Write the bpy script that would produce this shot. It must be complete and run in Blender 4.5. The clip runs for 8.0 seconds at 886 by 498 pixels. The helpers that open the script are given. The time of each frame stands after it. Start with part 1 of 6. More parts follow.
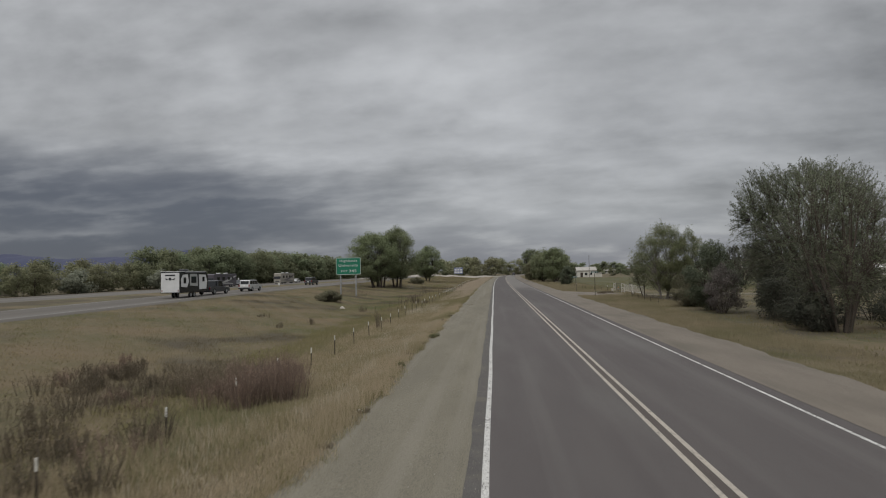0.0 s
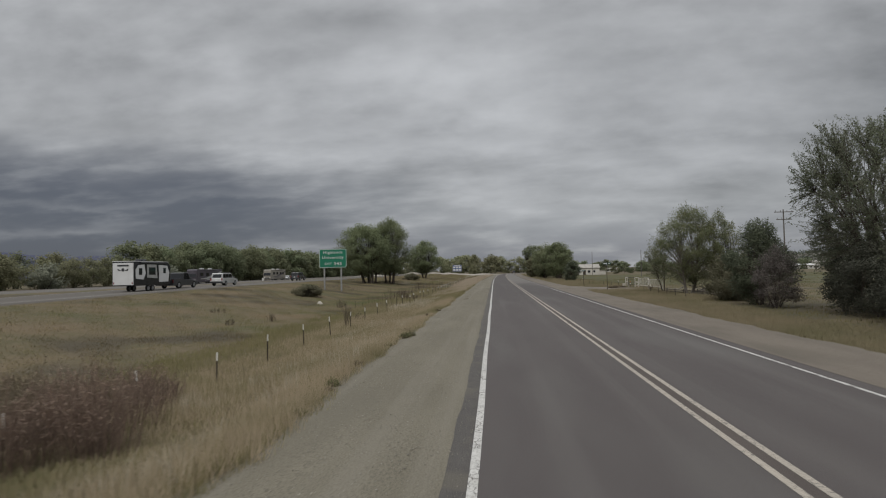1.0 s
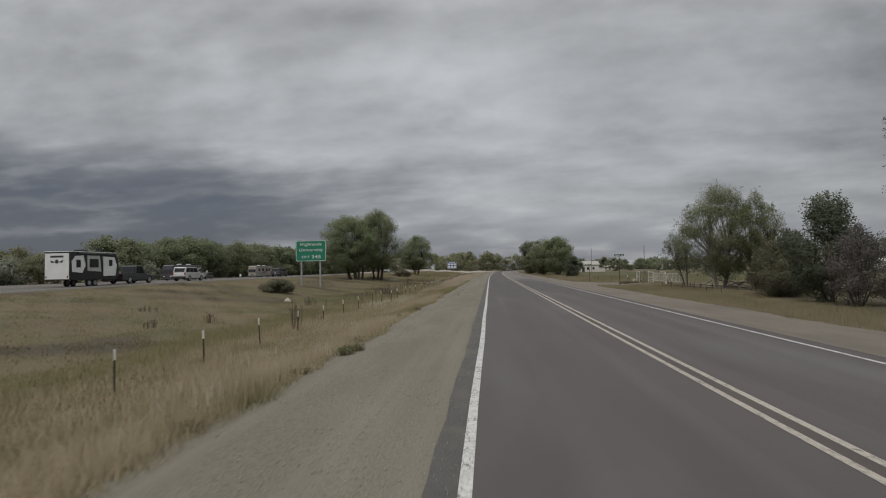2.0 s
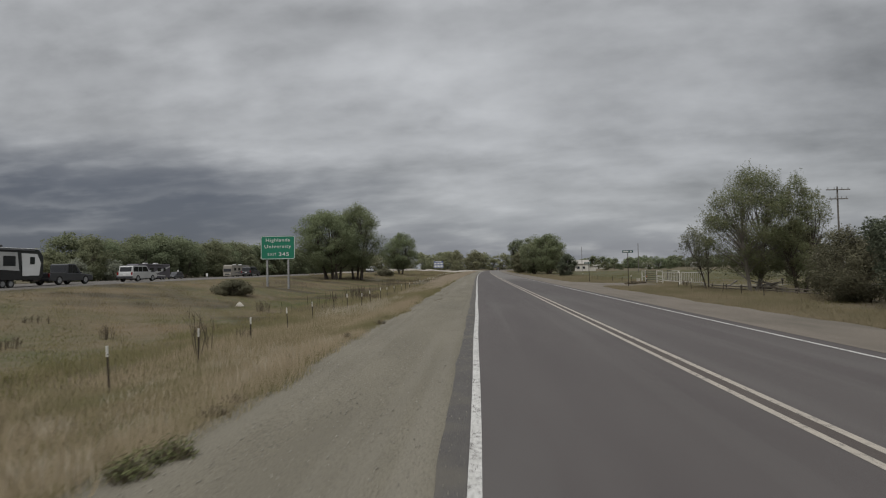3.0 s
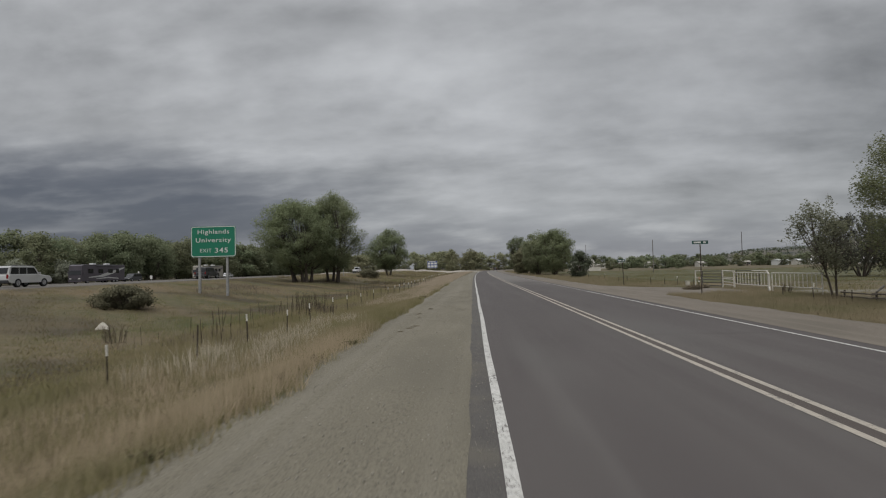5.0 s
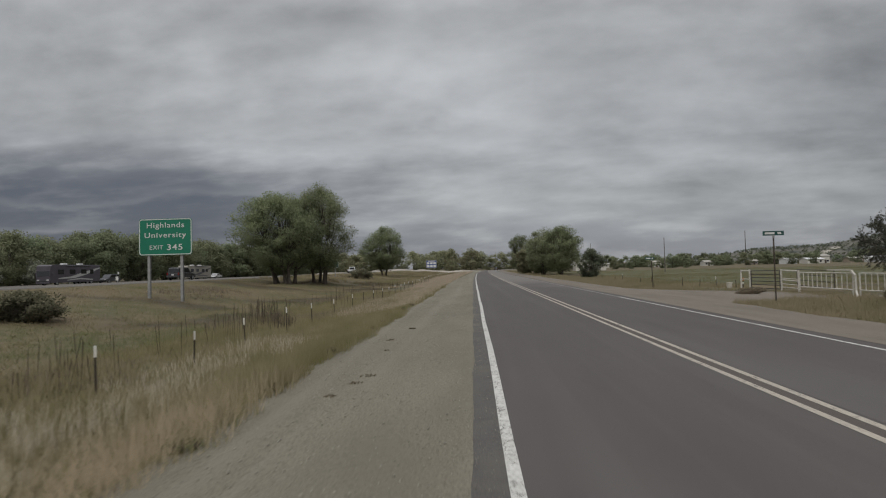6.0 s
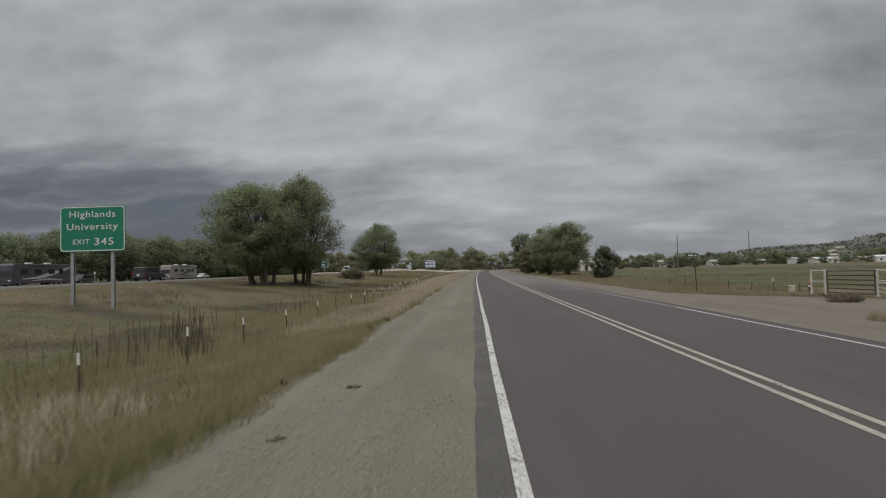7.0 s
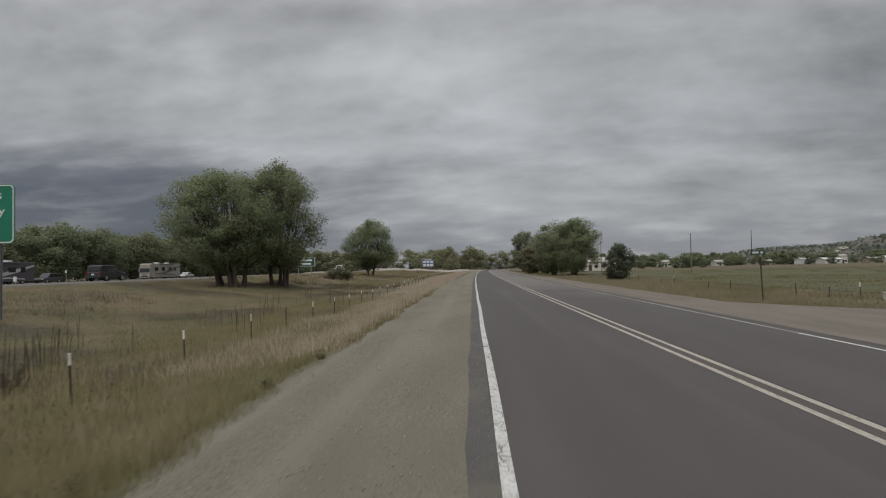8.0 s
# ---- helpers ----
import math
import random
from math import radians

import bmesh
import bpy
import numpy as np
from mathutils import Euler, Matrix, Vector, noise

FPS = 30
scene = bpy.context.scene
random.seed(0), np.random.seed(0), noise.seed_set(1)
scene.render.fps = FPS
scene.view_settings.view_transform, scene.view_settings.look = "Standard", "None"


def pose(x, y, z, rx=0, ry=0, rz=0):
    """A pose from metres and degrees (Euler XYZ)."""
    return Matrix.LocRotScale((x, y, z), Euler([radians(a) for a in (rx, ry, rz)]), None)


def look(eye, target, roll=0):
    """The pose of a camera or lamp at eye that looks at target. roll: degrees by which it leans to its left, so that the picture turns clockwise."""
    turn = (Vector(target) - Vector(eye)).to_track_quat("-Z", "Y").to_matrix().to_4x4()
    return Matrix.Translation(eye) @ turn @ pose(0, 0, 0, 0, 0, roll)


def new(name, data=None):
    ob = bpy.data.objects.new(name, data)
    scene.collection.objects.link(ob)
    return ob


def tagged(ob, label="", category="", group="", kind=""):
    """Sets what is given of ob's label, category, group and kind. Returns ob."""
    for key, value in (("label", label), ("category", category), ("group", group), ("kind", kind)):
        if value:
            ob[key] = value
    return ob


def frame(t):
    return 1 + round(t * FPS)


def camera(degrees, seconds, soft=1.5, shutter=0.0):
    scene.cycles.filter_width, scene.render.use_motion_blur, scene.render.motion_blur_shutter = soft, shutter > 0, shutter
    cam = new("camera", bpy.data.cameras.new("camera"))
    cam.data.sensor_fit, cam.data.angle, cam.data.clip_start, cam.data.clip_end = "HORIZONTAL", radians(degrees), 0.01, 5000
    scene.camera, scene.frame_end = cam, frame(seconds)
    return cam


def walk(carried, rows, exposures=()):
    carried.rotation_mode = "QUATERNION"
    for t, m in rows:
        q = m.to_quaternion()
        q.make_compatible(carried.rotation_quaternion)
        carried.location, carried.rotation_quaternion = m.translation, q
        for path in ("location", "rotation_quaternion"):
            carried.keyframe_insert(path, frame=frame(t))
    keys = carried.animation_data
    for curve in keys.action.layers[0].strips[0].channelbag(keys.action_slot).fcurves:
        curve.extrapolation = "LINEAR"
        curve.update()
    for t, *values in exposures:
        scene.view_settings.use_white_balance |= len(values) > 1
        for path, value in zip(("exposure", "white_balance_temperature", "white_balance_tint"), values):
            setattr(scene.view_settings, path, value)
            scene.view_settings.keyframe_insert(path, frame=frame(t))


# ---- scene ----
from mathutils import Vector as V3

cam = camera(75.6, 8.0, soft=1.1, shutter=0.25)
PATH = [
    (0, (0.215, -0.942, 3.368), (0.038, 1.049, 3.447), -1.2),
    (0.5, (0.272, 3.336, 3.050), (0.094, 5.326, 3.126), -1.1),
    (1, (0.294, 7.602, 2.399), (0.117, 9.593, 2.476), -1.1),
    (1.5, (0.287, 11.929, 1.962), (0.110, 13.920, 2.036), -1.1),
    (3, (0.058, 23.875, 1.747), (-0.060, 25.870, 1.815), -1.1),
    (3.5, (-0.058, 27.910, 1.687), (-0.176, 29.905, 1.755), -1.2),
    (4, (-0.160, 31.896, 1.681), (-0.272, 33.892, 1.750), -1.2),
    (4.5, (-0.236, 35.897, 1.701), (-0.340, 37.893, 1.770), -1.2),
    (6, (-0.304, 47.966, 1.693), (-0.407, 49.962, 1.761), -1.4),
    (6.5, (-0.347, 52.046, 1.659), (-0.451, 54.042, 1.727), -1.4),
    (7, (-0.324, 56.226, 1.668), (-0.428, 58.222, 1.735), -1.4),
    (7.5, (-0.283, 60.311, 1.681), (-0.387, 62.308, 1.746), -1.4),
    (8, (-0.245, 64.392, 1.676), (-0.347, 66.388, 1.741), -1.2),
]
walk(cam, [(t, look(eye, target, roll)) for t, eye, target, roll in PATH])

# ---- world: overcast sky, brighter overhead, with a dark front on the western horizon ----
SUN_EL, SUN_AZ = 48.0, 200.0
world = bpy.data.worlds.new("overcast_sky")
scene.world = world
world.use_nodes = True
WT = world.node_tree
WT.nodes.clear()


def wmath(op, a, b=None, clamp=False):
    n = WT.nodes.new("ShaderNodeMath")
    n.operation, n.use_clamp = op, clamp
    for i, v in enumerate((a, b)):
        if v is None:
            continue
        if isinstance(v, (int, float)):
            n.inputs[i].default_value = v
        else:
            WT.links.new(v, n.inputs[i])
    return n.outputs[0]


def wrange(v, a, b, c=0.0, d=1.0):
    n = WT.nodes.new("ShaderNodeMapRange")
    n.interpolation_type = "SMOOTHSTEP"
    WT.links.new(v, n.inputs[0])
    for i, x in enumerate((a, b, c, d)):
        n.inputs[i + 1].default_value = x
    return n.outputs[0]


def wmix(f, a, b, blend="MIX"):
    n = WT.nodes.new("ShaderNodeMix")
    n.data_type, n.blend_type, n.clamp_factor = "RGBA", blend, True
    for sock, v in ((n.inputs[0], f), (n.inputs[6], a), (n.inputs[7], b)):
        if isinstance(v, (int, float)):
            sock.default_value = v
        elif isinstance(v, tuple):
            sock.default_value = (*v, 1)
        else:
            WT.links.new(v, sock)
    return n.outputs[2]


def wnoise(vec, scale, detail, rough, distort=0.0):
    n = WT.nodes.new("ShaderNodeTexNoise")
    WT.links.new(vec, n.inputs["Vector"])
    n.inputs["Scale"].default_value, n.inputs["Detail"].default_value = scale, detail
    n.inputs["Roughness"].default_value, n.inputs["Distortion"].default_value = rough, distort
    return n.outputs["Fac"]


way = WT.nodes.new("ShaderNodeTexCoord").outputs["Generated"]
sep = WT.nodes.new("ShaderNodeSeparateXYZ")
WT.links.new(way, sep.inputs[0])
dx_, dy_, dz_ = sep.outputs
up_ = wmath("MAXIMUM", dz_, 0.0)
den = wmath("ADD", up_, 0.20)


def cloud_plane(sx, sy, ox, oy):
    c = WT.nodes.new("ShaderNodeCombineXYZ")
    u = wmath("ADD", wmath("MULTIPLY", wmath("DIVIDE", dx_, den), sx), ox)
    v = wmath("ADD", wmath("MULTIPLY", wmath("DIVIDE", dy_, den), sy), oy)
    WT.links.new(u, c.inputs[0])
    WT.links.new(v, c.inputs[1])
    return c.outputs[0]


# bearing and rise of a direction as slopes ahead of the road
ahead = wmath("MAXIMUM", dy_, 0.05)
slope_u = wmath("DIVIDE", dx_, ahead)
slope_w = wmath("MAXIMUM", wmath("DIVIDE", dz_, ahead), 0.0)


def roll_coords(across, up, power, shear=0.0):
    """Cloud coordinates: flattened rolls, closer together towards the horizon."""
    c = WT.nodes.new("ShaderNodeCombineXYZ")
    w = wmath("MAXIMUM", wmath("SUBTRACT", slope_w, wmath("MULTIPLY", slope_u, shear)), 0.0) if shear else slope_w
    WT.links.new(wmath("MULTIPLY", slope_u, across), c.inputs[0])
    WT.links.new(wmath("MULTIPLY", wmath("POWER", w, power), up), c.inputs[1])
    return c.outputs[0]


broad = wnoise(cloud_plane(0.55, 0.9, 3.1, 1.7), 1.0, 3, 0.5, 0.3)
puff = wnoise(roll_coords(3.4, 8.4, 0.78, 0.02), 1.0, 6, 0.50, 0.0)
billow = wnoise(roll_coords(11.0, 22.0, 0.80, 0.02), 1.0, 5, 0.52, 0.0)
wisp = wnoise(roll_coords(6.0, 29.0, 1.0, 0.03), 1.0, 5, 0.50, 0.0)


def centred(v, amount):
    return wmath("MULTIPLY", wmath("SUBTRACT", v, 0.5), amount)


low_down = wrange(slope_w, 0.34, 0.14)
tone = wmath("ADD", centred(puff, 0.36), centred(billow, 0.14))
tone = wmath("ADD", tone, centred(broad, 0.05))
tone = wmath("ADD", tone, wmath("MULTIPLY", centred(wisp, 0.26), low_down))
tone = wmath("ADD", tone, 0.385)
# large cloud masses: bearing and rise, their half widths, and how pale or dark they are
bear = wmath("ADD", slope_u, centred(puff, 0.22))
rise = wmath("ADD", slope_w, wmath("ADD", centred(puff, 0.05), centred(billow, 0.03)))
PALE = ((-0.05, 0.350, 0.17, 0.100, 0.080), (-0.50, 0.410, 0.07, 0.025, 0.050), (-0.23, 0.345, 0.10, 0.050, 0.040), (-0.03, 0.270, 0.16, 0.040, 0.040), (-0.41, 0.250, 0.07, 0.018, 0.035),
        (-0.80, 0.250, 0.06, 0.015, 0.030), (-0.23, 0.215, 0.05, 0.015, 0.045), (0.02, 0.212, 0.12, 0.015, 0.045), (0.17, 0.182, 0.06, 0.012, 0.035))
DARK = ((-0.23, 0.455, 0.11, 0.028, 0.050), (0.12, 0.455, 0.16, 0.020, 0.030), (-0.71, 0.385, 0.14, 0.030, 0.045), (-0.63, 0.285, 0.16, 0.025, 0.050), (-0.17, 0.172, 0.06, 0.012, 0.055), (-0.11, 0.238, 0.10, 0.010, 0.030),
        (0.25, 0.195, 0.10, 0.012, 0.040), (0.37, 0.215, 0.14, 0.009, 0.035), (0.32, 0.128, 0.18, 0.008, 0.030), (0.66, 0.365, 0.26, 0.130, 0.090), (0.74, 0.160, 0.28, 0.110, 0.120))
for sign, masses in ((1.0, PALE), (-1.0, DARK)):
    for u0, w0, su, sw, amount in masses:
        eu = wmath("POWER", wmath("DIVIDE", wmath("SUBTRACT", bear, u0), su), 2.0)
        ew = wmath("POWER", wmath("DIVIDE", wmath("SUBTRACT", rise, w0), sw), 2.0)
        bump_ = wmath("EXPONENT", wmath("MULTIPLY", wmath("ADD", eu, ew), -1.0))
        tone = wmath("ADD", tone, wmath("MULTIPLY", bump_, sign * amount))
tinted = WT.nodes.new("ShaderNodeVectorMath")
tinted.operation = "SCALE"
tinted.inputs[0].default_value = (1.05, 1.075, 1.11)
WT.links.new(tone, tinted.inputs["Scale"])
deck = tinted.outputs[0]
# bluish haze low over the horizon, with thin pale streaks
low = wmath("MULTIPLY", wrange(slope_w, 0.13, 0.01), wrange(slope_u, 0.60, -0.05, 0.72, 0.85))
low = wmath("MULTIPLY", low, wrange(wisp, 0.66, 0.44, 0.35, 1.0))
deck = wmix(low, deck, (0.192, 0.203, 0.236))
# thick rain cloud low in the west, fading eastwards, with paler slits
west_u = wmath("ADD", slope_u, wmath("ADD", centred(puff, 0.30), centred(wisp, 0.25)))
west_w = wmath("ADD", slope_w, wmath("ADD", centred(puff, 0.10), centred(wisp, 0.05)))
west_top = wmath("ADD", west_w, wmath("MULTIPLY", wmath("ADD", slope_u, 0.42), 0.10))
west = wmath("MULTIPLY", wrange(west_u, 0.02, -0.54), wrange(west_top, 0.262, 0.120))
west = wmath("MULTIPLY", west, wrange(wisp, 0.72, 0.46, 0.80, 1.0))
for w0, sw, far_u, near_u, amount in ((0.092, 0.010, -0.55, -0.78, 0.26), (0.142, 0.007, -0.20, -0.42, 0.16)):
    slit = wmath("EXPONENT", wmath("MULTIPLY", wmath("POWER", wmath("DIVIDE", wmath("SUBTRACT", west_w, w0), sw), 2.0), -1.0))
    west = wmath("MULTIPLY", west, wmath("SUBTRACT", 1.0, wmath("MULTIPLY", slit, wrange(west_u, far_u, near_u, 0.0, amount))))
deck = wmix(wmath("MULTIPLY", west, 0.97), deck, (0.100, 0.110, 0.136))
# the deck thins and brightens towards the zenith
bright = wrange(dz_, 0.40, 0.90, 1.0, 3.2)
n = WT.nodes.new("ShaderNodeVectorMath")
n.operation = "SCALE"
WT.links.new(deck, n.inputs[0])
WT.links.new(bright, n.inputs["Scale"])
sky = WT.nodes.new("ShaderNodeTexSky")
sky.sky_type, sky.sun_disc = "NISHITA", False
sky.sun_elevation, sky.sun_rotation = radians(SUN_EL), radians(SUN_AZ)
bg_sky, bg_deck, mixer, wout = (WT.nodes.new(k) for k in ("ShaderNodeBackground", "ShaderNodeBackground", "ShaderNodeMixShader", "ShaderNodeOutputWorld"))
WT.links.new(sky.outputs[0], bg_sky.inputs[0])
WT.links.new(n.outputs[0], bg_deck.inputs[0])
bg_sky.inputs[1].default_value = 0.06
bg_deck.inputs[1].default_value = 1.0
mixer.inputs[0].default_value = 0.93
WT.links.new(bg_sky.outputs[0], mixer.inputs[1])
WT.links.new(bg_deck.outputs[0], mixer.inputs[2])
WT.links.new(mixer.outputs[0], wout.inputs[0])

sun_data = bpy.data.lights.new("sun", "SUN")
sun_data.energy, sun_data.angle, sun_data.color = 1.1, radians(25), (1.0, 0.97, 0.92)
sun = new("sun", sun_data)
az, el = radians(SUN_AZ), radians(SUN_EL)
sun.matrix_world = look((math.sin(az) * math.cos(el) * 50, math.cos(az) * math.cos(el) * 50, math.sin(el) * 50), (0, 0, 0))


# ---- materials ----
def material(name, tones, rough=0.8, scale=6.0, fine_scale=60.0, bump=0.0, bump_scale=80.0, metal=0.0, island=0.0, obj_random=0.0,
             stretch=(1, 1, 1), patches=None, translucent=0.0, spec=0.3, streaks=None):
    """tones: two or three base colours, mixed by noise at two scales, by island or by object; patches: (scale, colour, low, high)."""
    m = bpy.data.materials.new(name)
    m.use_nodes = True
    t = m.node_tree
    b = t.nodes["Principled BSDF"]
    b.inputs["Roughness"].default_value, b.inputs["Metallic"].default_value = rough, metal
    b.inputs["Specular IOR Level"].default_value = spec
    geo = t.nodes.new("ShaderNodeTexCoord")
    mp = t.nodes.new("ShaderNodeMapping")
    mp.inputs["Scale"].default_value = stretch
    t.links.new(geo.outputs["Object"], mp.inputs[0])

    def noise_fac(sc, detail=5, raw=False):
        nz = t.nodes.new("ShaderNodeTexNoise")
        nz.inputs["Scale"].default_value, nz.inputs["Detail"].default_value = sc, detail
        t.links.new(geo.outputs["Object"] if raw else mp.outputs[0], nz.inputs["Vector"])
        return nz.outputs["Fac"]

    def mx(f, a, c):
        k = t.nodes.new("ShaderNodeMix")
        k.data_type = "RGBA"
        for sock, v in ((k.inputs[0], f), (k.inputs[6], a), (k.inputs[7], c)):
            if isinstance(v, tuple):
                sock.default_value = (*v, 1)
            elif isinstance(v, (int, float)):
                sock.default_value = v
            else:
                t.links.new(v, sock)
        return k.outputs[2]

    def rng(v, lo, hi, c=0.0, d=1.0):
        k = t.nodes.new("ShaderNodeMapRange")
        t.links.new(v, k.inputs[0])
        for i, x in enumerate((lo, hi, c, d)):
            k.inputs[i + 1].default_value = x
        return k.outputs[0]

    col = mx(rng(noise_fac(scale), 0.35, 0.65), tones[0], tones[1])
    if len(tones) > 2:
        col = mx(rng(noise_fac(fine_scale, 4, True), 0.45, 0.68, 0, 0.85), col, tones[2])
    if patches:
        sc, pc, lo, hi = patches
        col = mx(rng(noise_fac(sc, 6), lo, hi), col, pc)
    if streaks:
        sc, pc, lo, hi = streaks
        m2 = t.nodes.new("ShaderNodeMapping")
        m2.inputs["Scale"].default_value = (1, 0.012, 1)
        t.links.new(geo.outputs["Object"], m2.inputs[0])
        nz = t.nodes.new("ShaderNodeTexNoise")
        nz.inputs["Scale"].default_value, nz.inputs["Detail"].default_value = sc, 3
        t.links.new(m2.outputs[0], nz.inputs["Vector"])
        col = mx(rng(nz.outputs["Fac"], lo, hi, 0, 0.42), col, pc)
    if island:
        g = t.nodes.new("ShaderNodeNewGeometry")
        hs = t.nodes.new("ShaderNodeHueSaturation")
        t.links.new(rng(g.outputs["Random Per Island"], 0, 1, 1 - island, 1 + island), hs.inputs["Value"])
        t.links.new(col, hs.inputs["Color"])
        col = hs.outputs[0]
    if obj_random:
        g = t.nodes.new("ShaderNodeObjectInfo")
        hs = t.nodes.new("ShaderNodeHueSaturation")
        t.links.new(rng(g.outputs["Random"], 0, 1, 1 - obj_random, 1 + obj_random), hs.inputs["Value"])
        t.links.new(rng(g.outputs["Random"], 0, 1, 0.488, 0.512), hs.inputs["Hue"])
        t.links.new(col, hs.inputs["Color"])
        col = hs.outputs[0]
    t.links.new(col, b.inputs["Base Color"])
    if bump:
        bp = t.nodes.new("ShaderNodeBump")
        bp.inputs["Strength"].default_value, bp.inputs["Distance"].default_value = bump, 0.02
        t.links.new(noise_fac(bump_scale, 6, True), bp.inputs["Height"])
        t.links.new(bp.outputs[0], b.inputs["Normal"])
    if translucent:
        tr = t.nodes.new("ShaderNodeBsdfTranslucent")
        dim = t.nodes.new("ShaderNodeVectorMath")
        dim.operation = "SCALE"
        dim.inputs["Scale"].default_value = translucent
        t.links.new(col, dim.inputs[0])
        t.links.new(dim.outputs[0], tr.inputs[0])
        ms = t.nodes.new("ShaderNodeAddShader")
        t.links.new(b.outputs[0], ms.inputs[0])
        t.links.new(tr.outputs[0], ms.inputs[1])
        t.links.new(ms.outputs[0], t.nodes["Material Output"].inputs[0])
    return m


M_ground = material("dry_meadow", ((0.1249, 0.09464, 0.0552), (0.07366, 0.07196, 0.03352), (0.133, 0.1025, 0.06309)), 0.95, 0.16, 1.8, 0.5, 9.0, patches=(0.10, (0.066, 0.054, 0.034), 0.52, 0.62))
M_field = material("pasture", ((0.07392, 0.07568, 0.0352), (0.09504, 0.08448, 0.044), (0.06336, 0.06864, 0.0308)), 0.95, 0.05, 0.5, 0.3, 5.0, stretch=(0.25, 1, 1))
M_asphalt = material("asphalt", ((0.08653, 0.07483, 0.07134), (0.09917, 0.0873, 0.08219), (0.06222, 0.05468, 0.05291)), 0.85, 1.1, 150.0, 0.5, 170.0, stretch=(1.0, 0.16, 1), patches=(0.35, (0.108, 0.100, 0.093), 0.52, 0.70), streaks=(1.3, (0.122, 0.112, 0.104), 0.50, 0.66))
M_worn_lane = material("worn_asphalt", ((0.08653, 0.07483, 0.07134), (0.09917, 0.08729, 0.08219), (0.06222, 0.05468, 0.05291)), 0.85, 1.1, 150.0, 0.5, 170.0, stretch=(1.0, 0.16, 1), patches=(0.35, (0.108, 0.100, 0.093), 0.52, 0.70), streaks=(1.3, (0.122, 0.112, 0.104), 0.50, 0.66))
M_highway = material("highway_pavement", ((0.09346, 0.08305, 0.07111), (0.1148, 0.1025, 0.08781), (0.0792, 0.07033, 0.06066)), 0.9, 0.4, 30.0, stretch=(1, 0.1, 1), streaks=(0.5, (0.17, 0.16, 0.146), 0.48, 0.62))
M_dirt = material("gravel_dirt", ((0.1607, 0.144, 0.1067), (0.1931, 0.174, 0.131), (0.074, 0.067, 0.052)), 0.95, 0.8, 38.0, 1.0, 40.0, stretch=(1.0, 0.30, 1), patches=(0.45, (0.134, 0.121, 0.092), 0.5, 0.68), streaks=(1.6, (0.205, 0.187, 0.150), 0.52, 0.66))
M_dirt_brown = material("brown_packed_dirt", ((0.1539, 0.1309, 0.1055), (0.1852, 0.1584, 0.1278), (0.08924, 0.07702, 0.06335)), 0.95, 0.8, 38.0, 1.0, 40.0, stretch=(1.0, 0.30, 1), patches=(0.45, (0.116, 0.101, 0.080), 0.5, 0.68), streaks=(1.6, (0.178, 0.156, 0.126), 0.52, 0.66))
M_white_line = material("worn_white_paint", ((0.55, 0.54, 0.51), (0.46, 0.45, 0.42), (0.30, 0.285, 0.26)), 0.75, 3.0, 26.0, 0.2, 90.0, patches=(14.0, (0.16, 0.15, 0.14), 0.60, 0.70))
M_faded_line = material("faded_white_paint", ((0.3776, 0.3686, 0.3461), (0.2697, 0.2607, 0.2427), (0.1708, 0.1618, 0.1483)), 0.8, 1.5, 26.0, patches=(0.25, (0.17, 0.16, 0.148), 0.52, 0.66))
M_yellow_line = material("worn_yellow_paint", ((0.3999, 0.3552, 0.2915), (0.3534, 0.3168, 0.265), (0.2325, 0.2112, 0.1855)), 0.75, 2.0, 30.0, patches=(9.0, (0.17, 0.155, 0.135), 0.62, 0.72))
M_centre_strip = material("stained_asphalt", ((0.080, 0.066, 0.058), (0.094, 0.078, 0.068), (0.060, 0.050, 0.046)), 0.85, 2.0, 120.0, 0.4, 160.0, stretch=(1.0, 0.2, 1))
M_seed = material("pale_seed_heads", ((0.2788, 0.2439, 0.1847), (0.223, 0.1917, 0.1394)), 0.9, 1.0, 8.0, island=0.2, translucent=0.5)
M_sage = material("sage_leaf", ((0.09744, 0.0924, 0.0594), (0.07424, 0.0715, 0.0451), (0.1206, 0.1122, 0.0748)), 0.85, 0.6, 3.0, island=0.18, translucent=0.6, spec=0.1)
M_worn_edge = material("worn_asphalt_edge", ((0.092, 0.085, 0.079), (0.076, 0.070, 0.066), (0.128, 0.118, 0.104)), 0.9, 2.4, 60.0, 1.0, 70.0, patches=(1.1, (0.118, 0.107, 0.090), 0.52, 0.66))
M_pole_wood = material("grey_pole_wood", ((0.165, 0.152, 0.138), (0.110, 0.100, 0.090)), 0.9, 3.0, 25.0, 0.4, 40.0, stretch=(1, 1, 0.2))
M_bark = material("bark", ((0.085, 0.068, 0.052), (0.050, 0.040, 0.032), (0.13, 0.11, 0.09)), 0.9, 5.0, 40.0, 0.6, 30.0, stretch=(1, 1, 0.3))
M_bark_pale = material("pale_bark", ((0.20, 0.18, 0.155), (0.13, 0.115, 0.098)), 0.9, 5.0, 40.0, 0.6, 30.0, stretch=(1, 1, 0.3))
M_leaf_willow = material("willow_leaf", ((0.1087, 0.1241, 0.06744), (0.0805, 0.09458, 0.05113), (0.1392, 0.1523, 0.08703)), 0.8, 0.4, 2.2, island=0.18, obj_random=0.10, translucent=0.95, spec=0.12)
M_leaf_cotton = material("cottonwood_leaf", ((0.09672, 0.1042, 0.05394), (0.07254, 0.08184, 0.04278), (0.119, 0.1153, 0.06324)), 0.75, 0.4, 1.8, island=0.20, translucent=0.95, spec=0.12)
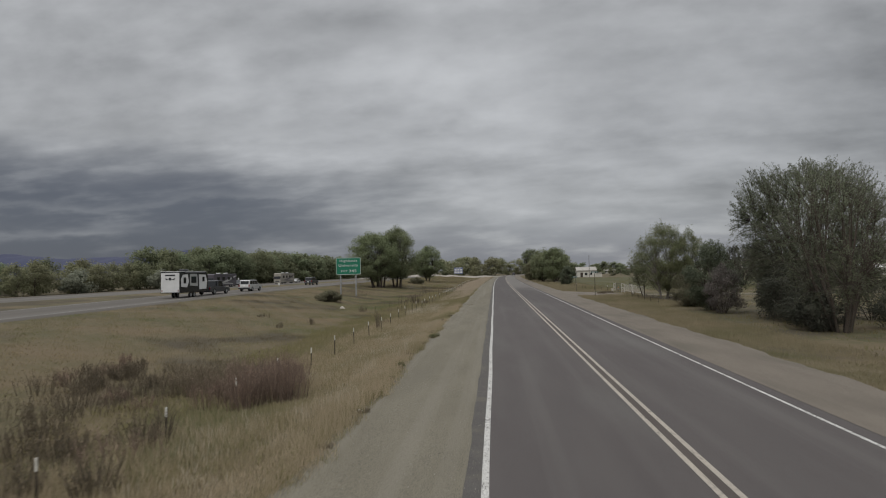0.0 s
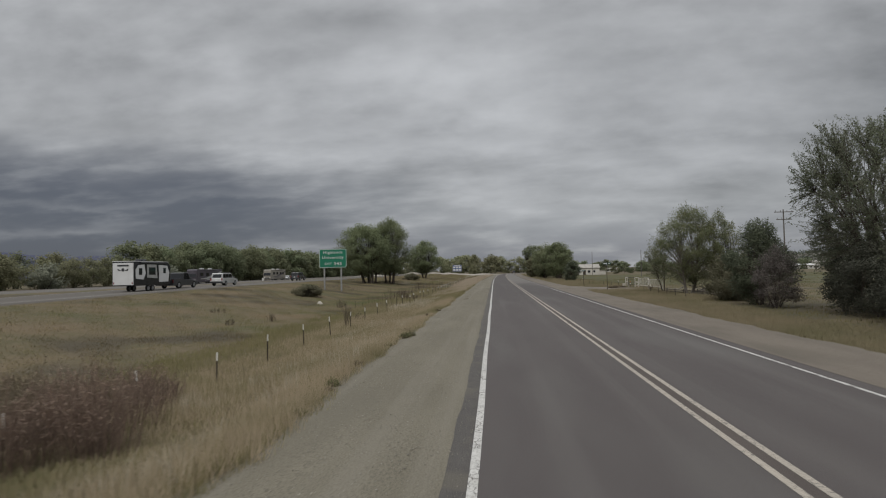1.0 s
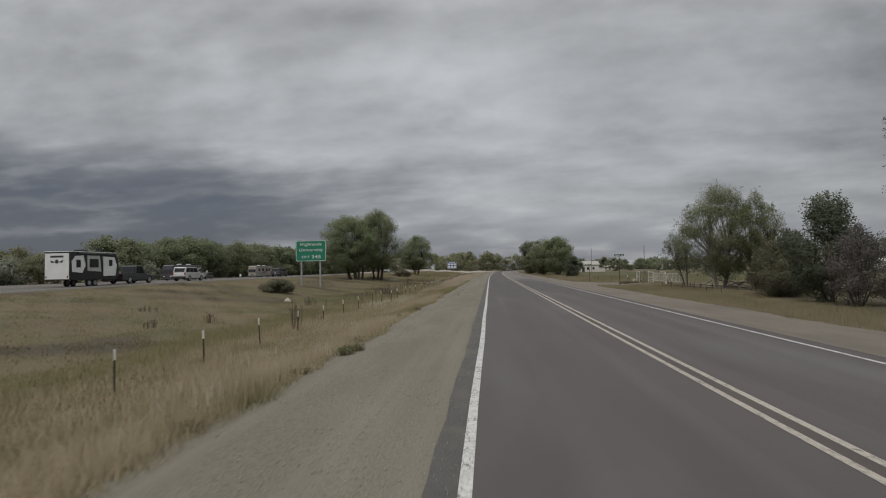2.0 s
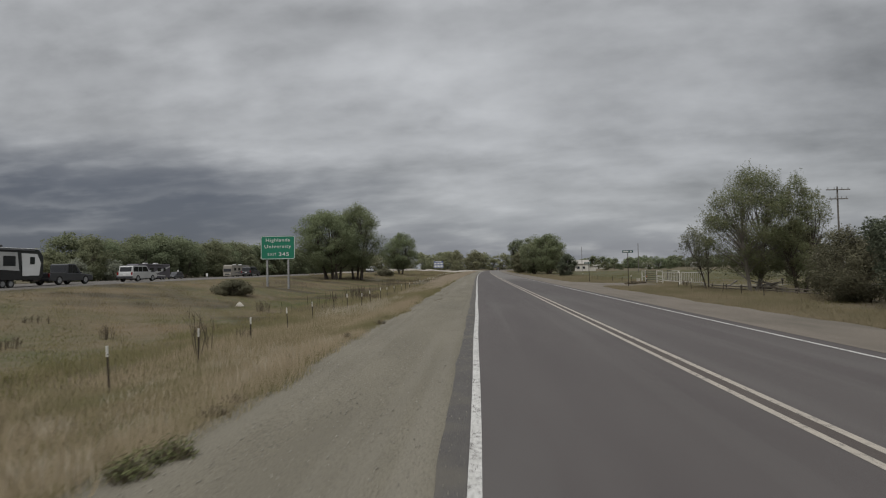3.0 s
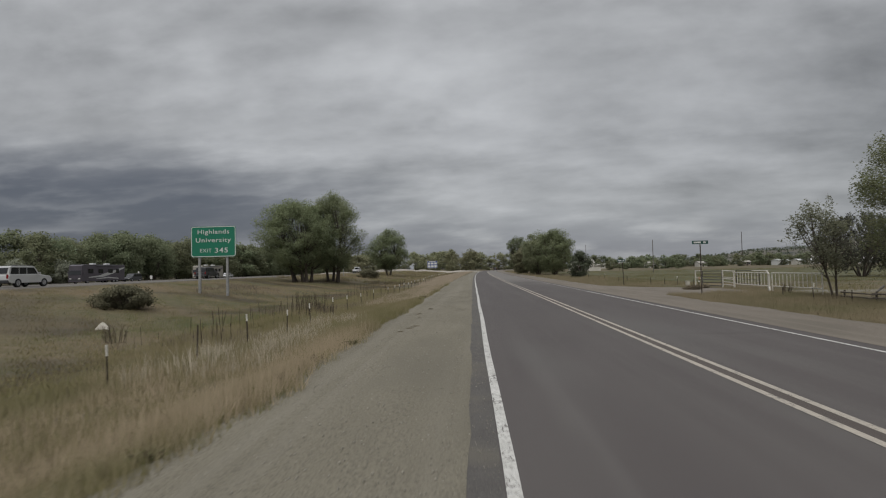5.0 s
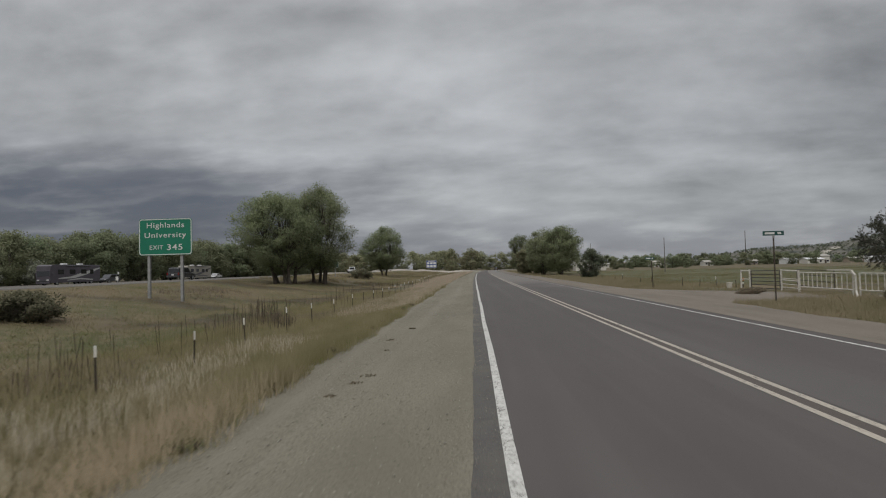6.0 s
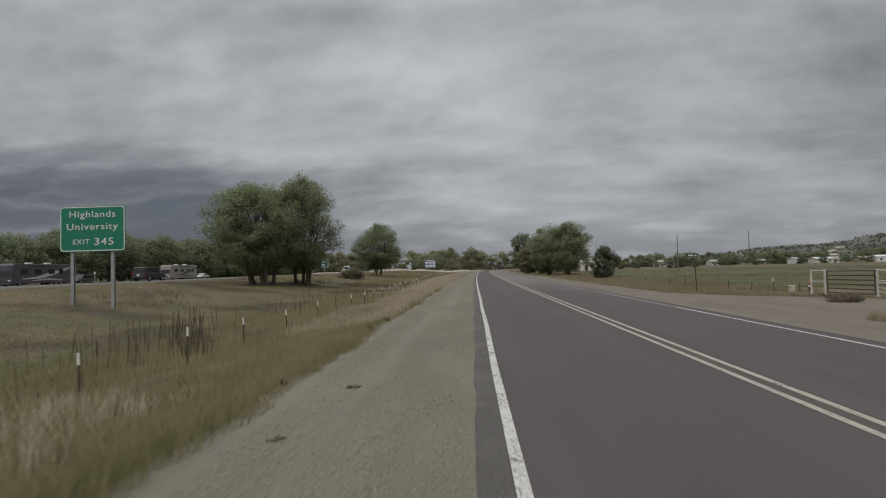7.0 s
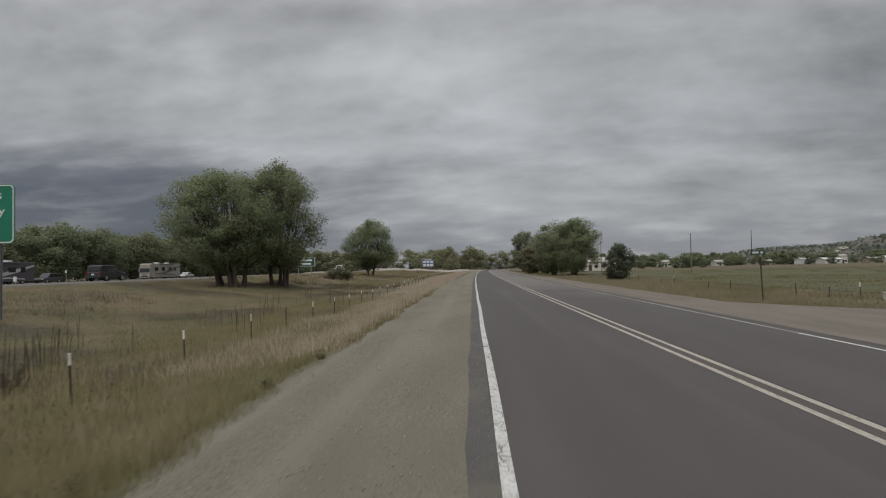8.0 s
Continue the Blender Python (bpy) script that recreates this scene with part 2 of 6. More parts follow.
M_leaf_grey = material("grey_green_leaf", ((0.09962, 0.1015, 0.06703), (0.07469, 0.07757, 0.05075), (0.1226, 0.1226, 0.08618)), 0.8, 0.6, 3.0, island=0.22, translucent=0.95, spec=0.12)
M_leaf_brush = material("brush_willow_leaf", ((0.08492, 0.09584, 0.05792), (0.06564, 0.07214, 0.04827), (0.1004, 0.1009, 0.0772)), 0.8, 0.35, 1.6, island=0.18, translucent=0.95, spec=0.12)
M_leaf_dark = material("juniper_leaf", ((0.07661, 0.08734, 0.05669), (0.05822, 0.06588, 0.04443), (0.09806, 0.1073, 0.07202)), 0.85, 0.8, 3.0, island=0.20, translucent=0.65, spec=0.10)
M_leaf_thicket = material("thicket_leaf", ((0.060, 0.062, 0.046), (0.046, 0.047, 0.037), (0.074, 0.072, 0.058)), 0.85, 0.5, 2.0, island=0.16, translucent=0.6, spec=0.08)
M_leaf_olive = material("olive_leaf", ((0.1087, 0.1146, 0.06596), (0.08539, 0.09413, 0.05459), (0.1301, 0.133, 0.08188)), 0.85, 0.2, 1.0, island=0.14, obj_random=0.16, translucent=0.95, spec=0.10)
M_leaf_far = material("woodland_leaf", ((0.1029, 0.117, 0.06799), (0.07877, 0.09052, 0.05326), (0.1269, 0.139, 0.08386)), 0.85, 0.2, 1.0, island=0.14, obj_random=0.18, translucent=0.95, spec=0.10)
M_leaf_pale = material("pale_olive_leaf", ((0.138, 0.138, 0.08096), (0.1141, 0.1178, 0.06992), (0.1582, 0.1527, 0.09384)), 0.85, 0.2, 1.0, island=0.14, obj_random=0.16, translucent=0.8, spec=0.10)
M_leaf_silver = material("silver_leaf", ((0.168, 0.174, 0.132), (0.120, 0.126, 0.096)), 0.8, 0.5, 3.0, island=0.16, translucent=0.8, spec=0.12)
M_red_weed = material("dry_red_weed", ((0.200, 0.142, 0.108), (0.142, 0.102, 0.080), (0.262, 0.200, 0.150)), 0.9, 1.0, 8.0, island=0.35, translucent=0.4)
M_tan_weed = material("dry_tan_weed", ((0.176, 0.142, 0.096), (0.132, 0.106, 0.074), (0.225, 0.186, 0.130)), 0.9, 1.0, 8.0, island=0.3, translucent=0.3)
M_brown_weed = material("dry_brown_weed", ((0.118, 0.094, 0.064), (0.086, 0.070, 0.048), (0.16, 0.132, 0.092)), 0.9, 1.0, 8.0, island=0.4, translucent=0.3)
M_mullein = material("dead_mullein", ((0.068, 0.052, 0.036), (0.092, 0.070, 0.048), (0.046, 0.036, 0.027)), 0.95, 2.0, 8.0, island=0.3)
M_green_weed = material("green_weed", ((0.1386, 0.1436, 0.06084), (0.1014, 0.1115, 0.04732)), 0.9, 1.0, 8.0, island=0.4)
M_grass_straw = material("straw_grass", ((0.2276, 0.1817, 0.1213), (0.1846, 0.1533, 0.09651), (0.2556, 0.208, 0.1437)), 0.9, 0.22, 1.3, island=0.08, translucent=0.5, spec=0.1, patches=(0.16, (0.128, 0.114, 0.060), 0.52, 0.66))
M_grass_olive = material("olive_verge_grass", ((0.1498, 0.1264, 0.07114), (0.1108, 0.1008, 0.0494), (0.1765, 0.1462, 0.0909)), 0.9, 0.22, 1.0, island=0.08, translucent=0.5, spec=0.1)
M_grass_green = material("green_grass", ((0.1138, 0.1048, 0.04536), (0.09145, 0.0893, 0.0372), (0.1382, 0.1204, 0.05625)), 0.9, 0.3, 1.6, island=0.08, translucent=0.5, spec=0.1)
M_grass_pasture = material("pasture_grass", ((0.1037, 0.094, 0.04508), (0.08424, 0.082, 0.03724), (0.1231, 0.104, 0.05488)), 0.9, 0.06, 0.5, island=0.08, translucent=0.5, spec=0.1, stretch=(0.3, 1, 1))
M_grass_pale = material("pale_straw_grass", ((0.250, 0.206, 0.154), (0.204, 0.170, 0.124), (0.276, 0.230, 0.176)), 0.9, 0.22, 1.3, island=0.08, translucent=0.5, spec=0.1)
M_grass_lush = material("lush_grass", ((0.098, 0.106, 0.050), (0.080, 0.090, 0.042), (0.116, 0.116, 0.060)), 0.9, 0.3, 1.6, island=0.08, translucent=0.5, spec=0.1)
M_grass_right = material("verge_grass", ((0.1498, 0.1238, 0.07853), (0.1156, 0.102, 0.0589), (0.1782, 0.1457, 0.09638)), 0.9, 0.25, 1.0, island=0.08, translucent=0.5, spec=0.1, patches=(0.14, (0.104, 0.098, 0.052), 0.52, 0.66))
M_grass_meadow = material("meadow_grass", ((0.1654, 0.1302, 0.07975), (0.1001, 0.1007, 0.04512), (0.1827, 0.1448, 0.09235)), 0.9, 0.16, 0.5, island=0.08, translucent=0.5, spec=0.1, patches=(0.10, (0.080, 0.066, 0.040), 0.52, 0.62))
M_steel = material("galvanised_steel", ((0.33, 0.33, 0.325), (0.26, 0.26, 0.255)), 0.55, 4.0, 50.0, metal=0.35)
M_tpost = material("dark_steel_post", ((0.045, 0.040, 0.034), (0.070, 0.050, 0.036)), 0.8, 6.0, 50.0)
M_tip = material("white_post_paint", ((0.72, 0.70, 0.65), (0.60, 0.58, 0.53)), 0.7, 8.0, 60.0)
M_sign_green = material("green_sheeting", ((0.010, 0.150, 0.088), (0.012, 0.165, 0.098)), 0.45, 1.0, 8.0, spec=0.4)
M_blade_green = material("dull_green_sheeting", ((0.016, 0.060, 0.052), (0.022, 0.072, 0.060)), 0.5, 1.0, 8.0)
M_sign_white = material("white_sheeting", ((0.62, 0.62, 0.60), (0.56, 0.56, 0.54)), 0.5, 2.0, 10.0)
M_sign_blue = material("blue_sheeting", ((0.055, 0.090, 0.24), (0.07, 0.105, 0.26)), 0.5, 1.0, 8.0)
M_sign_back = material("aluminium", ((0.30, 0.30, 0.30), (0.24, 0.24, 0.24)), 0.5, 2.0, 20.0, metal=0.5)
M_pipe_white = material("white_pipe_paint", ((0.60, 0.58, 0.53), (0.48, 0.46, 0.42), (0.30, 0.24, 0.18)), 0.6, 3.0, 14.0)
M_pipe_dark = material("dark_gate_paint", ((0.042, 0.040, 0.037), (0.065, 0.056, 0.046)), 0.6, 3.0, 20.0)
M_wood = material("weathered_wood", ((0.15, 0.125, 0.10), (0.095, 0.080, 0.066), (0.21, 0.185, 0.155)), 0.9, 3.0, 25.0, 0.4, 40.0, stretch=(1, 1, 0.2))
M_stone = material("pale_stone", ((0.46, 0.43, 0.37), (0.36, 0.33, 0.28)), 0.9, 3.0, 20.0, 0.5, 15.0)
M_car_black = material("black_car_paint", ((0.012, 0.012, 0.014), (0.016, 0.016, 0.018)), 0.25, 1.0, 8.0, spec=0.5)
M_car_dark = material("dark_grey_car_paint", ((0.030, 0.031, 0.034), (0.036, 0.037, 0.040)), 0.3, 1.0, 8.0, spec=0.5)
M_car_silver = material("silver_car_paint", ((0.40, 0.40, 0.39), (0.46, 0.46, 0.45)), 0.35, 1.0, 8.0, metal=0.3)
M_car_white = material("white_car_paint", ((0.62, 0.62, 0.61), (0.56, 0.56, 0.55)), 0.4, 1.0, 8.0)
M_beige = material("beige_coach_paint", ((0.248, 0.2294, 0.1922), (0.2232, 0.2046, 0.1736)), 0.45, 1.0, 8.0)
M_plum = material("plum_coach_paint", ((0.060, 0.052, 0.062), (0.072, 0.064, 0.074)), 0.35, 1.0, 8.0)
M_glass = material("dark_vehicle_glass", ((0.012, 0.013, 0.015), (0.018, 0.019, 0.021)), 0.08, 1.0, 8.0, spec=0.6)
M_tyre = material("tyre_rubber", ((0.018, 0.018, 0.018), (0.026, 0.025, 0.024)), 0.9, 8.0, 60.0)
M_rim = material("alloy_rim", ((0.34, 0.34, 0.34), (0.26, 0.26, 0.26)), 0.4, 4.0, 30.0, metal=0.6)
M_taillight = material("tail_light_lens", ((0.22, 0.012, 0.010), (0.16, 0.01, 0.01)), 0.25, 4.0, 30.0)
M_headlight = material("head_light_lens", ((0.55, 0.55, 0.53), (0.48, 0.48, 0.46)), 0.15, 4.0, 30.0)
M_stucco = material("white_stucco", ((0.56, 0.54, 0.49), (0.48, 0.46, 0.41)), 0.9, 1.0, 20.0)
M_roof = material("metal_roof", ((0.36, 0.34, 0.30), (0.28, 0.26, 0.23)), 0.6, 0.8, 10.0)
M_roof_brown = material("brown_roof", ((0.13, 0.10, 0.08), (0.10, 0.08, 0.066)), 0.8, 0.8, 10.0)
M_tan_wall = material("tan_wall", ((0.32, 0.27, 0.21), (0.26, 0.22, 0.17)), 0.9, 1.0, 20.0, obj_random=0.3)
M_hill = material("scrub_hillside", ((0.100, 0.092, 0.076), (0.072, 0.071, 0.060), (0.14, 0.128, 0.108)), 0.95, 0.015, 0.12, patches=(0.03, (0.048, 0.053, 0.045), 0.50, 0.56))
# the blue of the far range is distance haze, put into the base colour
M_hazy_mountain = material("far_mountain_haze_blue", ((0.050, 0.056, 0.095), (0.062, 0.067, 0.105)), 1.0, 0.003, 0.02)
M_bank = material("pale_gravel_bank", ((0.26, 0.235, 0.20), (0.34, 0.31, 0.27), (0.20, 0.18, 0.15)), 0.95, 0.12, 0.6, 0.4, 3.0)
M_pebble = material("loose_gravel", ((0.26, 0.24, 0.20), (0.20, 0.184, 0.152), (0.33, 0.305, 0.26)), 0.95, 3.0, 40.0, island=0.25)
M_purple_twig = material("purple_twig", ((0.1074, 0.09328, 0.08536), (0.0792, 0.0704, 0.06424), (0.132, 0.1144, 0.1038)), 0.9, 1.0, 4.0, island=0.2, translucent=0.6, spec=0.1)
M_orange = material("faded_orange_paint", ((0.42, 0.20, 0.07), (0.34, 0.17, 0.07)), 0.7, 4.0, 30.0)
M_scar = material("bare_hill_soil", ((0.30, 0.275, 0.235), (0.25, 0.23, 0.195)), 0.95, 0.1, 1.0)


def crackle(m, scale, width, colour):
    """Fine cracks and chips through old paint."""
    t = m.node_tree
    b = t.nodes["Principled BSDF"]
    was = b.inputs["Base Color"].links[0].from_socket
    co = t.nodes.new("ShaderNodeTexCoord").outputs["Object"]
    nz = t.nodes.new("ShaderNodeTexNoise")
    nz.inputs["Scale"].default_value = 14.0
    t.links.new(co, nz.inputs["Vector"])
    bend_ = t.nodes.new("ShaderNodeMix")
    bend_.data_type = "VECTOR"
    bend_.inputs[0].default_value = 0.06
    t.links.new(co, bend_.inputs[4])
    t.links.new(nz.outputs["Color"], bend_.inputs[5])
    vo = t.nodes.new("ShaderNodeTexVoronoi")
    vo.feature = "DISTANCE_TO_EDGE"
    vo.inputs["Scale"].default_value = scale
    t.links.new(bend_.outputs[1], vo.inputs["Vector"])
    n2 = t.nodes.new("ShaderNodeTexNoise")
    n2.inputs["Scale"].default_value = 1.3
    t.links.new(co, n2.inputs["Vector"])
    lim = t.nodes.new("ShaderNodeMapRange")
    for i, x in enumerate((0.42, 0.62, 0.0, width)):
        lim.inputs[i + 1].default_value = x
    t.links.new(n2.outputs["Fac"], lim.inputs[0])
    cut = t.nodes.new("ShaderNodeMath")
    cut.operation = "LESS_THAN"
    t.links.new(vo.outputs["Distance"], cut.inputs[0])
    t.links.new(lim.outputs[0], cut.inputs[1])
    k = t.nodes.new("ShaderNodeMix")
    k.data_type = "RGBA"
    t.links.new(cut.outputs[0], k.inputs[0])
    t.links.new(was, k.inputs[6])
    k.inputs[7].default_value = (*colour, 1)
    t.links.new(k.outputs[2], b.inputs["Base Color"])


def wear_along(m, y0, y1, worn, amount=0.9):
    """The surface goes from its own tones to a paler or darker one along the road, in uneven patches."""
    t = m.node_tree
    b = t.nodes["Principled BSDF"]
    was = b.inputs["Base Color"].links[0].from_socket
    co = t.nodes.new("ShaderNodeTexCoord").outputs["Object"]
    sp = t.nodes.new("ShaderNodeSeparateXYZ")
    t.links.new(co, sp.inputs[0])
    nz = t.nodes.new("ShaderNodeTexNoise")
    nz.inputs["Scale"].default_value, nz.inputs["Detail"].default_value = 0.12, 4
    t.links.new(co, nz.inputs["Vector"])
    add = t.nodes.new("ShaderNodeMath")
    add.operation = "MULTIPLY_ADD"
    add.inputs[1].default_value = (y1 - y0) * 0.9
    t.links.new(nz.outputs["Fac"], add.inputs[0])
    t.links.new(sp.outputs[1], add.inputs[2])
    lim = t.nodes.new("ShaderNodeMapRange")
    lim.interpolation_type = "SMOOTHSTEP"
    for i, x in enumerate((y0 + (y1 - y0) * 0.45, y1 + (y1 - y0) * 0.45, 0.0, amount)):
        lim.inputs[i + 1].default_value = x
    t.links.new(add.outputs[0], lim.inputs[0])
    k = t.nodes.new("ShaderNodeMix")
    k.data_type = "RGBA"
    t.links.new(lim.outputs[0], k.inputs[0])
    t.links.new(was, k.inputs[6])
    k.inputs[7].default_value = (*worn, 1)
    t.links.new(k.outputs[2], b.inputs["Base Color"])


wear_along(M_asphalt, 36.0, 76.0, (0.060, 0.052, 0.050), 0.45)
wear_along(M_worn_lane, 36.0, 76.0, (0.060, 0.052, 0.050), 0.45)
wear_along(M_worn_lane, 84.0, 138.0, (0.150, 0.139, 0.126))
crackle(M_white_line, 7.0, 0.045, (0.13, 0.12, 0.11))
crackle(M_yellow_line, 6.0, 0.03, (0.12, 0.11, 0.10))


# ---- helpers of this scene ----

def mesh_from(name, verts, faces, mat, smooth=False, normals=None):
    me = bpy.data.meshes.new(name)
    verts = np.asarray(verts, dtype=np.float32).reshape(-1, 3)
    if isinstance(faces, np.ndarray):
        k = faces.shape[1]
        me.vertices.add(len(verts))
        me.vertices.foreach_set("co", verts.ravel())
        me.loops.add(faces.size)
        me.loops.foreach_set("vertex_index", faces.ravel().astype(np.int32))
        me.polygons.add(len(faces))
        me.polygons.foreach_set("loop_start", np.arange(0, faces.size, k, dtype=np.int32))
        me.update(calc_edges=True)
    else:
        me.from_pydata(verts.tolist(), [], faces)
    if smooth:
        me.polygons.foreach_set("use_smooth", np.ones(len(me.polygons), dtype=bool))
    me.materials.append(mat)
    if normals is not None:
        me.polygons.foreach_set("use_smooth", np.ones(len(me.polygons), dtype=bool))
        at = me.attributes.new("custom_normal", "FLOAT_VECTOR", "POINT")
        at.data.foreach_set("vector", np.asarray(normals, dtype=np.float32).ravel())
    return me


def unit(v):
    return v / (np.linalg.norm(v, axis=-1, keepdims=True) + 1e-9)


def leaf_mesh(name, P, F, mat, out, own=0.28):
    """Leaves turned outwards, their normals softened towards the direction of the crown's surface."""
    Q = P.reshape(-1, 4, 3).copy()
    g = unit(np.cross(Q[:, 1] - Q[:, 0], Q[:, 3] - Q[:, 0]))
    out = unit(out)
    flip = (g * out).sum(1) < 0
    Q[flip] = Q[flip][:, ::-1]
    g[flip] *= -1
    n = unit(out * (1 - own) + g * own + np.array([0, 0, 0.10]))
    return mesh_from(name, Q.reshape(-1, 3), F, mat, normals=np.repeat(n, 4, 0))


def piece(name, me, parent=None, at=(0, 0, 0), label="", turn=(0, 0, 0)):
    ob = new(name, me)
    ob.location = at
    ob.rotation_euler = turn
    if parent is not None:
        ob.parent = parent
    if label:
        ob["label"] = label
    return ob


def part(name, bm, mat, parent=None, label="", smooth=False):
    me = bpy.data.meshes.new(name)
    bm.to_mesh(me)
    bm.free()
    me.materials.append(mat)
    if smooth:
        me.polygons.foreach_set("use_smooth", np.ones(len(me.polygons), dtype=bool))
    return piece(name, me, parent, label=label)


def thing(name, x, y, z, label, category, turn=0.0, group="", kind=""):
    ob = new(name)
    ob.location, ob.rotation_euler = (x, y, z), (0, 0, radians(turn))
    return tagged(ob, label, category, group, kind)


def box(size, at=(0, 0, 0), bevel=0.0, bm=None, segments=2):
    own = bm or bmesh.new()
    tmp = bmesh.new()
    bmesh.ops.create_cube(tmp, size=1.0)
    bmesh.ops.scale(tmp, vec=size, verts=tmp.verts)
    if bevel:
        bmesh.ops.bevel(tmp, geom=tmp.edges[:], offset=bevel, segments=segments, affect="EDGES", profile=0.5)
    bmesh.ops.translate(tmp, vec=at, verts=tmp.verts)
    me = bpy.data.meshes.new("tmp")
    tmp.to_mesh(me)
    tmp.free()
    own.from_mesh(me)
    bpy.data.meshes.remove(me)
    return own


def rod(a, b, r0, r1=None, sides=8, bm=None):
    own = bm or bmesh.new()
    r1 = r0 if r1 is None else r1
    a, b = V3(a), V3(b)
    z = (b - a).normalized()
    q = z.to_track_quat("Z", "Y")
    rings = []
    for c, r in ((a, r0), (b, r1)):
        rings.append([own.verts.new(c + q @ V3((r * math.cos(k * math.tau / sides), r * math.sin(k * math.tau / sides), 0))) for k in range(sides)])
    for k in range(sides):
        own.faces.new((rings[0][k], rings[0][(k + 1) % sides], rings[1][(k + 1) % sides], rings[1][k]))
    own.faces.new(rings[0][::-1])
    own.faces.new(rings[1])
    return own


def prism(profile, axis, lo, hi, bevel=0.0, bm=None):
    """A closed outline of two coordinates, drawn out along one axis."""
    tmp = bmesh.new()

    def place(p, h):
        return {"x": (h, p[0], p[1]), "y": (p[0], h, p[1]), "z": (p[0], p[1], h)}[axis]

    a = [tmp.verts.new(place(p, lo)) for p in profile]
    b = [tmp.verts.new(place(p, hi)) for p in profile]
    tmp.faces.new(a)
    tmp.faces.new(b[::-1])
    for k in range(len(profile)):
        j = (k + 1) % len(profile)
        tmp.faces.new((a[k], b[k], b[j], a[j]))
    bmesh.ops.recalc_face_normals(tmp, faces=tmp.faces)
    if bevel:
        bmesh.ops.bevel(tmp, geom=tmp.edges[:], offset=bevel, segments=2, affect="EDGES", profile=0.5)
    if bm is None:
        return tmp
    me = bpy.data.meshes.new("tmp")
    tmp.to_mesh(me)
    tmp.free()
    bm.from_mesh(me)
    bpy.data.meshes.remove(me)
    return bm


def lettering(name, text, height, at, mat, parent, align="CENTER", width=None, bold=0.0):
    """Raised letters in the built-in font, standing in the x-z plane and facing -y."""
    cu = bpy.data.curves.new(name, "FONT")
    cu.body, cu.align_x, cu.align_y = text, align, "CENTER"
    cu.space_character = 1.12
    cu.size, cu.extrude, cu.offset, cu.resolution_u = height / 0.72, 0.006, bold, 4
    tmp = new("tmp_text", cu)
    bpy.context.view_layer.update()
    me = bpy.data.meshes.new_from_object(tmp.evaluated_get(bpy.context.evaluated_depsgraph_get()))
    bpy.data.objects.remove(tmp)
    bpy.data.curves.remove(cu)
    me.materials.clear()
    me.materials.append(mat)
    ob = piece(name, me, parent, at, turn=(radians(90), 0, 0))
    if width:
        have = max(v.co.x for v in me.vertices) - min(v.co.x for v in me.vertices)
        ob.scale = (width / have, 1, 1)
    return ob


# ---- lie of the land ----
def bend(y):
    """How far the road has swung to the right."""
    y = np.asarray(y, float)
    d = np.where(y > 97, 7e-5 * (np.minimum(y, 480) - 97) ** 2, 0.0)
    d = d + np.where(y > 330, 1.2e-3 * (np.minimum(y, 480) - 330) ** 2, 0.0)
    return d + np.where(y > 480, 0.41 * (y - 480), 0.0)


def ease(v, a, b):
    k = np.clip((np.asarray(v, float) - a) / (b - a), 0, 1)
    return k * k * (3 - 2 * k)


def land(s, y):
    """Ground height at the distance s to the right of the road's left edge line."""
    s, y = np.asarray(s, float), np.asarray(y, float)
    zh = 0.55 + 0.42 * ease(y, 25, 85)
    deep = 1.0 - 0.55 * ease(y, 95, 170)
    left = np.interp(s, [-33, -30, -25, -22, -18.6, -13, -8, -5, -3.5, -2.7, -0.3],
                     [0, -0.10, 0.05, -0.30, -0.85, -1.00, -0.82, -0.48, -0.12, -0.10, -0.07])
    lift = 0.5 * ease(y, 95, 150) * ease(s, -12, -22)
    bank = np.interp(s, [-33, -29, -25], [1, 0.65, 0])
    left = np.where(s > -25, left * deep + lift, left * (1 - bank)) + bank * (zh - 0.06)
    far = np.interp(s, [-140, -92, -85, -66, -62, -54, -47, -44, -33], [0.1, 0.1, 0.34, 0.34, 0.0, -0.35, 0.35, 1.0, 1.0])
    left = np.where(s < -33, np.where(s > -47, far * (zh - 0.06), far), left)
    right = np.interp(s, [7.6, 10.6, 12.5, 16, 22, 45, 120, 260], [-0.07, -0.12, -0.20, -0.24, -0.26, -0.42, -0.6, -0.6])
    z = np.where(s < 0, left, right)
    rough = 0.03 * np.sin(s * 0.9 + 1.3 * np.sin(y * 0.23)) * np.sin(y * 0.61 + s * 0.17) + 0.015 * np.sin(s * 2.3 + y * 1.7)
    return z + rough * np.clip((np.maximum(-3.7 - s, s - 11.5)) / 2, 0, 1) * np.where((s < -32) & (s > -88), 0.2, 1)


def ground_z(x, y):
    return float(land(x - float(bend(y)), y))


def sheet(name, s_lines, y_lines, mat, height, wobble=None):
    S, Y = np.meshgrid(np.asarray(s_lines, float), np.asarray(y_lines, float))
    if wobble is not None:
        S = S + wobble(S, Y)
    Z = height(S, Y)
    P = np.stack([S + bend(Y), Y, Z], -1).reshape(-1, 3)
    w, h = len(s_lines), len(y_lines)
    i = (np.arange(h - 1)[:, None] * w + np.arange(w - 1)[None]).ravel()
    F = np.stack([i, i + 1, i + w + 1, i + w], -1)
    return mesh_from(name, P, F, mat, True)


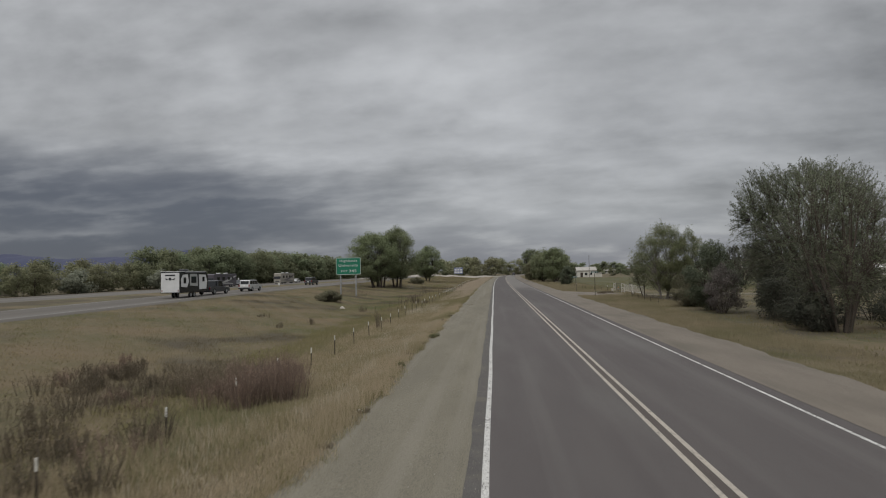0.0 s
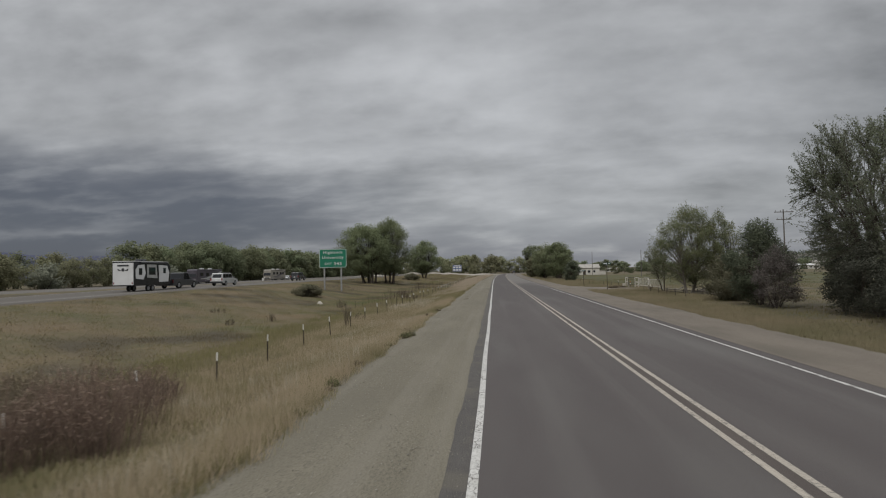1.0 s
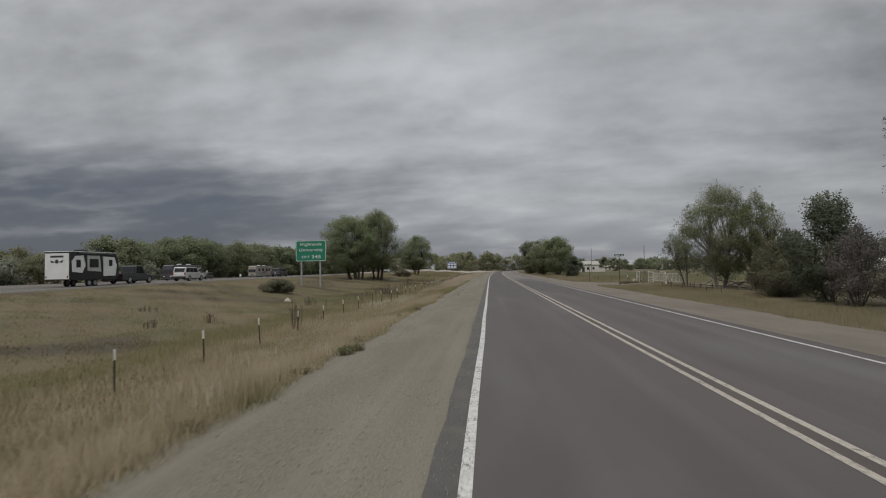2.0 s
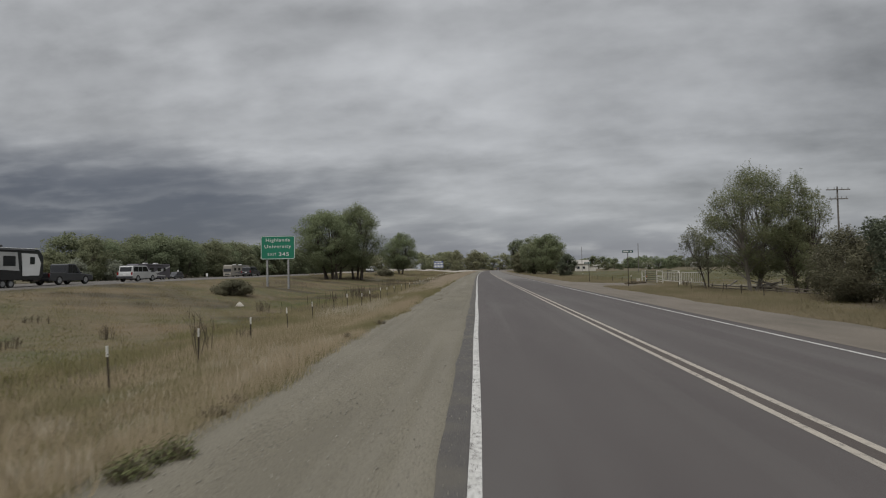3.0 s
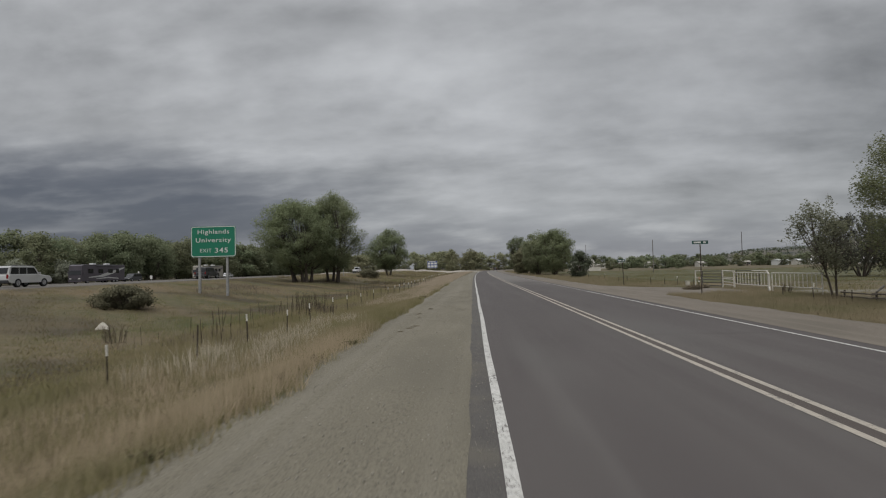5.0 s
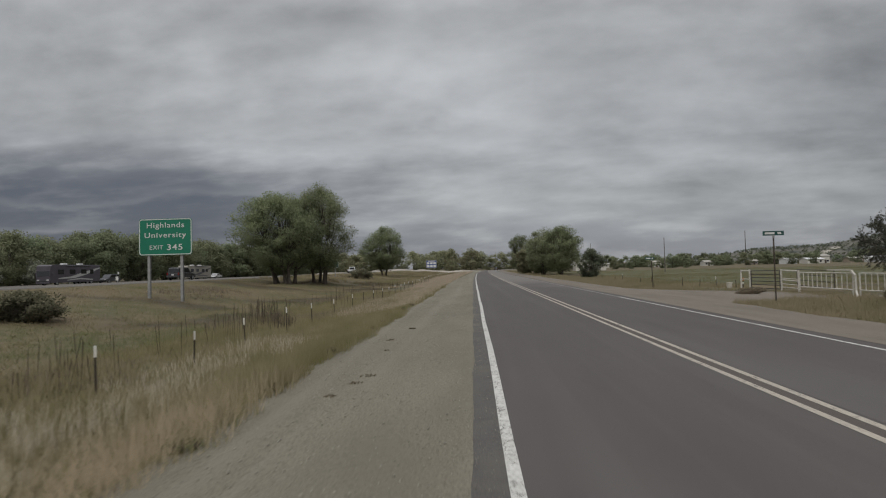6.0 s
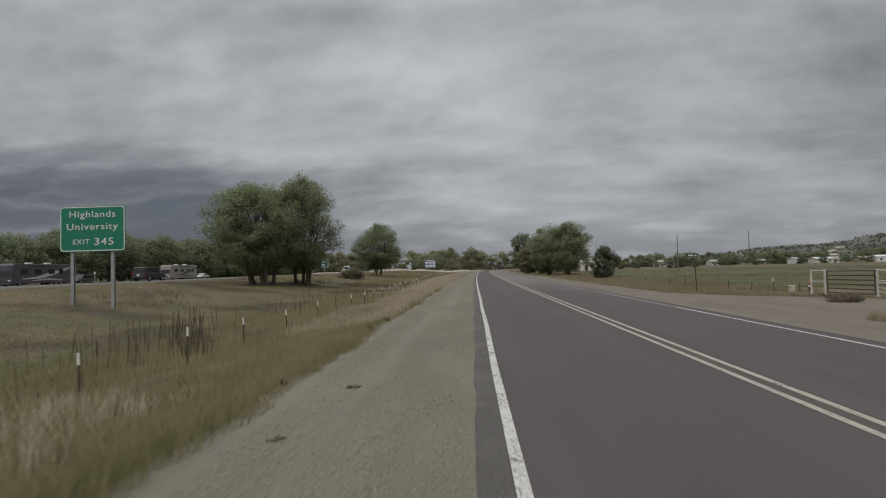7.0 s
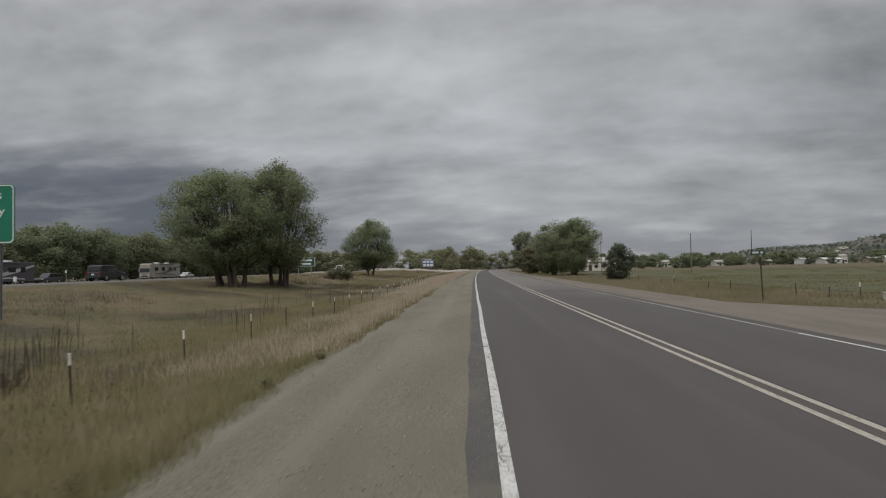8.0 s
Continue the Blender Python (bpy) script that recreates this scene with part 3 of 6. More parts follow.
S_LINES = [-3500, -2000, -1200, -700, -400, -260, -180, -140, -120, -105, -92, -85, -75, -66, -62, -58, -54, -50, -47, -44, -40, -36, -33, -31.5, -30, -28.5, -27, -25, -23.5, -22,
           -20.3, -18.6, -17, -15, -13, -11.5, -10, -9, -8, -7, -6, -5, -4, -3.4, -3.1, -2.7, -0.3, 3.6, 7.6, 10.6, 11.5, 12.5, 14, 16, 19, 22, 26, 32, 38, 45, 60, 80, 120, 180, 260, 400, 700,
           1200, 2000, 3500]
Y_LINES = list(range(-40, 170, 2)) + list(range(170, 500, 10)) + [520, 560, 620, 700, 800, 1000, 1300, 1700, 2300, 3200, 4400]
Y_LINES = [-1500, -700, -300, -150, -80] + Y_LINES
ground = tagged(piece("ground", sheet("ground", S_LINES, Y_LINES, M_ground, land)), "dry straw and olive meadow with a shallow roadside ditch", "ground", kind="structure")

LONG = list(range(-60, 150, 3)) + list(range(150, 640, 8))
road = thing("road", 0, 0, 0, "two-lane grey asphalt road with double yellow centre line", "road", kind="structure")


def flat(z):
    return lambda S, Y: np.full(S.shape, z)


piece("asphalt", sheet("asphalt", [-0.55, -0.45, -0.1, 1.8, 3.6, 5.4, 7.3, 7.75, 7.85], LONG, M_asphalt,
      lambda S, Y: np.where((S < -0.5) | (S > 7.8), -0.05, 0.0)), road)
piece("worn_lane", sheet("worn_lane", [3.83, 5.4, 7.14], [y for y in LONG if y >= 54], M_worn_lane, flat(0.003), lambda S, Y: 0.02 * np.sin(Y * 0.9 + S)), road, label="paler worn and dusty lane surface")
piece("left_edge_line", sheet("left_edge_line", [-0.06, 0.06], LONG, M_white_line, flat(0.004), lambda S, Y: 0.012 * np.sin(Y * 0.45)), road, label="worn cracked white edge line")
piece("right_edge_line", sheet("right_edge_line", [7.16, 7.25], [y for y in LONG if y <= 78], M_white_line, flat(0.004)), road, label="worn white edge line")
piece("right_edge_line", sheet("right_edge_line", [7.16, 7.25], [y for y in LONG if y >= 78], M_faded_line, flat(0.004)), road, label="faded white edge line")
piece("worn_edge", sheet("worn_edge", [-0.47, -0.30, -0.064], LONG, M_worn_edge, flat(0.003)), road, label="gravelly worn asphalt edge")
piece("centre_strip", sheet("centre_strip", [3.512, 3.688], LONG, M_centre_strip, flat(0.003), lambda S, Y: 0.01 * np.sin(Y * 1.1 + S * 9)), road, label="brownish stained strip between the yellow lines")
piece("centre_line", sheet("centre_line", [3.405, 3.51], LONG, M_yellow_line, flat(0.004)), road, label="worn pale yellow line")
piece("centre_line", sheet("centre_line", [3.69, 3.795], LONG, M_yellow_line, flat(0.004)), road, label="worn pale yellow line")


def rag(S, Y):
    return (0.09 * np.sin(Y * 0.37 + 2) + 0.10 * np.sin(Y * 0.83) + 0.07 * np.sin(Y * 2.1 + 1) + 0.05 * np.sin(Y * 4.7))


def widen(Y):
    """The left shoulder is a little broader further on."""
    return 0.12 + 0.18 * ease(Y, 12, 30)


SHORT = list(np.arange(-40, 130, 0.6)) + list(range(130, 640, 8))
shoulder_left = tagged(piece("shoulder_left", sheet("shoulder_left", [-3.2, -3.05, -2.6, -1.6, -0.8, -0.5, -0.34], SHORT, M_dirt,
                       lambda S, Y: np.interp(S, [-3.7, -3.3, -2.6, -1.6, -0.8, -0.5, -0.3], [-0.16, -0.075, -0.045, -0.025, 0.0, 0.006, 0.005]) + 0.008 * np.sin(Y * 1.3 + S * 3) * (S > -2.9) * (S < -0.7),
                       lambda S, Y: (rag(S, Y) - widen(Y)) * (S < -2.9) + 0.12 * rag(S, Y * 1.7) * (S > -0.4))), "packed pale gravel and dirt shoulder", "dirt shoulder", kind="structure")


def apron(S, Y):
    """The right shoulder widens where the side street comes in."""
    wide = 8.5 * ease(Y, 72.5, 80) * (1 - ease(Y, 80.5, 91.0))
    k = np.clip((S - 8.5) / 2.1, 0, 1)
    return k * wide + rag(S, Y + 7) * (S > 10.5)


shoulder_right = tagged(piece("shoulder_right", sheet("shoulder_right", [7.64, 7.85, 8.3, 9.0, 9.6, 10.1, 10.62, 10.8], SHORT, M_dirt_brown,
                        lambda S, Y: np.where(S - rag(S, Y) > 10.7, 0.0, 0.0) + np.maximum(np.interp(S, [7.64, 7.85, 8.3, 10.6, 14, 19], [0.005, 0.006, -0.01, -0.06, -0.15, -0.185]), land(S, Y) + 0.02) - 0.06 * (np.arange(8)[None] == 7), apron)),
                        "packed dirt shoulder widening into a side street mouth", "dirt shoulder", kind="structure")

field = tagged(piece("field", sheet("field", [s for s in S_LINES if 22 <= s <= 180], [y for y in Y_LINES if 98 <= y <= 230], M_field, lambda S, Y: land(S, Y) + 0.03)), "flat olive green mown pasture", "field", kind="structure")
side_lane = tagged(piece("side_lane", sheet("side_lane", [19.4, 19.6, 22, 26, 32, 38, 45, 60, 70], [75.6, 75.8, 77.2, 78.6, 78.8], M_dirt, lambda S, Y: land(S, Y) + np.where((Y < 75.7) | (Y > 78.7), -0.03, 0.03))), "pale dirt lane running off behind the trees", "dirt lane", kind="structure")

highway = thing("highway", 0, 0, 0, "distant divided highway of pale worn pavement", "highway", kind="structure")


piece("near_carriageway", sheet("near_carriageway", [-44.2, -44, -38.6, -33.2, -33], LONG, M_highway, lambda S, Y: land(np.full(S.shape, -38.0), Y) + np.where((S < -44.1) | (S > -33.1), -0.05, 0.05)), highway)
piece("far_carriageway", sheet("far_carriageway", [-84, -83.8, -75, -67.2, -67], LONG, M_highway, lambda S, Y: land(np.full(S.shape, -75.0), Y) + np.where((S < -83.9) | (S > -67.1), -0.05, 0.05)), highway)
for s0 in (-35.4, -43.2):
    piece("lane_line", sheet("lane_line", [s0 - 0.07, s0 + 0.07], LONG, M_faded_line, lambda S, Y: land(np.full(S.shape, -38.0), Y) + 0.056), highway)


# ---- trees ----
def tubes(paths, sides=6):
    """Tapered limbs: each path is a list of (point, radius)."""
    vs, fs = [], []
    for path in paths:
        base = len(vs)
        for k, (p, r) in enumerate(path):
            a = path[min(k + 1, len(path) - 1)][0] - path[max(k - 1, 0)][0]
            a = a / (np.linalg.norm(a) + 1e-9)
            u = np.cross(a, (0.31, 0.95, 0.07))
            u /= np.linalg.norm(u) + 1e-9
            w = np.cross(a, u)
            for j in range(sides):
                th = j * math.tau / sides
                vs.append(p + r * (math.cos(th) * u + math.sin(th) * w))
        for k in range(len(path) - 1):
            for j in range(sides):
                q = base + k * sides + j
                n_ = base + k * sides + (j + 1) % sides
                fs.append((q, n_, n_ + sides, q + sides))
    return np.array(vs), np.array(fs, dtype=np.int32)


def curve_path(rng, a, b, r0, r1, sag=0.12, steps=6):
    a, b = np.asarray(a, float), np.asarray(b, float)
    L = np.linalg.norm(b - a)
    mid = (a + b) / 2 + rng.normal(0, sag, 3) * L + np.array([0, 0, 0.10 * L])
    out = []
    for k in range(steps + 1):
        t = k / steps
        p = (1 - t) ** 2 * a + 2 * t * (1 - t) * mid + t * t * b
        out.append((p, r0 * (1 - t) ** 0.8 + r1 * t))
    return out


def leaf_cloud(rng, centres, radii, count, size, droop=0.0, flat_=0.85):
    """Small two-triangle leaves gathered round the ends of the twigs."""
    n = count
    idx = rng.integers(0, len(centres), n)
    d = rng.normal(0, 1, (n, 3))
    d /= np.linalg.norm(d, axis=1, keepdims=True)
    rad = rng.random(n) ** 0.45
    off = d * (rad * radii[idx])[:, None] * np.array([1, 1, flat_])
    off[:, 2] -= droop * rng.random(n) * radii[idx]
    c = centres[idx] + off
    face = rng.normal(0, 1, (n, 3)) + np.array([0, 0, 0.9])
    face /= np.linalg.norm(face, axis=1, keepdims=True)
    u = np.cross(face, rng.normal(0, 1, (n, 3)))
    u /= np.linalg.norm(u, axis=1, keepdims=True) + 1e-9
    w = np.cross(face, u)
    L = (size * (0.6 + 0.8 * rng.random(n)))[:, None]
    u, w = u * L * 0.5, w * L * 0.27
    P = np.stack([c - u, c + w, c + u, c - w], 1).reshape(-1, 3)
    F = np.arange(4 * n, dtype=np.int32).reshape(-1, 4)
    return P, F, d * rad[:, None]


def tree_meshes(seed, h, r, stems=1, clear=0.22, clumps=60, leaves=14000, size=0.16, lobe=0.26, mat=None, bark=None, lean=(0, 0), droop=0.0, trunk=0.18, top=0.55, twigs=0, spread=0.05, squash=1.0, low=5.0, high=2.0, sides=6):
    rng = np.random.default_rng(seed)
    zc, rz = h * (clear + (1 - clear) * 0.5), h * (1 - clear) * 0.5
    cs = []
    while len(cs) < clumps:
        z = rng.uniform(-1, 1)
        th = rng.uniform(0, math.tau)
        k = rng.random() ** 0.38
        girth = (1 - abs(z) ** (high if z > 0 else low)) ** 0.5 * (1 - top * max(z, 0) * 0.5)
        uneven = 0.90 + 0.09 * math.sin(2 * th + seed) + 0.10 * math.sin(5 * th + 2 * seed + 3 * z) + rng.normal(0, 0.05)
        cs.append((math.cos(th) * k * r * girth * uneven * 0.90 + lean[0] * (z + 1), math.sin(th) * k * r * girth * uneven * 0.90 * squash + lean[1] * (z + 1),
                   zc + z * rz * 0.92 * (0.93 + 0.10 * math.sin(3 * th + seed))))
    cs = np.array(cs)
    radii = lobe * r * (0.65 + 0.7 * rng.random(clumps))
    P, F, lobes = leaf_cloud(rng, cs, radii, leaves, size, droop)
    if twigs:
        ti = rng.integers(0, clumps, twigs)
        tz = cs[ti] + np.stack([rng.normal(0, 0.07 * r, twigs), rng.normal(0, 0.07 * r, twigs), radii[ti] * 0.3], 1)
        n_each = 26
        ext = 0.12 * r * (0.4 + 0.9 * rng.random(twigs))
        out = (cs[ti] - np.array([0, 0, h * 0.35]))
        out /= np.linalg.norm(out, axis=1, keepdims=True)
        out = out * 0.75 + np.array([0, 0, 0.65])
        tt = rng.random((twigs, n_each)) ** 1.2
        c2 = tz[:, None] + out[:, None] * (ext[:, None] * tt * 1.5)[..., None] + rng.normal(0, 0.09, (twigs, n_each, 3)) * (1.15 - tt)[..., None]
        c2 = c2.reshape(-1, 3)
        P2, F2, L2 = leaf_cloud(rng, c2, np.full(len(c2), 0.05), len(c2), size * 0.9)
        P, F, lobes = np.concatenate([P, P2]), np.concatenate([F, F2 + len(P)]), np.concatenate([lobes, L2])
    # stems and limbs
    paths = []
    heads = []
    for k in range(stems):
        th = k * math.tau / stems + rng.random()
        foot = np.array([math.cos(th) * spread * r * (stems > 1), math.sin(th) * spread * r * (stems > 1), -0.15])
        head = np.array([math.cos(th) * 0.32 * r * (stems > 1) + lean[0], math.sin(th) * 0.32 * r * (stems > 1) + lean[1], h * (clear + 0.28 + 0.1 * rng.random())])
        pth = curve_path(rng, foot, head, trunk * (0.8 + 0.4 * rng.random()), trunk * 0.42, 0.05, 8)
        pth[0] = (pth[0][0], pth[0][1] * 1.35)
        paths.append(pth)
        heads.append(pth)
    for c in cs:
        pth = heads[int(np.argmin([np.linalg.norm(hd[-1][0][:2] - c[:2]) for hd in heads]))]
        want = max(c[2] * 0.55, h * clear * 0.6)
        j = int(np.argmin([abs(p[2] - want) for p, _ in pth]))
        p, rr = pth[j]
        paths.append(curve_path(rng, p, c, min(rr * 0.5, trunk * 0.24), 0.008, 0.10, 5))
    Pt, Ft = tubes(paths, sides)
    shape = (P.reshape(-1, 4, 3).mean(1) - np.array([lean[0], lean[1], zc - rz * 0.35])) / np.array([r, r * squash, rz * 1.2])
    return leaf_mesh("crown", P, F, mat, shape * 0.6 + lobes * 0.55), mesh_from("trunk", Pt, Ft, bark or M_bark, True)


def plant(name, x, y, label, category, meshes, turn=0.0, group="", scale=(1, 1, 1), sink=0.0):
    t = thing(name, x, y, ground_z(x, y) - sink, label, category, turn, group)
    t.scale = scale
    piece("trunk", meshes[1], t)
    piece("crown", meshes[0], t)
    return t


def brush_tree(seed, h, r, stems=7, limbs=70, twigs=1300, per=60, size=0.085, mat=None, bark=None, fan=0.42, low=0.16, squash=1.0, trunk=0.11, leafy=0.23, dome=2.6):
    """A many-stemmed willow whose fine twigs all sweep upwards, with narrow leaves lying along them."""
    rng = np.random.default_rng(seed)
    paths, ends = [], []
    for k in range(stems):
        th = k * math.tau / stems + rng.normal(0, 0.25)
        c, s = math.cos(th), math.sin(th) * squash
        foot = np.array([c * 0.3, s * 0.3, -0.15])
        head = np.array([c * fan * r * rng.uniform(0.7, 1.1), s * fan * r * rng.uniform(0.7, 1.1), h * rng.uniform(0.42, 0.55)])
        pth = curve_path(rng, foot, head, trunk * rng.uniform(0.8, 1.2), trunk * 0.45, 0.05, 8)
        paths.append(pth)
        ends.append(pth)
    knots = []
    for k in range(limbs):
        th, ph = rng.uniform(0, math.tau), rng.uniform(-0.75, 0.95)
        g = math.sqrt(1 - ph * ph) * rng.uniform(0.45, 0.80) * r
        c = np.array([math.cos(th) * g, math.sin(th) * g * squash, h * 0.54 + ph * h * 0.30])
        pth = ends[int(np.argmin([np.linalg.norm(e[-1][0][:2] - c[:2]) for e in ends]))]
        j = int(np.argmin([abs(p[2] - c[2] * 0.5) for p, _ in pth]))
        lp = curve_path(rng, pth[j][0], c, min(pth[j][1] * 0.6, 0.05), 0.016, 0.06, 5)
        paths.append(lp)
        knots += [lp[3][0], lp[4][0], lp[5][0]]
    knots = np.array(knots)
    # twig tips lie through the outer part of a broad dome
    th, ph = rng.uniform(0, math.tau, twigs), rng.uniform(-0.80, 1.0, twigs)
    g = np.sqrt(1 - np.abs(ph) ** np.where(ph > 0, dome, 2.6)) * np.where(ph > 0, 1 - max(2.6 - dome, 0) * 0.22 * ph, 1) * r * rng.random(twigs) ** 0.33
    uneven = 1 + 0.09 * np.sin(3 * th + seed) + 0.07 * np.sin(7 * th + 4 * ph)
    tip = np.stack([np.cos(th) * g * uneven, np.sin(th) * g * uneven * squash, h * (0.5 + low * 0.5) + ph * h * (0.5 - low * 0.5) * (0.95 + 0.07 * np.sin(5 * th + seed)) + rng.normal(0, 0.12, twigs)], 1)
    C = []
    D = []
    for p in tip:
        below = knots + np.array([0, 0, 0.9])
        a = knots[int(np.argmin(((below - p) ** 2).sum(1) + rng.random(len(knots)) * 0.8))]
        tw = curve_path(rng, a, p, 0.012, 0.003, 0.07, 4)
        paths.append(tw)
        q = np.array([x for x, _ in tw])
        k = rng.random(per) ** 0.8 * 3.0 + 1.0
        i = np.minimum(k.astype(int), 3)
        f = (k - i)[:, None]
        C.append(q[i] * (1 - f) + q[i + 1] * f)
        D.append(q[i + 1] - q[i])
    C, D = np.concatenate(C), np.concatenate(D)
    n = len(C)
    C = C + rng.normal(0, 0.06, (n, 3))
    D = D / (np.linalg.norm(D, axis=1, keepdims=True) + 1e-9) + rng.normal(0, 0.45, (n, 3)) + np.array([0, 0, 0.25])
    D /= np.linalg.norm(D, axis=1, keepdims=True)
    W = np.cross(D, rng.normal(0, 1, (n, 3)))
    W /= np.linalg.norm(W, axis=1, keepdims=True) + 1e-9
    L = (size * (0.6 + 0.8 * rng.random(n)))[:, None]
    u, w = D * L * 0.5, W * L * leafy
    P = np.stack([C - u, C + w, C + u, C - w], 1).reshape(-1, 3)
    F = np.arange(4 * n, dtype=np.int32).reshape(-1, 4)
    Pt, Ft = tubes(paths, 4)
    shape = (C - np.array([0, 0, h * 0.38])) / np.array([r, r * squash, h * 0.55])
    return leaf_mesh("crown", P, F, mat, shape), mesh_from("trunk", Pt, Ft, bark or M_bark, True)


# the tall feathery pair beside the road
plant("willow_tree", 21.4, 39.9, "tall grey-green willow with many stems and feathery upswept twigs", "tree",
      brush_tree(11, 10.7, 4.5, stems=9, limbs=90, twigs=2500, per=42, size=0.10, mat=M_leaf_brush, low=0.02, dome=8.0))
plant("willow_tree", 18.3, 30.8, "broad grey-green willow with bare outer branches", "tree",
      brush_tree(12, 8.7, 3.0, stems=7, limbs=60, twigs=900, per=20, size=0.09, mat=M_leaf_brush, low=0.04, fan=0.5))
plant("dark_shrub", 19.2, 37.5, "dense dark shrub under the tall willow", "shrub",
      tree_meshes(13, 3.6, 2.5, stems=4, clear=0.02, clumps=70, leaves=24000, size=0.09, lobe=0.28, mat=M_leaf_thicket, trunk=0.06))
for k, (x, y, h, r) in enumerate(((21.6, 41.8, 3.2, 2.0), (19.5, 41.0, 3.0, 1.3), (24.0, 37.8, 3.4, 2.2), (18.2, 34.0, 2.5, 1.7), (22.4, 32.0, 2.4, 1.7), (17.3, 31.6, 2.0, 1.4))):
    plant("dark_shrub", x, y, "dense dark shrub under the tall willows", "shrub",
          tree_meshes(130 + k, h, r, stems=4, clear=0.0, clumps=50, leaves=7500, size=0.11, lobe=0.30, mat=M_leaf_thicket, trunk=0.04), group="shrubs under the willows")
plant("purple_shrub", 17.6, 44.6, "nearly leafless purple-brown shrub by the verge", "shrub",
      tree_meshes(14, 3.7, 1.75, stems=7, clear=0.02, clumps=80, leaves=12000, size=0.08, lobe=0.24, mat=M_purple_twig, trunk=0.04, twigs=80))
plant("juniper", 17.9, 47.4, "dark green juniper with a ragged outline", "juniper",
      tree_meshes(15, 5.5, 2.2, stems=3, clear=0.0, clumps=80, leaves=21000, size=0.12, lobe=0.28, mat=M_leaf_dark, trunk=0.10, twigs=140, top=0.8))
plant("roadside_shrub", 18.0, 52.6, "rounded olive-grey shrub by the verge", "shrub",
      tree_meshes(16, 3.5, 2.0, stems=4, clear=0.0, clumps=70, leaves=24000, size=0.09, lobe=0.28, mat=M_sage, trunk=0.06, twigs=60))
plant("roadside_shrub", 20.5, 56.5, "rounded olive-grey shrub by the verge", "shrub",
      tree_meshes(17, 3.0, 2.2, stems=4, clear=0.0, clumps=60, leaves=16000, size=0.09, lobe=0.28, mat=M_sage, trunk=0.06, twigs=40))
plant("cottonwood_tree", 18.6, 63.6, "leafy olive-green cottonwood with yellowing leaves", "tree",
      tree_meshes(21, 8.2, 3.4, stems=2, clear=0.12, clumps=120, leaves=54000, size=0.088, lobe=0.23, mat=M_leaf_cotton, bark=M_bark_pale, trunk=0.15, top=0.55, twigs=260, spread=0.10, low=3.0, high=2.3))
plant("cottonwood_tree", 21.3, 62.8, "slim sparse cottonwood with upright twigs", "tree",
      tree_meshes(22, 7.8, 2.4, stems=2, clear=0.02, clumps=80, leaves=27000, size=0.088, lobe=0.24, mat=M_leaf_cotton, trunk=0.11, top=0.60, twigs=240, spread=0.10, low=2.6, high=1.6))
plant("small_tree", 18.1, 70.0, "small thin-leaved tree with a leaning dark trunk", "tree",
      tree_meshes(23, 4.9, 1.9, stems=2, clear=0.28, clumps=56, leaves=5200, size=0.11, lobe=0.26, mat=M_leaf_grey, trunk=0.06, lean=(-0.45, 0), twigs=60))

plant("pasture_tree", 47.0, 112.0, "bushy grey-brown tree with thinning upright twigs", "tree",
      brush_tree(24, 8.0, 5.2, stems=6, limbs=70, twigs=1100, per=22, size=0.19, mat=M_leaf_thicket, low=-0.06, fan=0.5, dome=2.2))

# the rounded willows in the meadow
plant("meadow_willow", -24.8, 121.5, "broad rounded dark green willow with several leaning trunks", "tree",
      tree_meshes(31, 11.9, 6.7, stems=6, clear=0.12, clumps=230, leaves=70000, size=0.20, lobe=0.18, mat=M_leaf_willow, trunk=0.25, top=0.12, spread=0.18, low=2.8, lean=(-0.75, 0.3)))
plant("meadow_willow", -21.6, 126.6, "tall upright green willow standing close to a broader one", "tree",
      tree_meshes(36, 13.5, 5.8, stems=4, clear=0.11, clumps=180, leaves=56000, size=0.19, lobe=0.20, mat=M_leaf_willow, trunk=0.22, top=0.30, spread=0.14, low=2.4, high=2.2))
plant("meadow_willow", -20.6, 178.0, "rounded willow on a short forked trunk", "tree",
      tree_meshes(33, 11.0, 5.6, stems=2, clear=0.12, clumps=150, leaves=46000, size=0.20, lobe=0.22, mat=M_leaf_willow, trunk=0.22, top=0.35, twigs=30, spread=0.06, low=2.6, high=2.4))

# the grove on the right
for k, (x, y, h, r, m_) in enumerate(((16.8, 160, 9.5, 4.5, M_leaf_willow), (14.2, 167, 9.3, 4.3, M_leaf_olive), (19.2, 176, 9.6, 4.8, M_leaf_olive), (14.6, 232, 12.8, 4.0, M_leaf_far), (12.4, 187, 6.6, 3.0, M_leaf_pale), (15.8, 190, 9.2, 4.4, M_leaf_willow))):
    plant("grove_tree", x, y, {M_leaf_far: "tall dark tree at the end of a grove", M_leaf_pale: "low pale green tree in a roadside grove"}.get(m_, "full green tree in a roadside grove"), "tree",
          tree_meshes(41 + k, h, r, stems=3, clear=0.04, clumps=120, leaves=19000, size=0.25, lobe=0.22, mat=m_, trunk=0.17, top=0.12, low=5.0, high=3.4), group="roadside grove")
plant("juniper", 16.8, 131.8, "dark conical juniper in the grass by the road", "juniper",
      tree_meshes(51, 4.2, 2.1, stems=1, clear=0.0, clumps=60, leaves=11000, size=0.18, lobe=0.26, mat=M_leaf_dark, trunk=0.12, top=0.7, twigs=20))
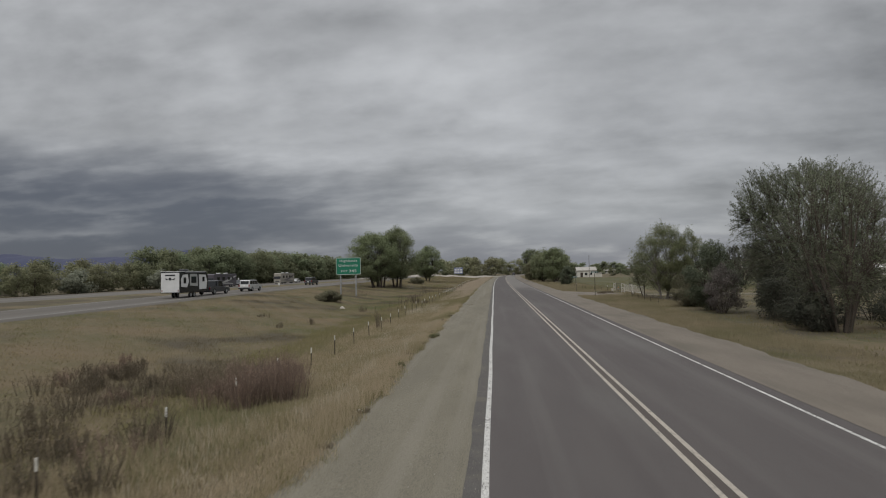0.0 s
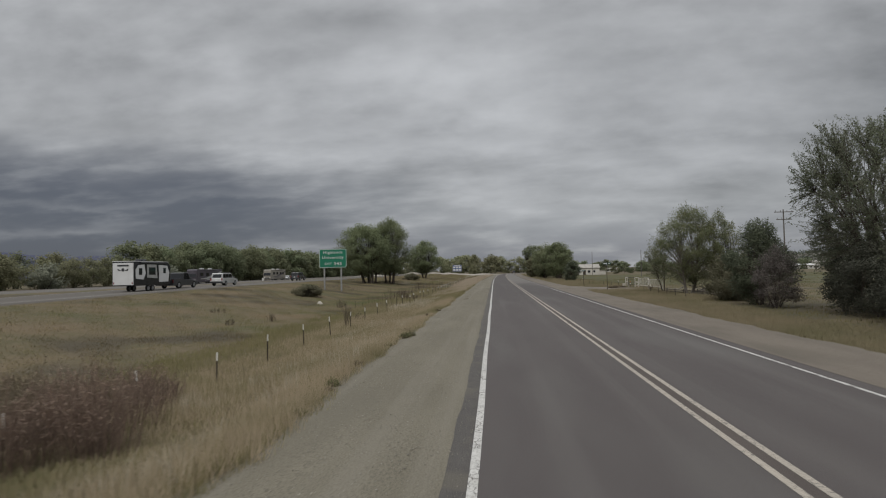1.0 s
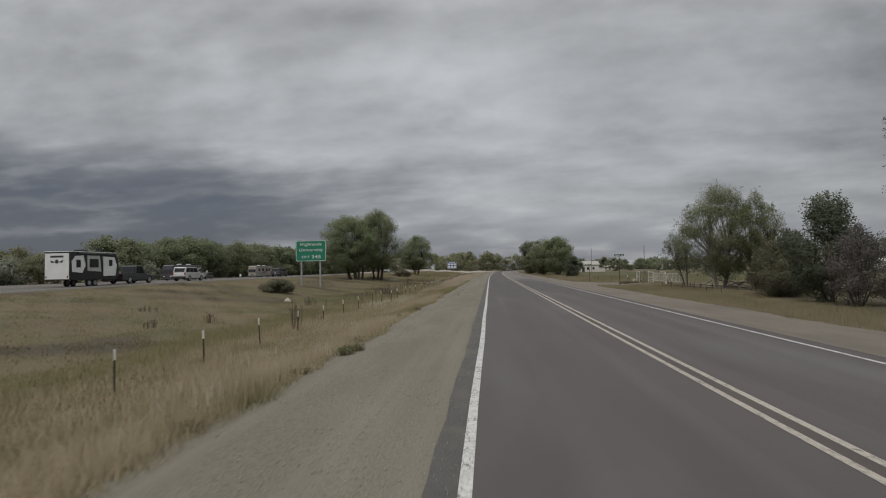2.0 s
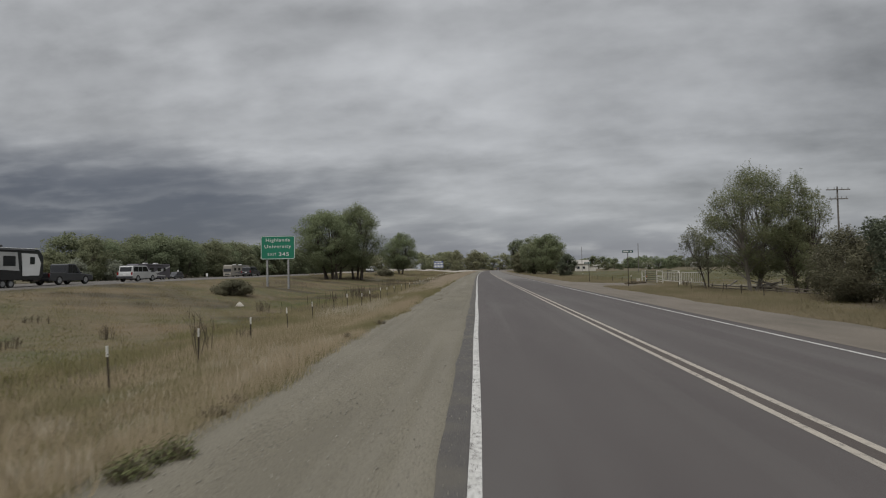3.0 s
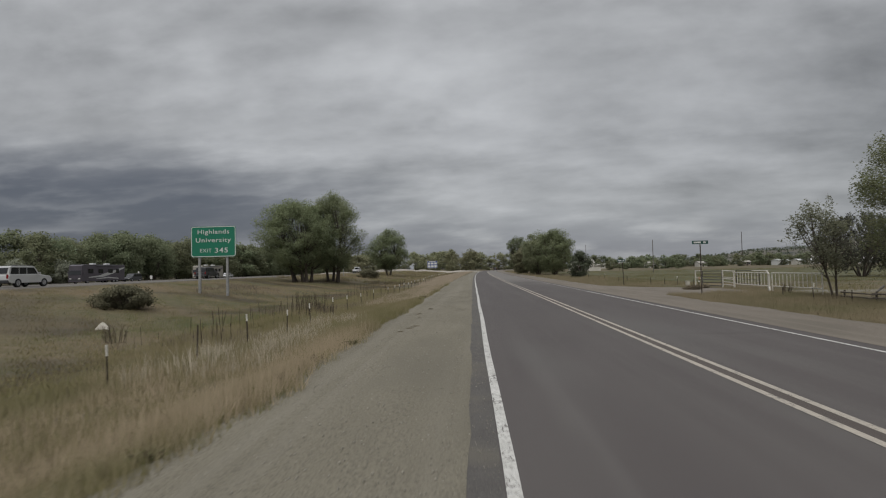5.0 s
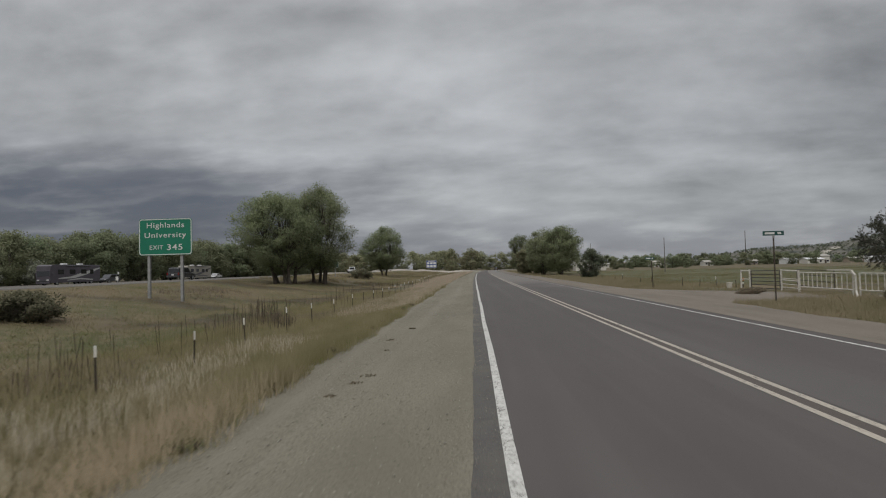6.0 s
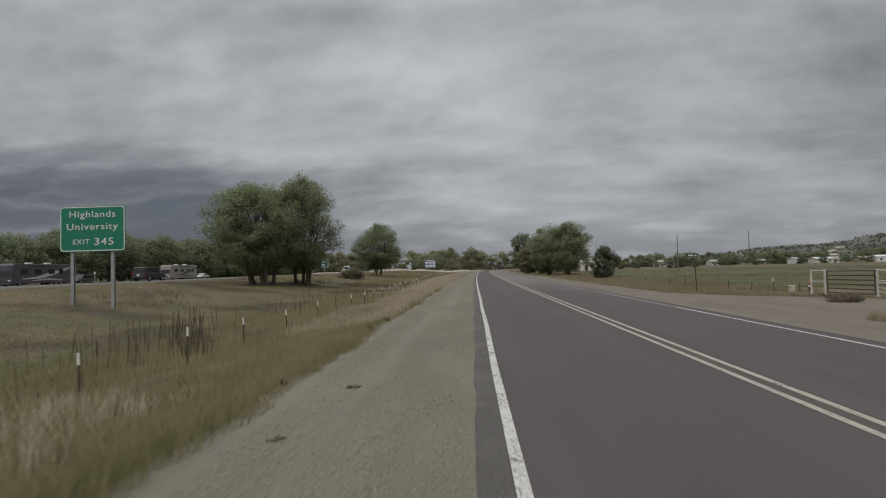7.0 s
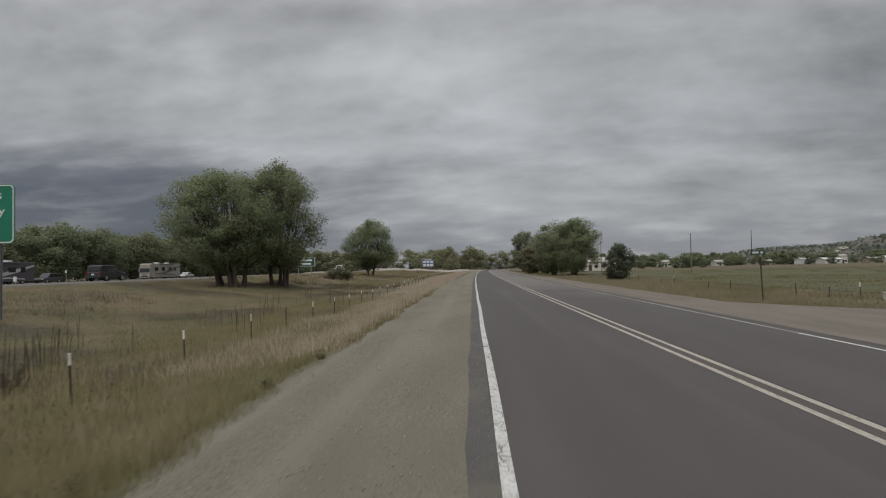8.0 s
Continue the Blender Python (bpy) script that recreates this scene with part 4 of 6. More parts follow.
# the woodland beyond the highway
FAR = [tree_meshes(60 + k, 11.5, 5.2, stems=2, clear=0.0, sides=3, clumps=64, leaves=5200, size=0.48, lobe=0.335, mat=(M_leaf_far, M_leaf_olive, M_leaf_far, M_leaf_olive, M_leaf_far)[k], trunk=0.16, top=0.45) for k in range(5)]
THIN = [tree_meshes(80 + k, 11.5, 5.2, sides=3, stems=1, clear=0.0, clumps=26, leaves=1900, size=0.78, lobe=0.36, mat=(M_leaf_far, M_leaf_olive, M_leaf_far, M_leaf_olive, M_leaf_far)[k], trunk=0.16, top=0.45) for k in range(5)]
SILVER = tree_meshes(70, 5.0, 3.4, stems=3, clear=0.0, clumps=40, leaves=4000, size=0.40, lobe=0.32, mat=M_leaf_silver, trunk=0.1, top=0.4)
PALE_CROWN = {}
random.seed(5)


def pale(me):
    """The same crown in a paler olive leaf."""
    if me.name not in PALE_CROWN:
        PALE_CROWN[me.name] = me.copy()
        PALE_CROWN[me.name].materials[0] = M_leaf_pale
    return PALE_CROWN[me.name]


def far_tree(x, y, h, kind=None, label="leafy green tree in the woodland beyond the highway", group="woodland", wide=1.0, light=False):
    k = random.randrange(5) if kind is None else kind
    s = h / 11.5
    w = s * wide * random.uniform(1.05, 1.35)
    crown, trunk = (FAR if y < 260 else THIN)[k]
    return plant("woodland_tree", x, y, label, "tree", (pale(crown) if light else crown, trunk), random.uniform(0, 360), group, (w, w, s), 0.1)


yy = 40.0
while yy < 470:
    hh = 6.6 + 1.6 * random.random() if yy < 158 else (10.4 if yy < 190 else 12.4) + 1.8 * random.random()
    far_tree(-98 + random.uniform(-3, 3), yy, hh, (1, 3)[random.randrange(2)] if yy < 158 else None, light=yy < 150)
    if random.random() < 0.6:
        far_tree(-109 + random.uniform(-4, 4), yy + 3, hh * random.uniform(0.95, 1.12))
    yy += random.uniform(4.5, 7.0) if yy < 330 else random.uniform(7, 11)
for x, y in ((-92, 150), (-91.5, 163), (-92, 118)):
    plant("silver_shrub", x, y, "pale silvery shrub at the edge of the woodland", "shrub", SILVER, random.uniform(0, 360), "silver shrubs")
# trees that close the view ahead
AHEAD = [(-1.6, 316, 11.0, 1.15), (-10.5, 330, 11.5, 0.65), (-30, 335, 9.5, 1.2), (-42, 322, 10.5, 1.2), (-52, 300, 9, 1.3), (-24, 372, 10.5, 1.2), (-14, 420, 12, 1.2), (6, 470, 13, 1.1), (20, 480, 13, 1.2),
         (34, 470, 12, 1.2), (-36, 420, 12, 1.3), (-60, 380, 12, 1.3), (-75, 420, 13, 1.3), (-2, 520, 14, 1.4), (12, 455, 10, 1.0), (26, 290, 9, 1.2), (33, 330, 9.5, 1.2), (46, 395, 10, 1.3),
         (-25, 500, 15, 1.4), (-20, 350, 8.5, 1.2), (-48, 345, 9, 1.3), (-64, 330, 10, 1.3), (-8, 372, 8, 1.1), (30, 420, 9, 1.1)]
for x, y, h, w in AHEAD:
    far_tree(x, y, h, random.choice((1, 3, 1, 3, 0)), "distant pale olive tree where the road bends", "distant trees", w, True)
for k in range(6):
    far_tree(-92 + 31 * k, 512 - 7 * (k % 3), 14.2, (1, 3)[k % 2], "distant pale olive tree where the road bends", "distant trees", 1.4, True)
# the tree line behind the pasture
for k in range(84):
    x = 58 + k * 3.4 + random.uniform(-2, 2)
    y = 402 + random.uniform(-8, 50)
    far_tree(x, y, random.uniform(5.0, 8.5), None, "distant tree behind the pasture", "pasture tree line", 1.4)
for x, y, h in ((112, 372, 5.5), (132, 368, 5), (150, 372, 7), (164, 376, 7.5), (173, 370, 6), (189, 374, 6), (210, 372, 6.5), (96, 365, 5)):
    far_tree(x, y, h, None, "tree among the houses beyond the pasture", "pasture tree line", 1.2)
for x, y, h, w in ((79.0, 292, 4.6, 1.25), (84.5, 296, 6.0, 1.25), (89.5, 294, 5.2, 1.2), (81.5, 272, 3.0, 1.15), (62.5, 288, 5.4, 1.0), (58.8, 290, 4.2, 1.0), (68.5, 300, 3.0, 1.2), (33, 262, 7.5, 1.0)):
    far_tree(x, y, h, None, "rounded tree standing in the pasture", "pasture trees", w)


# ---- signs and posts ----
def round_rect(w, h, r, n=5):
    out = []
    for cx, cz, a0 in ((w / 2 - r, h / 2 - r, 0), (-w / 2 + r, h / 2 - r, 90), (-w / 2 + r, -h / 2 + r, 180), (w / 2 - r, -h / 2 + r, 270)):
        for k in range(n + 1):
            a = radians(a0 + 90 * k / n)
            out.append((cx + r * math.cos(a), cz + r * math.sin(a)))
    return out


def rim(w, h, r, t, y0, y1):
    """A thin raised border."""
    bm = bmesh.new()
    a, b = round_rect(w, h, r), round_rect(w - 2 * t, h - 2 * t, r - t * 0.6)
    rings = [[bm.verts.new((p[0], y, p[1])) for p in q] for q, y in ((a, y1), (a, y0), (b, y0), (b, y1))]
    n_ = len(a)
    for i in range(4):
        for k in range(n_):
            bm.faces.new((rings[i][k], rings[i][(k + 1) % n_], rings[(i + 1) % 4][(k + 1) % n_], rings[(i + 1) % 4][k]))
    return bm


def i_beam(x, z0, z1, w=0.20, d=0.14, t=0.02):
    bm = box((w, t, z1 - z0), (x, -d / 2, (z0 + z1) / 2))
    box((w, t, z1 - z0), (x, d / 2, (z0 + z1) / 2), bm=bm)
    return box((t, d - t, z1 - z0), (x, 0, (z0 + z1) / 2), bm=bm)


SX, SY = -23.2, 89.6
guide = thing("highway_sign", SX, SY, 0, "large green highway guide sign on two steel posts", "road sign")
for x in (-1.32, 1.20):
    g0 = ground_z(SX + x, SY)
    part("post", i_beam(x, g0 - 0.3, 4.6), M_steel, guide)
panel = part("panel", prism(round_rect(4.08, 2.74, 0.22), "y", -0.14, -0.10), M_sign_green, guide, "green reflective panel")
panel.location = (0, 0, 4.56)
part("border", rim(4.02, 2.68, 0.21, 0.055, -0.148, -0.141), M_sign_white, panel, "white border")
lettering("legend", "Highlands", 0.40, (0, -0.150, 0.86), M_sign_white, panel, width=2.86, bold=0.002)
lettering("legend", "University", 0.40, (-0.02, -0.150, 0.12), M_sign_white, panel, width=3.18, bold=0.002)
lettering("legend", "EXIT", 0.32, (-0.70, -0.150, -0.80), M_sign_white, panel, width=1.02, bold=0.0)
lettering("legend", "345", 0.44, (0.72, -0.150, -0.80), M_sign_white, panel, width=1.18, bold=0.004)
for z in (-0.8, 0.0, 0.8):
    part("stiffener", box((3.9, 0.05, 0.09), (0, -0.078, z)), M_sign_back, panel)


def bar_sign(name, x, y, zc, w, h, mat, bars, label, turn=0.0, posts=(-0.3, 0.3)):
    s = thing(name, x, y, 0, label, "road sign", turn)
    g = ground_z(x, y)
    for q in posts:
        part("post", rod((q * w, 0, g - 0.2), (q * w, 0, zc + h * 0.3), 0.07), M_steel, s)
    p = part("panel", prism(round_rect(w, h, 0.15), "y", -0.13, -0.08), mat, s)
    p.location = (0, 0, zc)
    part("border", rim(w - 0.05, h - 0.05, 0.14, 0.06, -0.138, -0.131), M_sign_white, p)
    for bx, bz, bw, bh in bars:
        part("lettering_bar", box((bw, 0.01, bh), (bx, -0.137, bz)), M_sign_white, p)
    return s


bar_sign("service_sign", -18.6, 300, 3.7, 4.6, 3.3, M_sign_blue, ((0, 1.30, 3.0, 0.28), (-1.45, 0.45, 1.15, 0.85), (0, 0.45, 1.15, 0.85), (1.45, 0.45, 1.15, 0.85), (-1.45, -0.85, 1.15, 0.95), (0, -0.85, 1.15, 0.95), (1.45, -0.85, 1.15, 0.95)), "blue roadside service sign with white panels")
bar_sign("highway_sign", -28.8, 160.5, 3.1, 3.6, 1.5, M_blade_green, ((0, 0.3, 2.6, 0.28), (0, -0.3, 2.2, 0.28)), "green highway sign partly behind a willow")


def street_sign(x, y, top, label, lean_x=0.0, turn=0.0, shift=0.0):
    g = ground_z(x, y)
    s = thing("street_sign", x, y, g, label, "street sign", turn)
    h = top - g
    bm = rod((lean_x, 0, -0.25), (0, 0, h - 0.12), 0.032, sides=8)
    part("post", bm, M_tpost, s)
    part("bracket", box((0.09, 0.06, 0.12), (0, 0, h - 0.10), 0.01), M_steel, s)
    b = part("blade", box((0.92, 0.012, 0.20), (shift, 0, h + 0.05), 0.004), M_blade_green, s, "green street name blade")
    for k, (bx, bw) in enumerate(((-0.16, 0.42), (0.26, 0.16))):
        part("lettering_bar", box((bw, 0.004, 0.09), (bx + shift, -0.009, h + 0.05)), M_sign_white, b)
    return s


street_sign(13.06, 74.05, 2.85, "green street name sign on a thin dark post")
street_sign(13.08, 91.6, 2.02, "green street name sign on a leaning dark post", 0.10, 28.0, -0.16)

# wire-fence posts along the ditch
POST_Y = [8.8, 12.9, 16.6, 20.4, 24.1, 28.1, 32.0, 36.0, 39.9, 43.9, 47.9, 51.8, 55.6, 59.4, 63.4, 67.2, 71.2, 75.25, 79.55, 84.0, 87.8]
POST_Y += [91.9 + 4.05 * k for k in range(36)]
fence = thing("fence", 0, 0, 0, "line of dark steel fence posts with white tips in the ditch", "fence")
bm = box((0.034, 0.006, 1.75), (0, 0, 0.55))
box((0.006, 0.032, 1.75), (0, 0.019, 0.55), bm=bm)
for z in np.arange(0.15, 1.35, 0.11):
    box((0.02, 0.012, 0.02), (0, -0.008, float(z)), bm=bm)
T_POST = bpy.data.meshes.new("post")
bm.to_mesh(T_POST)
bm.free()
T_POST.materials.append(M_tpost)
bm = box((0.042, 0.012, 0.24), (0, 0, 1.316))
box((0.012, 0.042, 0.24), (0, 0.02, 1.316), bm=bm)
T_TIP = bpy.data.meshes.new("white_tip")
bm.to_mesh(T_TIP)
bm.free()
T_TIP.materials.append(M_tip)
random.seed(3)
for k, y in enumerate(POST_Y):
    x = -8.05 + float(bend(y)) + random.uniform(-0.06, 0.06)
    z = ground_z(x, y) + random.uniform(-0.50, -0.40) + 0.17 * float(ease(y, 52, 56) * (1 - ease(y, 56, 62)))
    p = piece("post", T_POST, fence, (x, y, z), turn=(radians(random.uniform(-2.5, 2.5)), radians(random.uniform(-2.5, 2.5)), random.uniform(0, 6)))
    if k not in (12, 20, 29, 38):
        piece("white_tip", T_TIP, p)

# ---- gate and pens on the right ----
GX = 18.5
entry = thing("pipe_gate", GX, 0, 0, "closed dark tubular farm gate between white pipe braces", "gate")


def gz(y):
    return ground_z(GX, y)


def brace_frame(y0, y1, h=1.36):
    b = part("brace", rod((0, y0, gz(y0) - 0.2), (0, y0, gz(y0) + h), 0.055), M_pipe_white, entry, "white pipe brace")
    part("post", rod((0, y1, gz(y1) - 0.2), (0, y1, gz(y1) + h), 0.055), M_pipe_white, b)
    for k in (h - 0.06, h * 0.52):
        part("rail", rod((0, y0, gz(y0) + k), (0, y1, gz(y1) + k), 0.035), M_pipe_white, b)


brace_frame(89.2, 87.95)
brace_frame(83.95, 82.1)
for k in range(3):
    z = 0.28 + 0.20 * k + 0.14 * (k > 1)
    part("rail", rod((0, 83.9, gz(84) + z), (0, 82.15, gz(82) + z), 0.022), M_pipe_white, entry)
leaf = part("gate_leaf", rod((0.02, 87.8, gz(88) + 0.15), (0.02, 87.8, gz(88) + 1.28), 0.03), M_pipe_dark, entry, "dark tubular gate leaf")
part("stile", rod((0.02, 84.15, gz(84) + 0.15), (0.02, 84.15, gz(84) + 1.28), 0.03), M_pipe_dark, leaf)
for k in range(6):
    z = 0.15 + k * 1.13 / 5
    part("rail", rod((0.02, 87.8, gz(88) + z), (0.02, 84.15, gz(84) + z), 0.028), M_pipe_dark, leaf)
back = thing("open_gate", GX + 0.9, 0, 0, "dark tubular gate standing open behind the pen", "gate")
for k in range(4):
    z = 0.35 + k * 0.32
    part("rail", rod((0.4, 84.6, gz(84) + z), (0.0, 80.3, gz(80) + z), 0.022), M_pipe_dark, back)
for y in (84.6, 80.3):
    part("stile", rod(((y - 80.3) * 0.093, y, gz(y) + 0.3), ((y - 80.3) * 0.093, y, gz(y) + 1.33), 0.028), M_pipe_dark, back)


def picket_panel(y0, y1, top):
    p = thing("picket_panel", GX, 0, 0, "white pipe picket panel of a livestock pen", "fence", group="pen panels")
    for z in (top, 0.40):
        part("rail", rod((0, y0, gz(y0) + z), (0, y1, gz(y1) + z), 0.028), M_pipe_white, p)
    for y in (y0, y1):
        part("post", rod((0, y, gz(y) - 0.2), (0, y, gz(y) + top + 0.02), 0.036), M_pipe_white, p)
    y = y0 - 0.42
    while y > y1 + 0.2:
        part("picket", rod((0, y, gz(y) + 0.40), (random.uniform(-0.02, 0.02), y, gz(y) + top), 0.021, sides=6), M_pipe_white, p)
        y -= 0.42
    return p


random.seed(8)
first_pen = picket_panel(82.0, 77.35, 1.22)
part("rail", rod((0, 79.4, gz(79) + 1.34), (0, 77.35, gz(77) + 1.36), 0.03), M_pipe_white, first_pen)
picket_panel(76.85, 71.7, 1.22)
prop = thing("bent_brace", 18.4, 77.0, ground_z(18.4, 77), "white bent pipe brace propping the pen corner", "brace")
for a_, b_ in (((0, 0.3, 1.35), (0, 0.0, 1.1)), ((0, 0.0, 1.1), (0, 0.0, 0.4)), ((0, 0.0, 0.4), (-0.12, -0.3, -0.05))):
    part("pipe", rod(a_, b_, 0.05), M_pipe_white, prop)
# low timber corral by the verge
corral = thing("rail_corral", 18.3, 69.6, ground_z(18.3, 69.6), "low dark weathered timber corral behind the verge", "corral")
random.seed(4)
for k in range(7):
    part("post", rod((k * 0.25, -k * 1.9, -0.2), (k * 0.25 + 0.03, -k * 1.9, 0.44), 0.05), M_wood, corral)
for k in range(6):
    for z in (0.14, 0.34):
        part("rail", rod((k * 0.25 - 0.06, -k * 1.9 + 0.15, z), (k * 0.25 + 0.2, -k * 1.9 - 2.05, z + random.uniform(-0.06, 0.06)), 0.04, 0.03), M_wood, corral)


def wire_fence(points, label, tips):
    f = thing("field_fence", 0, 0, 0, label, "fence")
    for k, (x, y) in enumerate(points):
        x += float(bend(y))
        g = ground_z(x, y)
        p = part("post", rod((x, y, g - 0.2), (x + random.uniform(-0.06, 0.06), y + random.uniform(-0.06, 0.06), g + random.uniform(0.50, 0.78)), 0.024, 0.020, 6), M_tpost, f)
        if k % tips == 1:
            part("white_tip", rod((x, y, g + 0.62), (x, y, g + 0.82), 0.03, sides=6), M_tip, p)


wire_fence([(19.3, 91.8), (18.2, 92.7), (17.4, 93.8), (16.6, 95.2)] + [(16.1 - 0.02 * k, 98.4 + 3.3 * k) for k in range(11) if k % 3], "weathered thin fence posts along the pasture", 5)
wire_fence([(16.6 - 0.05 * k, 72.0 - 2.9 * k) for k in range(6)], "thin dark fence posts beside the verge", 9)
random.seed(9)
heap = thing("brush_pile", 21.2, 67.0, ground_z(21.2, 67.0), "heap of grey dead branches and logs", "brush pile")
for k in range(26):
    a, L = random.uniform(0, math.tau), random.uniform(0.7, 1.9)
    c = (random.gauss(0, 0.7), random.gauss(0, 1.2), random.uniform(0.08, 0.6))
    d = (math.cos(a) * L / 2, math.sin(a) * L / 2, random.uniform(-0.25, 0.3))
    part("branch", rod([c[i] - d[i] for i in range(3)], [c[i] + d[i] for i in range(3)], random.uniform(0.03, 0.08), 0.015, sides=6), M_bark_pale, heap)


def rock(name, x, y, size, label, mat=M_stone, seed=1, peak=0.0):
    bm = bmesh.new()
    bmesh.ops.create_icosphere(bm, subdivisions=3, radius=0.5)
    for v in bm.verts:
        n_ = noise.noise(v.co * 2.3 + V3((seed, 0, 0))) * 0.22 + noise.noise(v.co * 5 + V3((0, seed, 0))) * 0.08
        v.co = V3((v.co.x * size[0], v.co.y * size[1], max(v.co.z, -0.3) * size[2])) * (1 + n_)
    for v in bm.verts:
        k = 1 - peak * min(max(v.co.z / size[2] + 0.3, 0), 0.9)
        v.co.x, v.co.y = v.co.x * k, v.co.y * k
    ob = part(name, bm, mat)
    ob.location = (x, y, ground_z(x, y) + size[2] * 0.22)
    return tagged(ob, label, "rock")


rock("boulder", -18.1, 66.6, (0.80, 0.50, 0.50), "pale pointed boulder in the grass of the ditch", seed=3, peak=0.95)
def paper_scrap(x, y, size, label, seed):
    """A crumpled sheet lying on the ground."""
    rng = np.random.default_rng(seed)
    n_ = 7
    g = np.linspace(-0.5, 0.5, n_)
    X, Y = np.meshgrid(g, g)
    Z = 0.05 + 0.22 * rng.random(X.shape) + 0.10 * np.sin(5 * X + seed)
    top = np.stack([X + rng.normal(0, 0.04, X.shape), Y + rng.normal(0, 0.04, X.shape), Z], -1).reshape(-1, 3)
    i = (np.arange(n_ - 1)[:, None] * n_ + np.arange(n_ - 1)[None]).ravel()
    F = np.stack([i, i + 1, i + n_ + 1, i + n_], -1)
    both = np.concatenate([top, top - np.array([0, 0, 0.02])]) * size
    ob = piece("paper_scrap", mesh_from("paper_scrap", both, np.concatenate([F, F[:, ::-1] + n_ * n_]).astype(np.int32), M_tip), None, (x, y, ground_z(x, y) + 0.03))
    return tagged(ob, label, "litter")


paper_scrap(-3.22, 13.2, 0.16, "crumpled white paper scrap at the edge of the shoulder", 2)
ped = thing("utility_pedestal", 18.72, 91.6, ground_z(18.72, 91.6), "weathered pale utility box at the side street", "utility box", turn=12.0)
part("body", box((0.30, 0.28, 0.42), (0, 0, 0.14), 0.04), M_stone, ped)
part("lid", box((0.34, 0.32, 0.06), (0, 0, 0.375), 0.025), M_stone, ped)
stake = thing("marker_stake", 19.55, 91.3, ground_z(19.55, 91.3), "short dark stake with a faded orange cap", "marker stake")
part("stake", rod((0, 0, -0.2), (0.06, 0, 0.62), 0.045, 0.035, 7), M_tpost, stake)
part("cap", rod((0.05, 0, 0.52), (0.065, 0, 0.74), 0.065, 0.05, 8), M_orange, stake, "faded orange cap")
part("band", rod((0.03, 0, 0.30), (0.04, 0, 0.40), 0.055, 0.055, 8), M_tip, stake, "white band")


# ---- utility poles ----
def utility_pole(x, y, top, arms, label):
    g = ground_z(x, y)
    p = thing("utility_pole", x, y, g, label, "utility pole", group="utility poles")
    h = top - g
    part("pole", rod((0, 0, -0.5), (0, 0, h), 0.11, 0.075, 10), M_pole_wood, p)
    for k in range(arms):
        z = h - 0.35 - 1.0 * k
        a = part("crossarm", box((2.5 if k == 0 else 2.0, 0.09, 0.10), (0, -0.14, z), 0.01), M_pole_wood, p)
        for q in (-1.05, -0.4, 0.4, 1.05):
            part("insulator", rod((q * (1 if k == 0 else 0.8), -0.14, z + 0.06), (q * (1 if k == 0 else 0.8), -0.14, z + 0.25), 0.05, 0.035, 6), M_rim, a)
    return p


utility_pole(39.2, 88.0, 9.8, 2, "wooden utility pole with two crossarms")
utility_pole(43.9, 182.2, 7.6, 0, "bare wooden utility pole in the pasture")
utility_pole(41.0, 250.0, 9.2, 0, "bare wooden utility pole in the pasture")


# ---- distance ----
def ridge(name, label, mat, y_axis, pts, depth, seed, category, grid=(90, 10)):
    """A hill: crest heights along a line, falling away to both sides."""
    xs = [p[0] for p in pts]
    hs = [p[1] for p in pts]
    nx, ny = grid
    X = np.linspace(xs[0], xs[-1], nx)
    T = np.linspace(-1, 1, 2 * ny + 1)
    vs = []
    for t in T:
        for x in X:
            h = np.interp(x, xs, hs)
            fold = 1 + 0.16 * noise.noise(V3((x * 0.012, t * 1.6, seed))) + 0.07 * noise.noise(V3((x * 0.05, t * 4, seed)))
            vs.append((x, y_axis + t * depth + 25 * noise.noise(V3((x * 0.006, seed, 0))), -1.2 + h * fold * (math.cos(t * math.pi) * 0.5 + 0.5)))
    w = nx
    i = (np.arange(2 * ny)[:, None] * w + np.arange(w - 1)[None]).ravel()
    F = np.stack([i, i + 1, i + w + 1, i + w], -1).astype(np.int32)
    return tagged(piece(name, mesh_from(name, np.array(vs), F, mat, True)), label, category, kind="structure")


bank_x = np.linspace(-78, 7, 60)
bank_rise = ease(bank_x, -78, -62) * (1 - ease(bank_x, -6, 7))
bank = [(float(x), 306 + 0.06 * float(x) + dy, float(land(x, 306)) + (-0.1 if k in (0, 3) else 0.95 * float(h) + 0.10 * math.sin(x * 0.7)))
        for k, dy in enumerate((0.0, 3.0, 9.0, 12.0)) for x, h in zip(bank_x, bank_rise)]
bank_i = (np.arange(3)[:, None] * 60 + np.arange(59)[None]).ravel()
tagged(piece("gravel_bank", mesh_from("gravel_bank", bank, np.stack([bank_i, bank_i + 1, bank_i + 61, bank_i + 60], -1).astype(np.int32), M_bank, True)), "low pale gravel bank in front of the distant trees", "gravel bank", kind="structure")
hill = ridge("hill", "low scrubby hill dotted with dark junipers", M_hill, 820, ((180, 0), (260, 7), (330, 13), (420, 20), (520, 30), (640, 42), (800, 55), (1000, 62), (1400, 60), (1900, 20)), 170, 4.0, "hill")
# mountain range about 3 km off, its haze painted in as blue
ridge("mountain", "far mountain range coloured blue for distance haze, under dark cloud", M_hazy_mountain, 3000, ((-4200, 60), (-3300, 110), (-2700, 150), (-2350, 110), (-2000, 125), (-1700, 150), (-1400, 110), (-1100, 20)), 600, 9.0, "mountain", (120, 8))
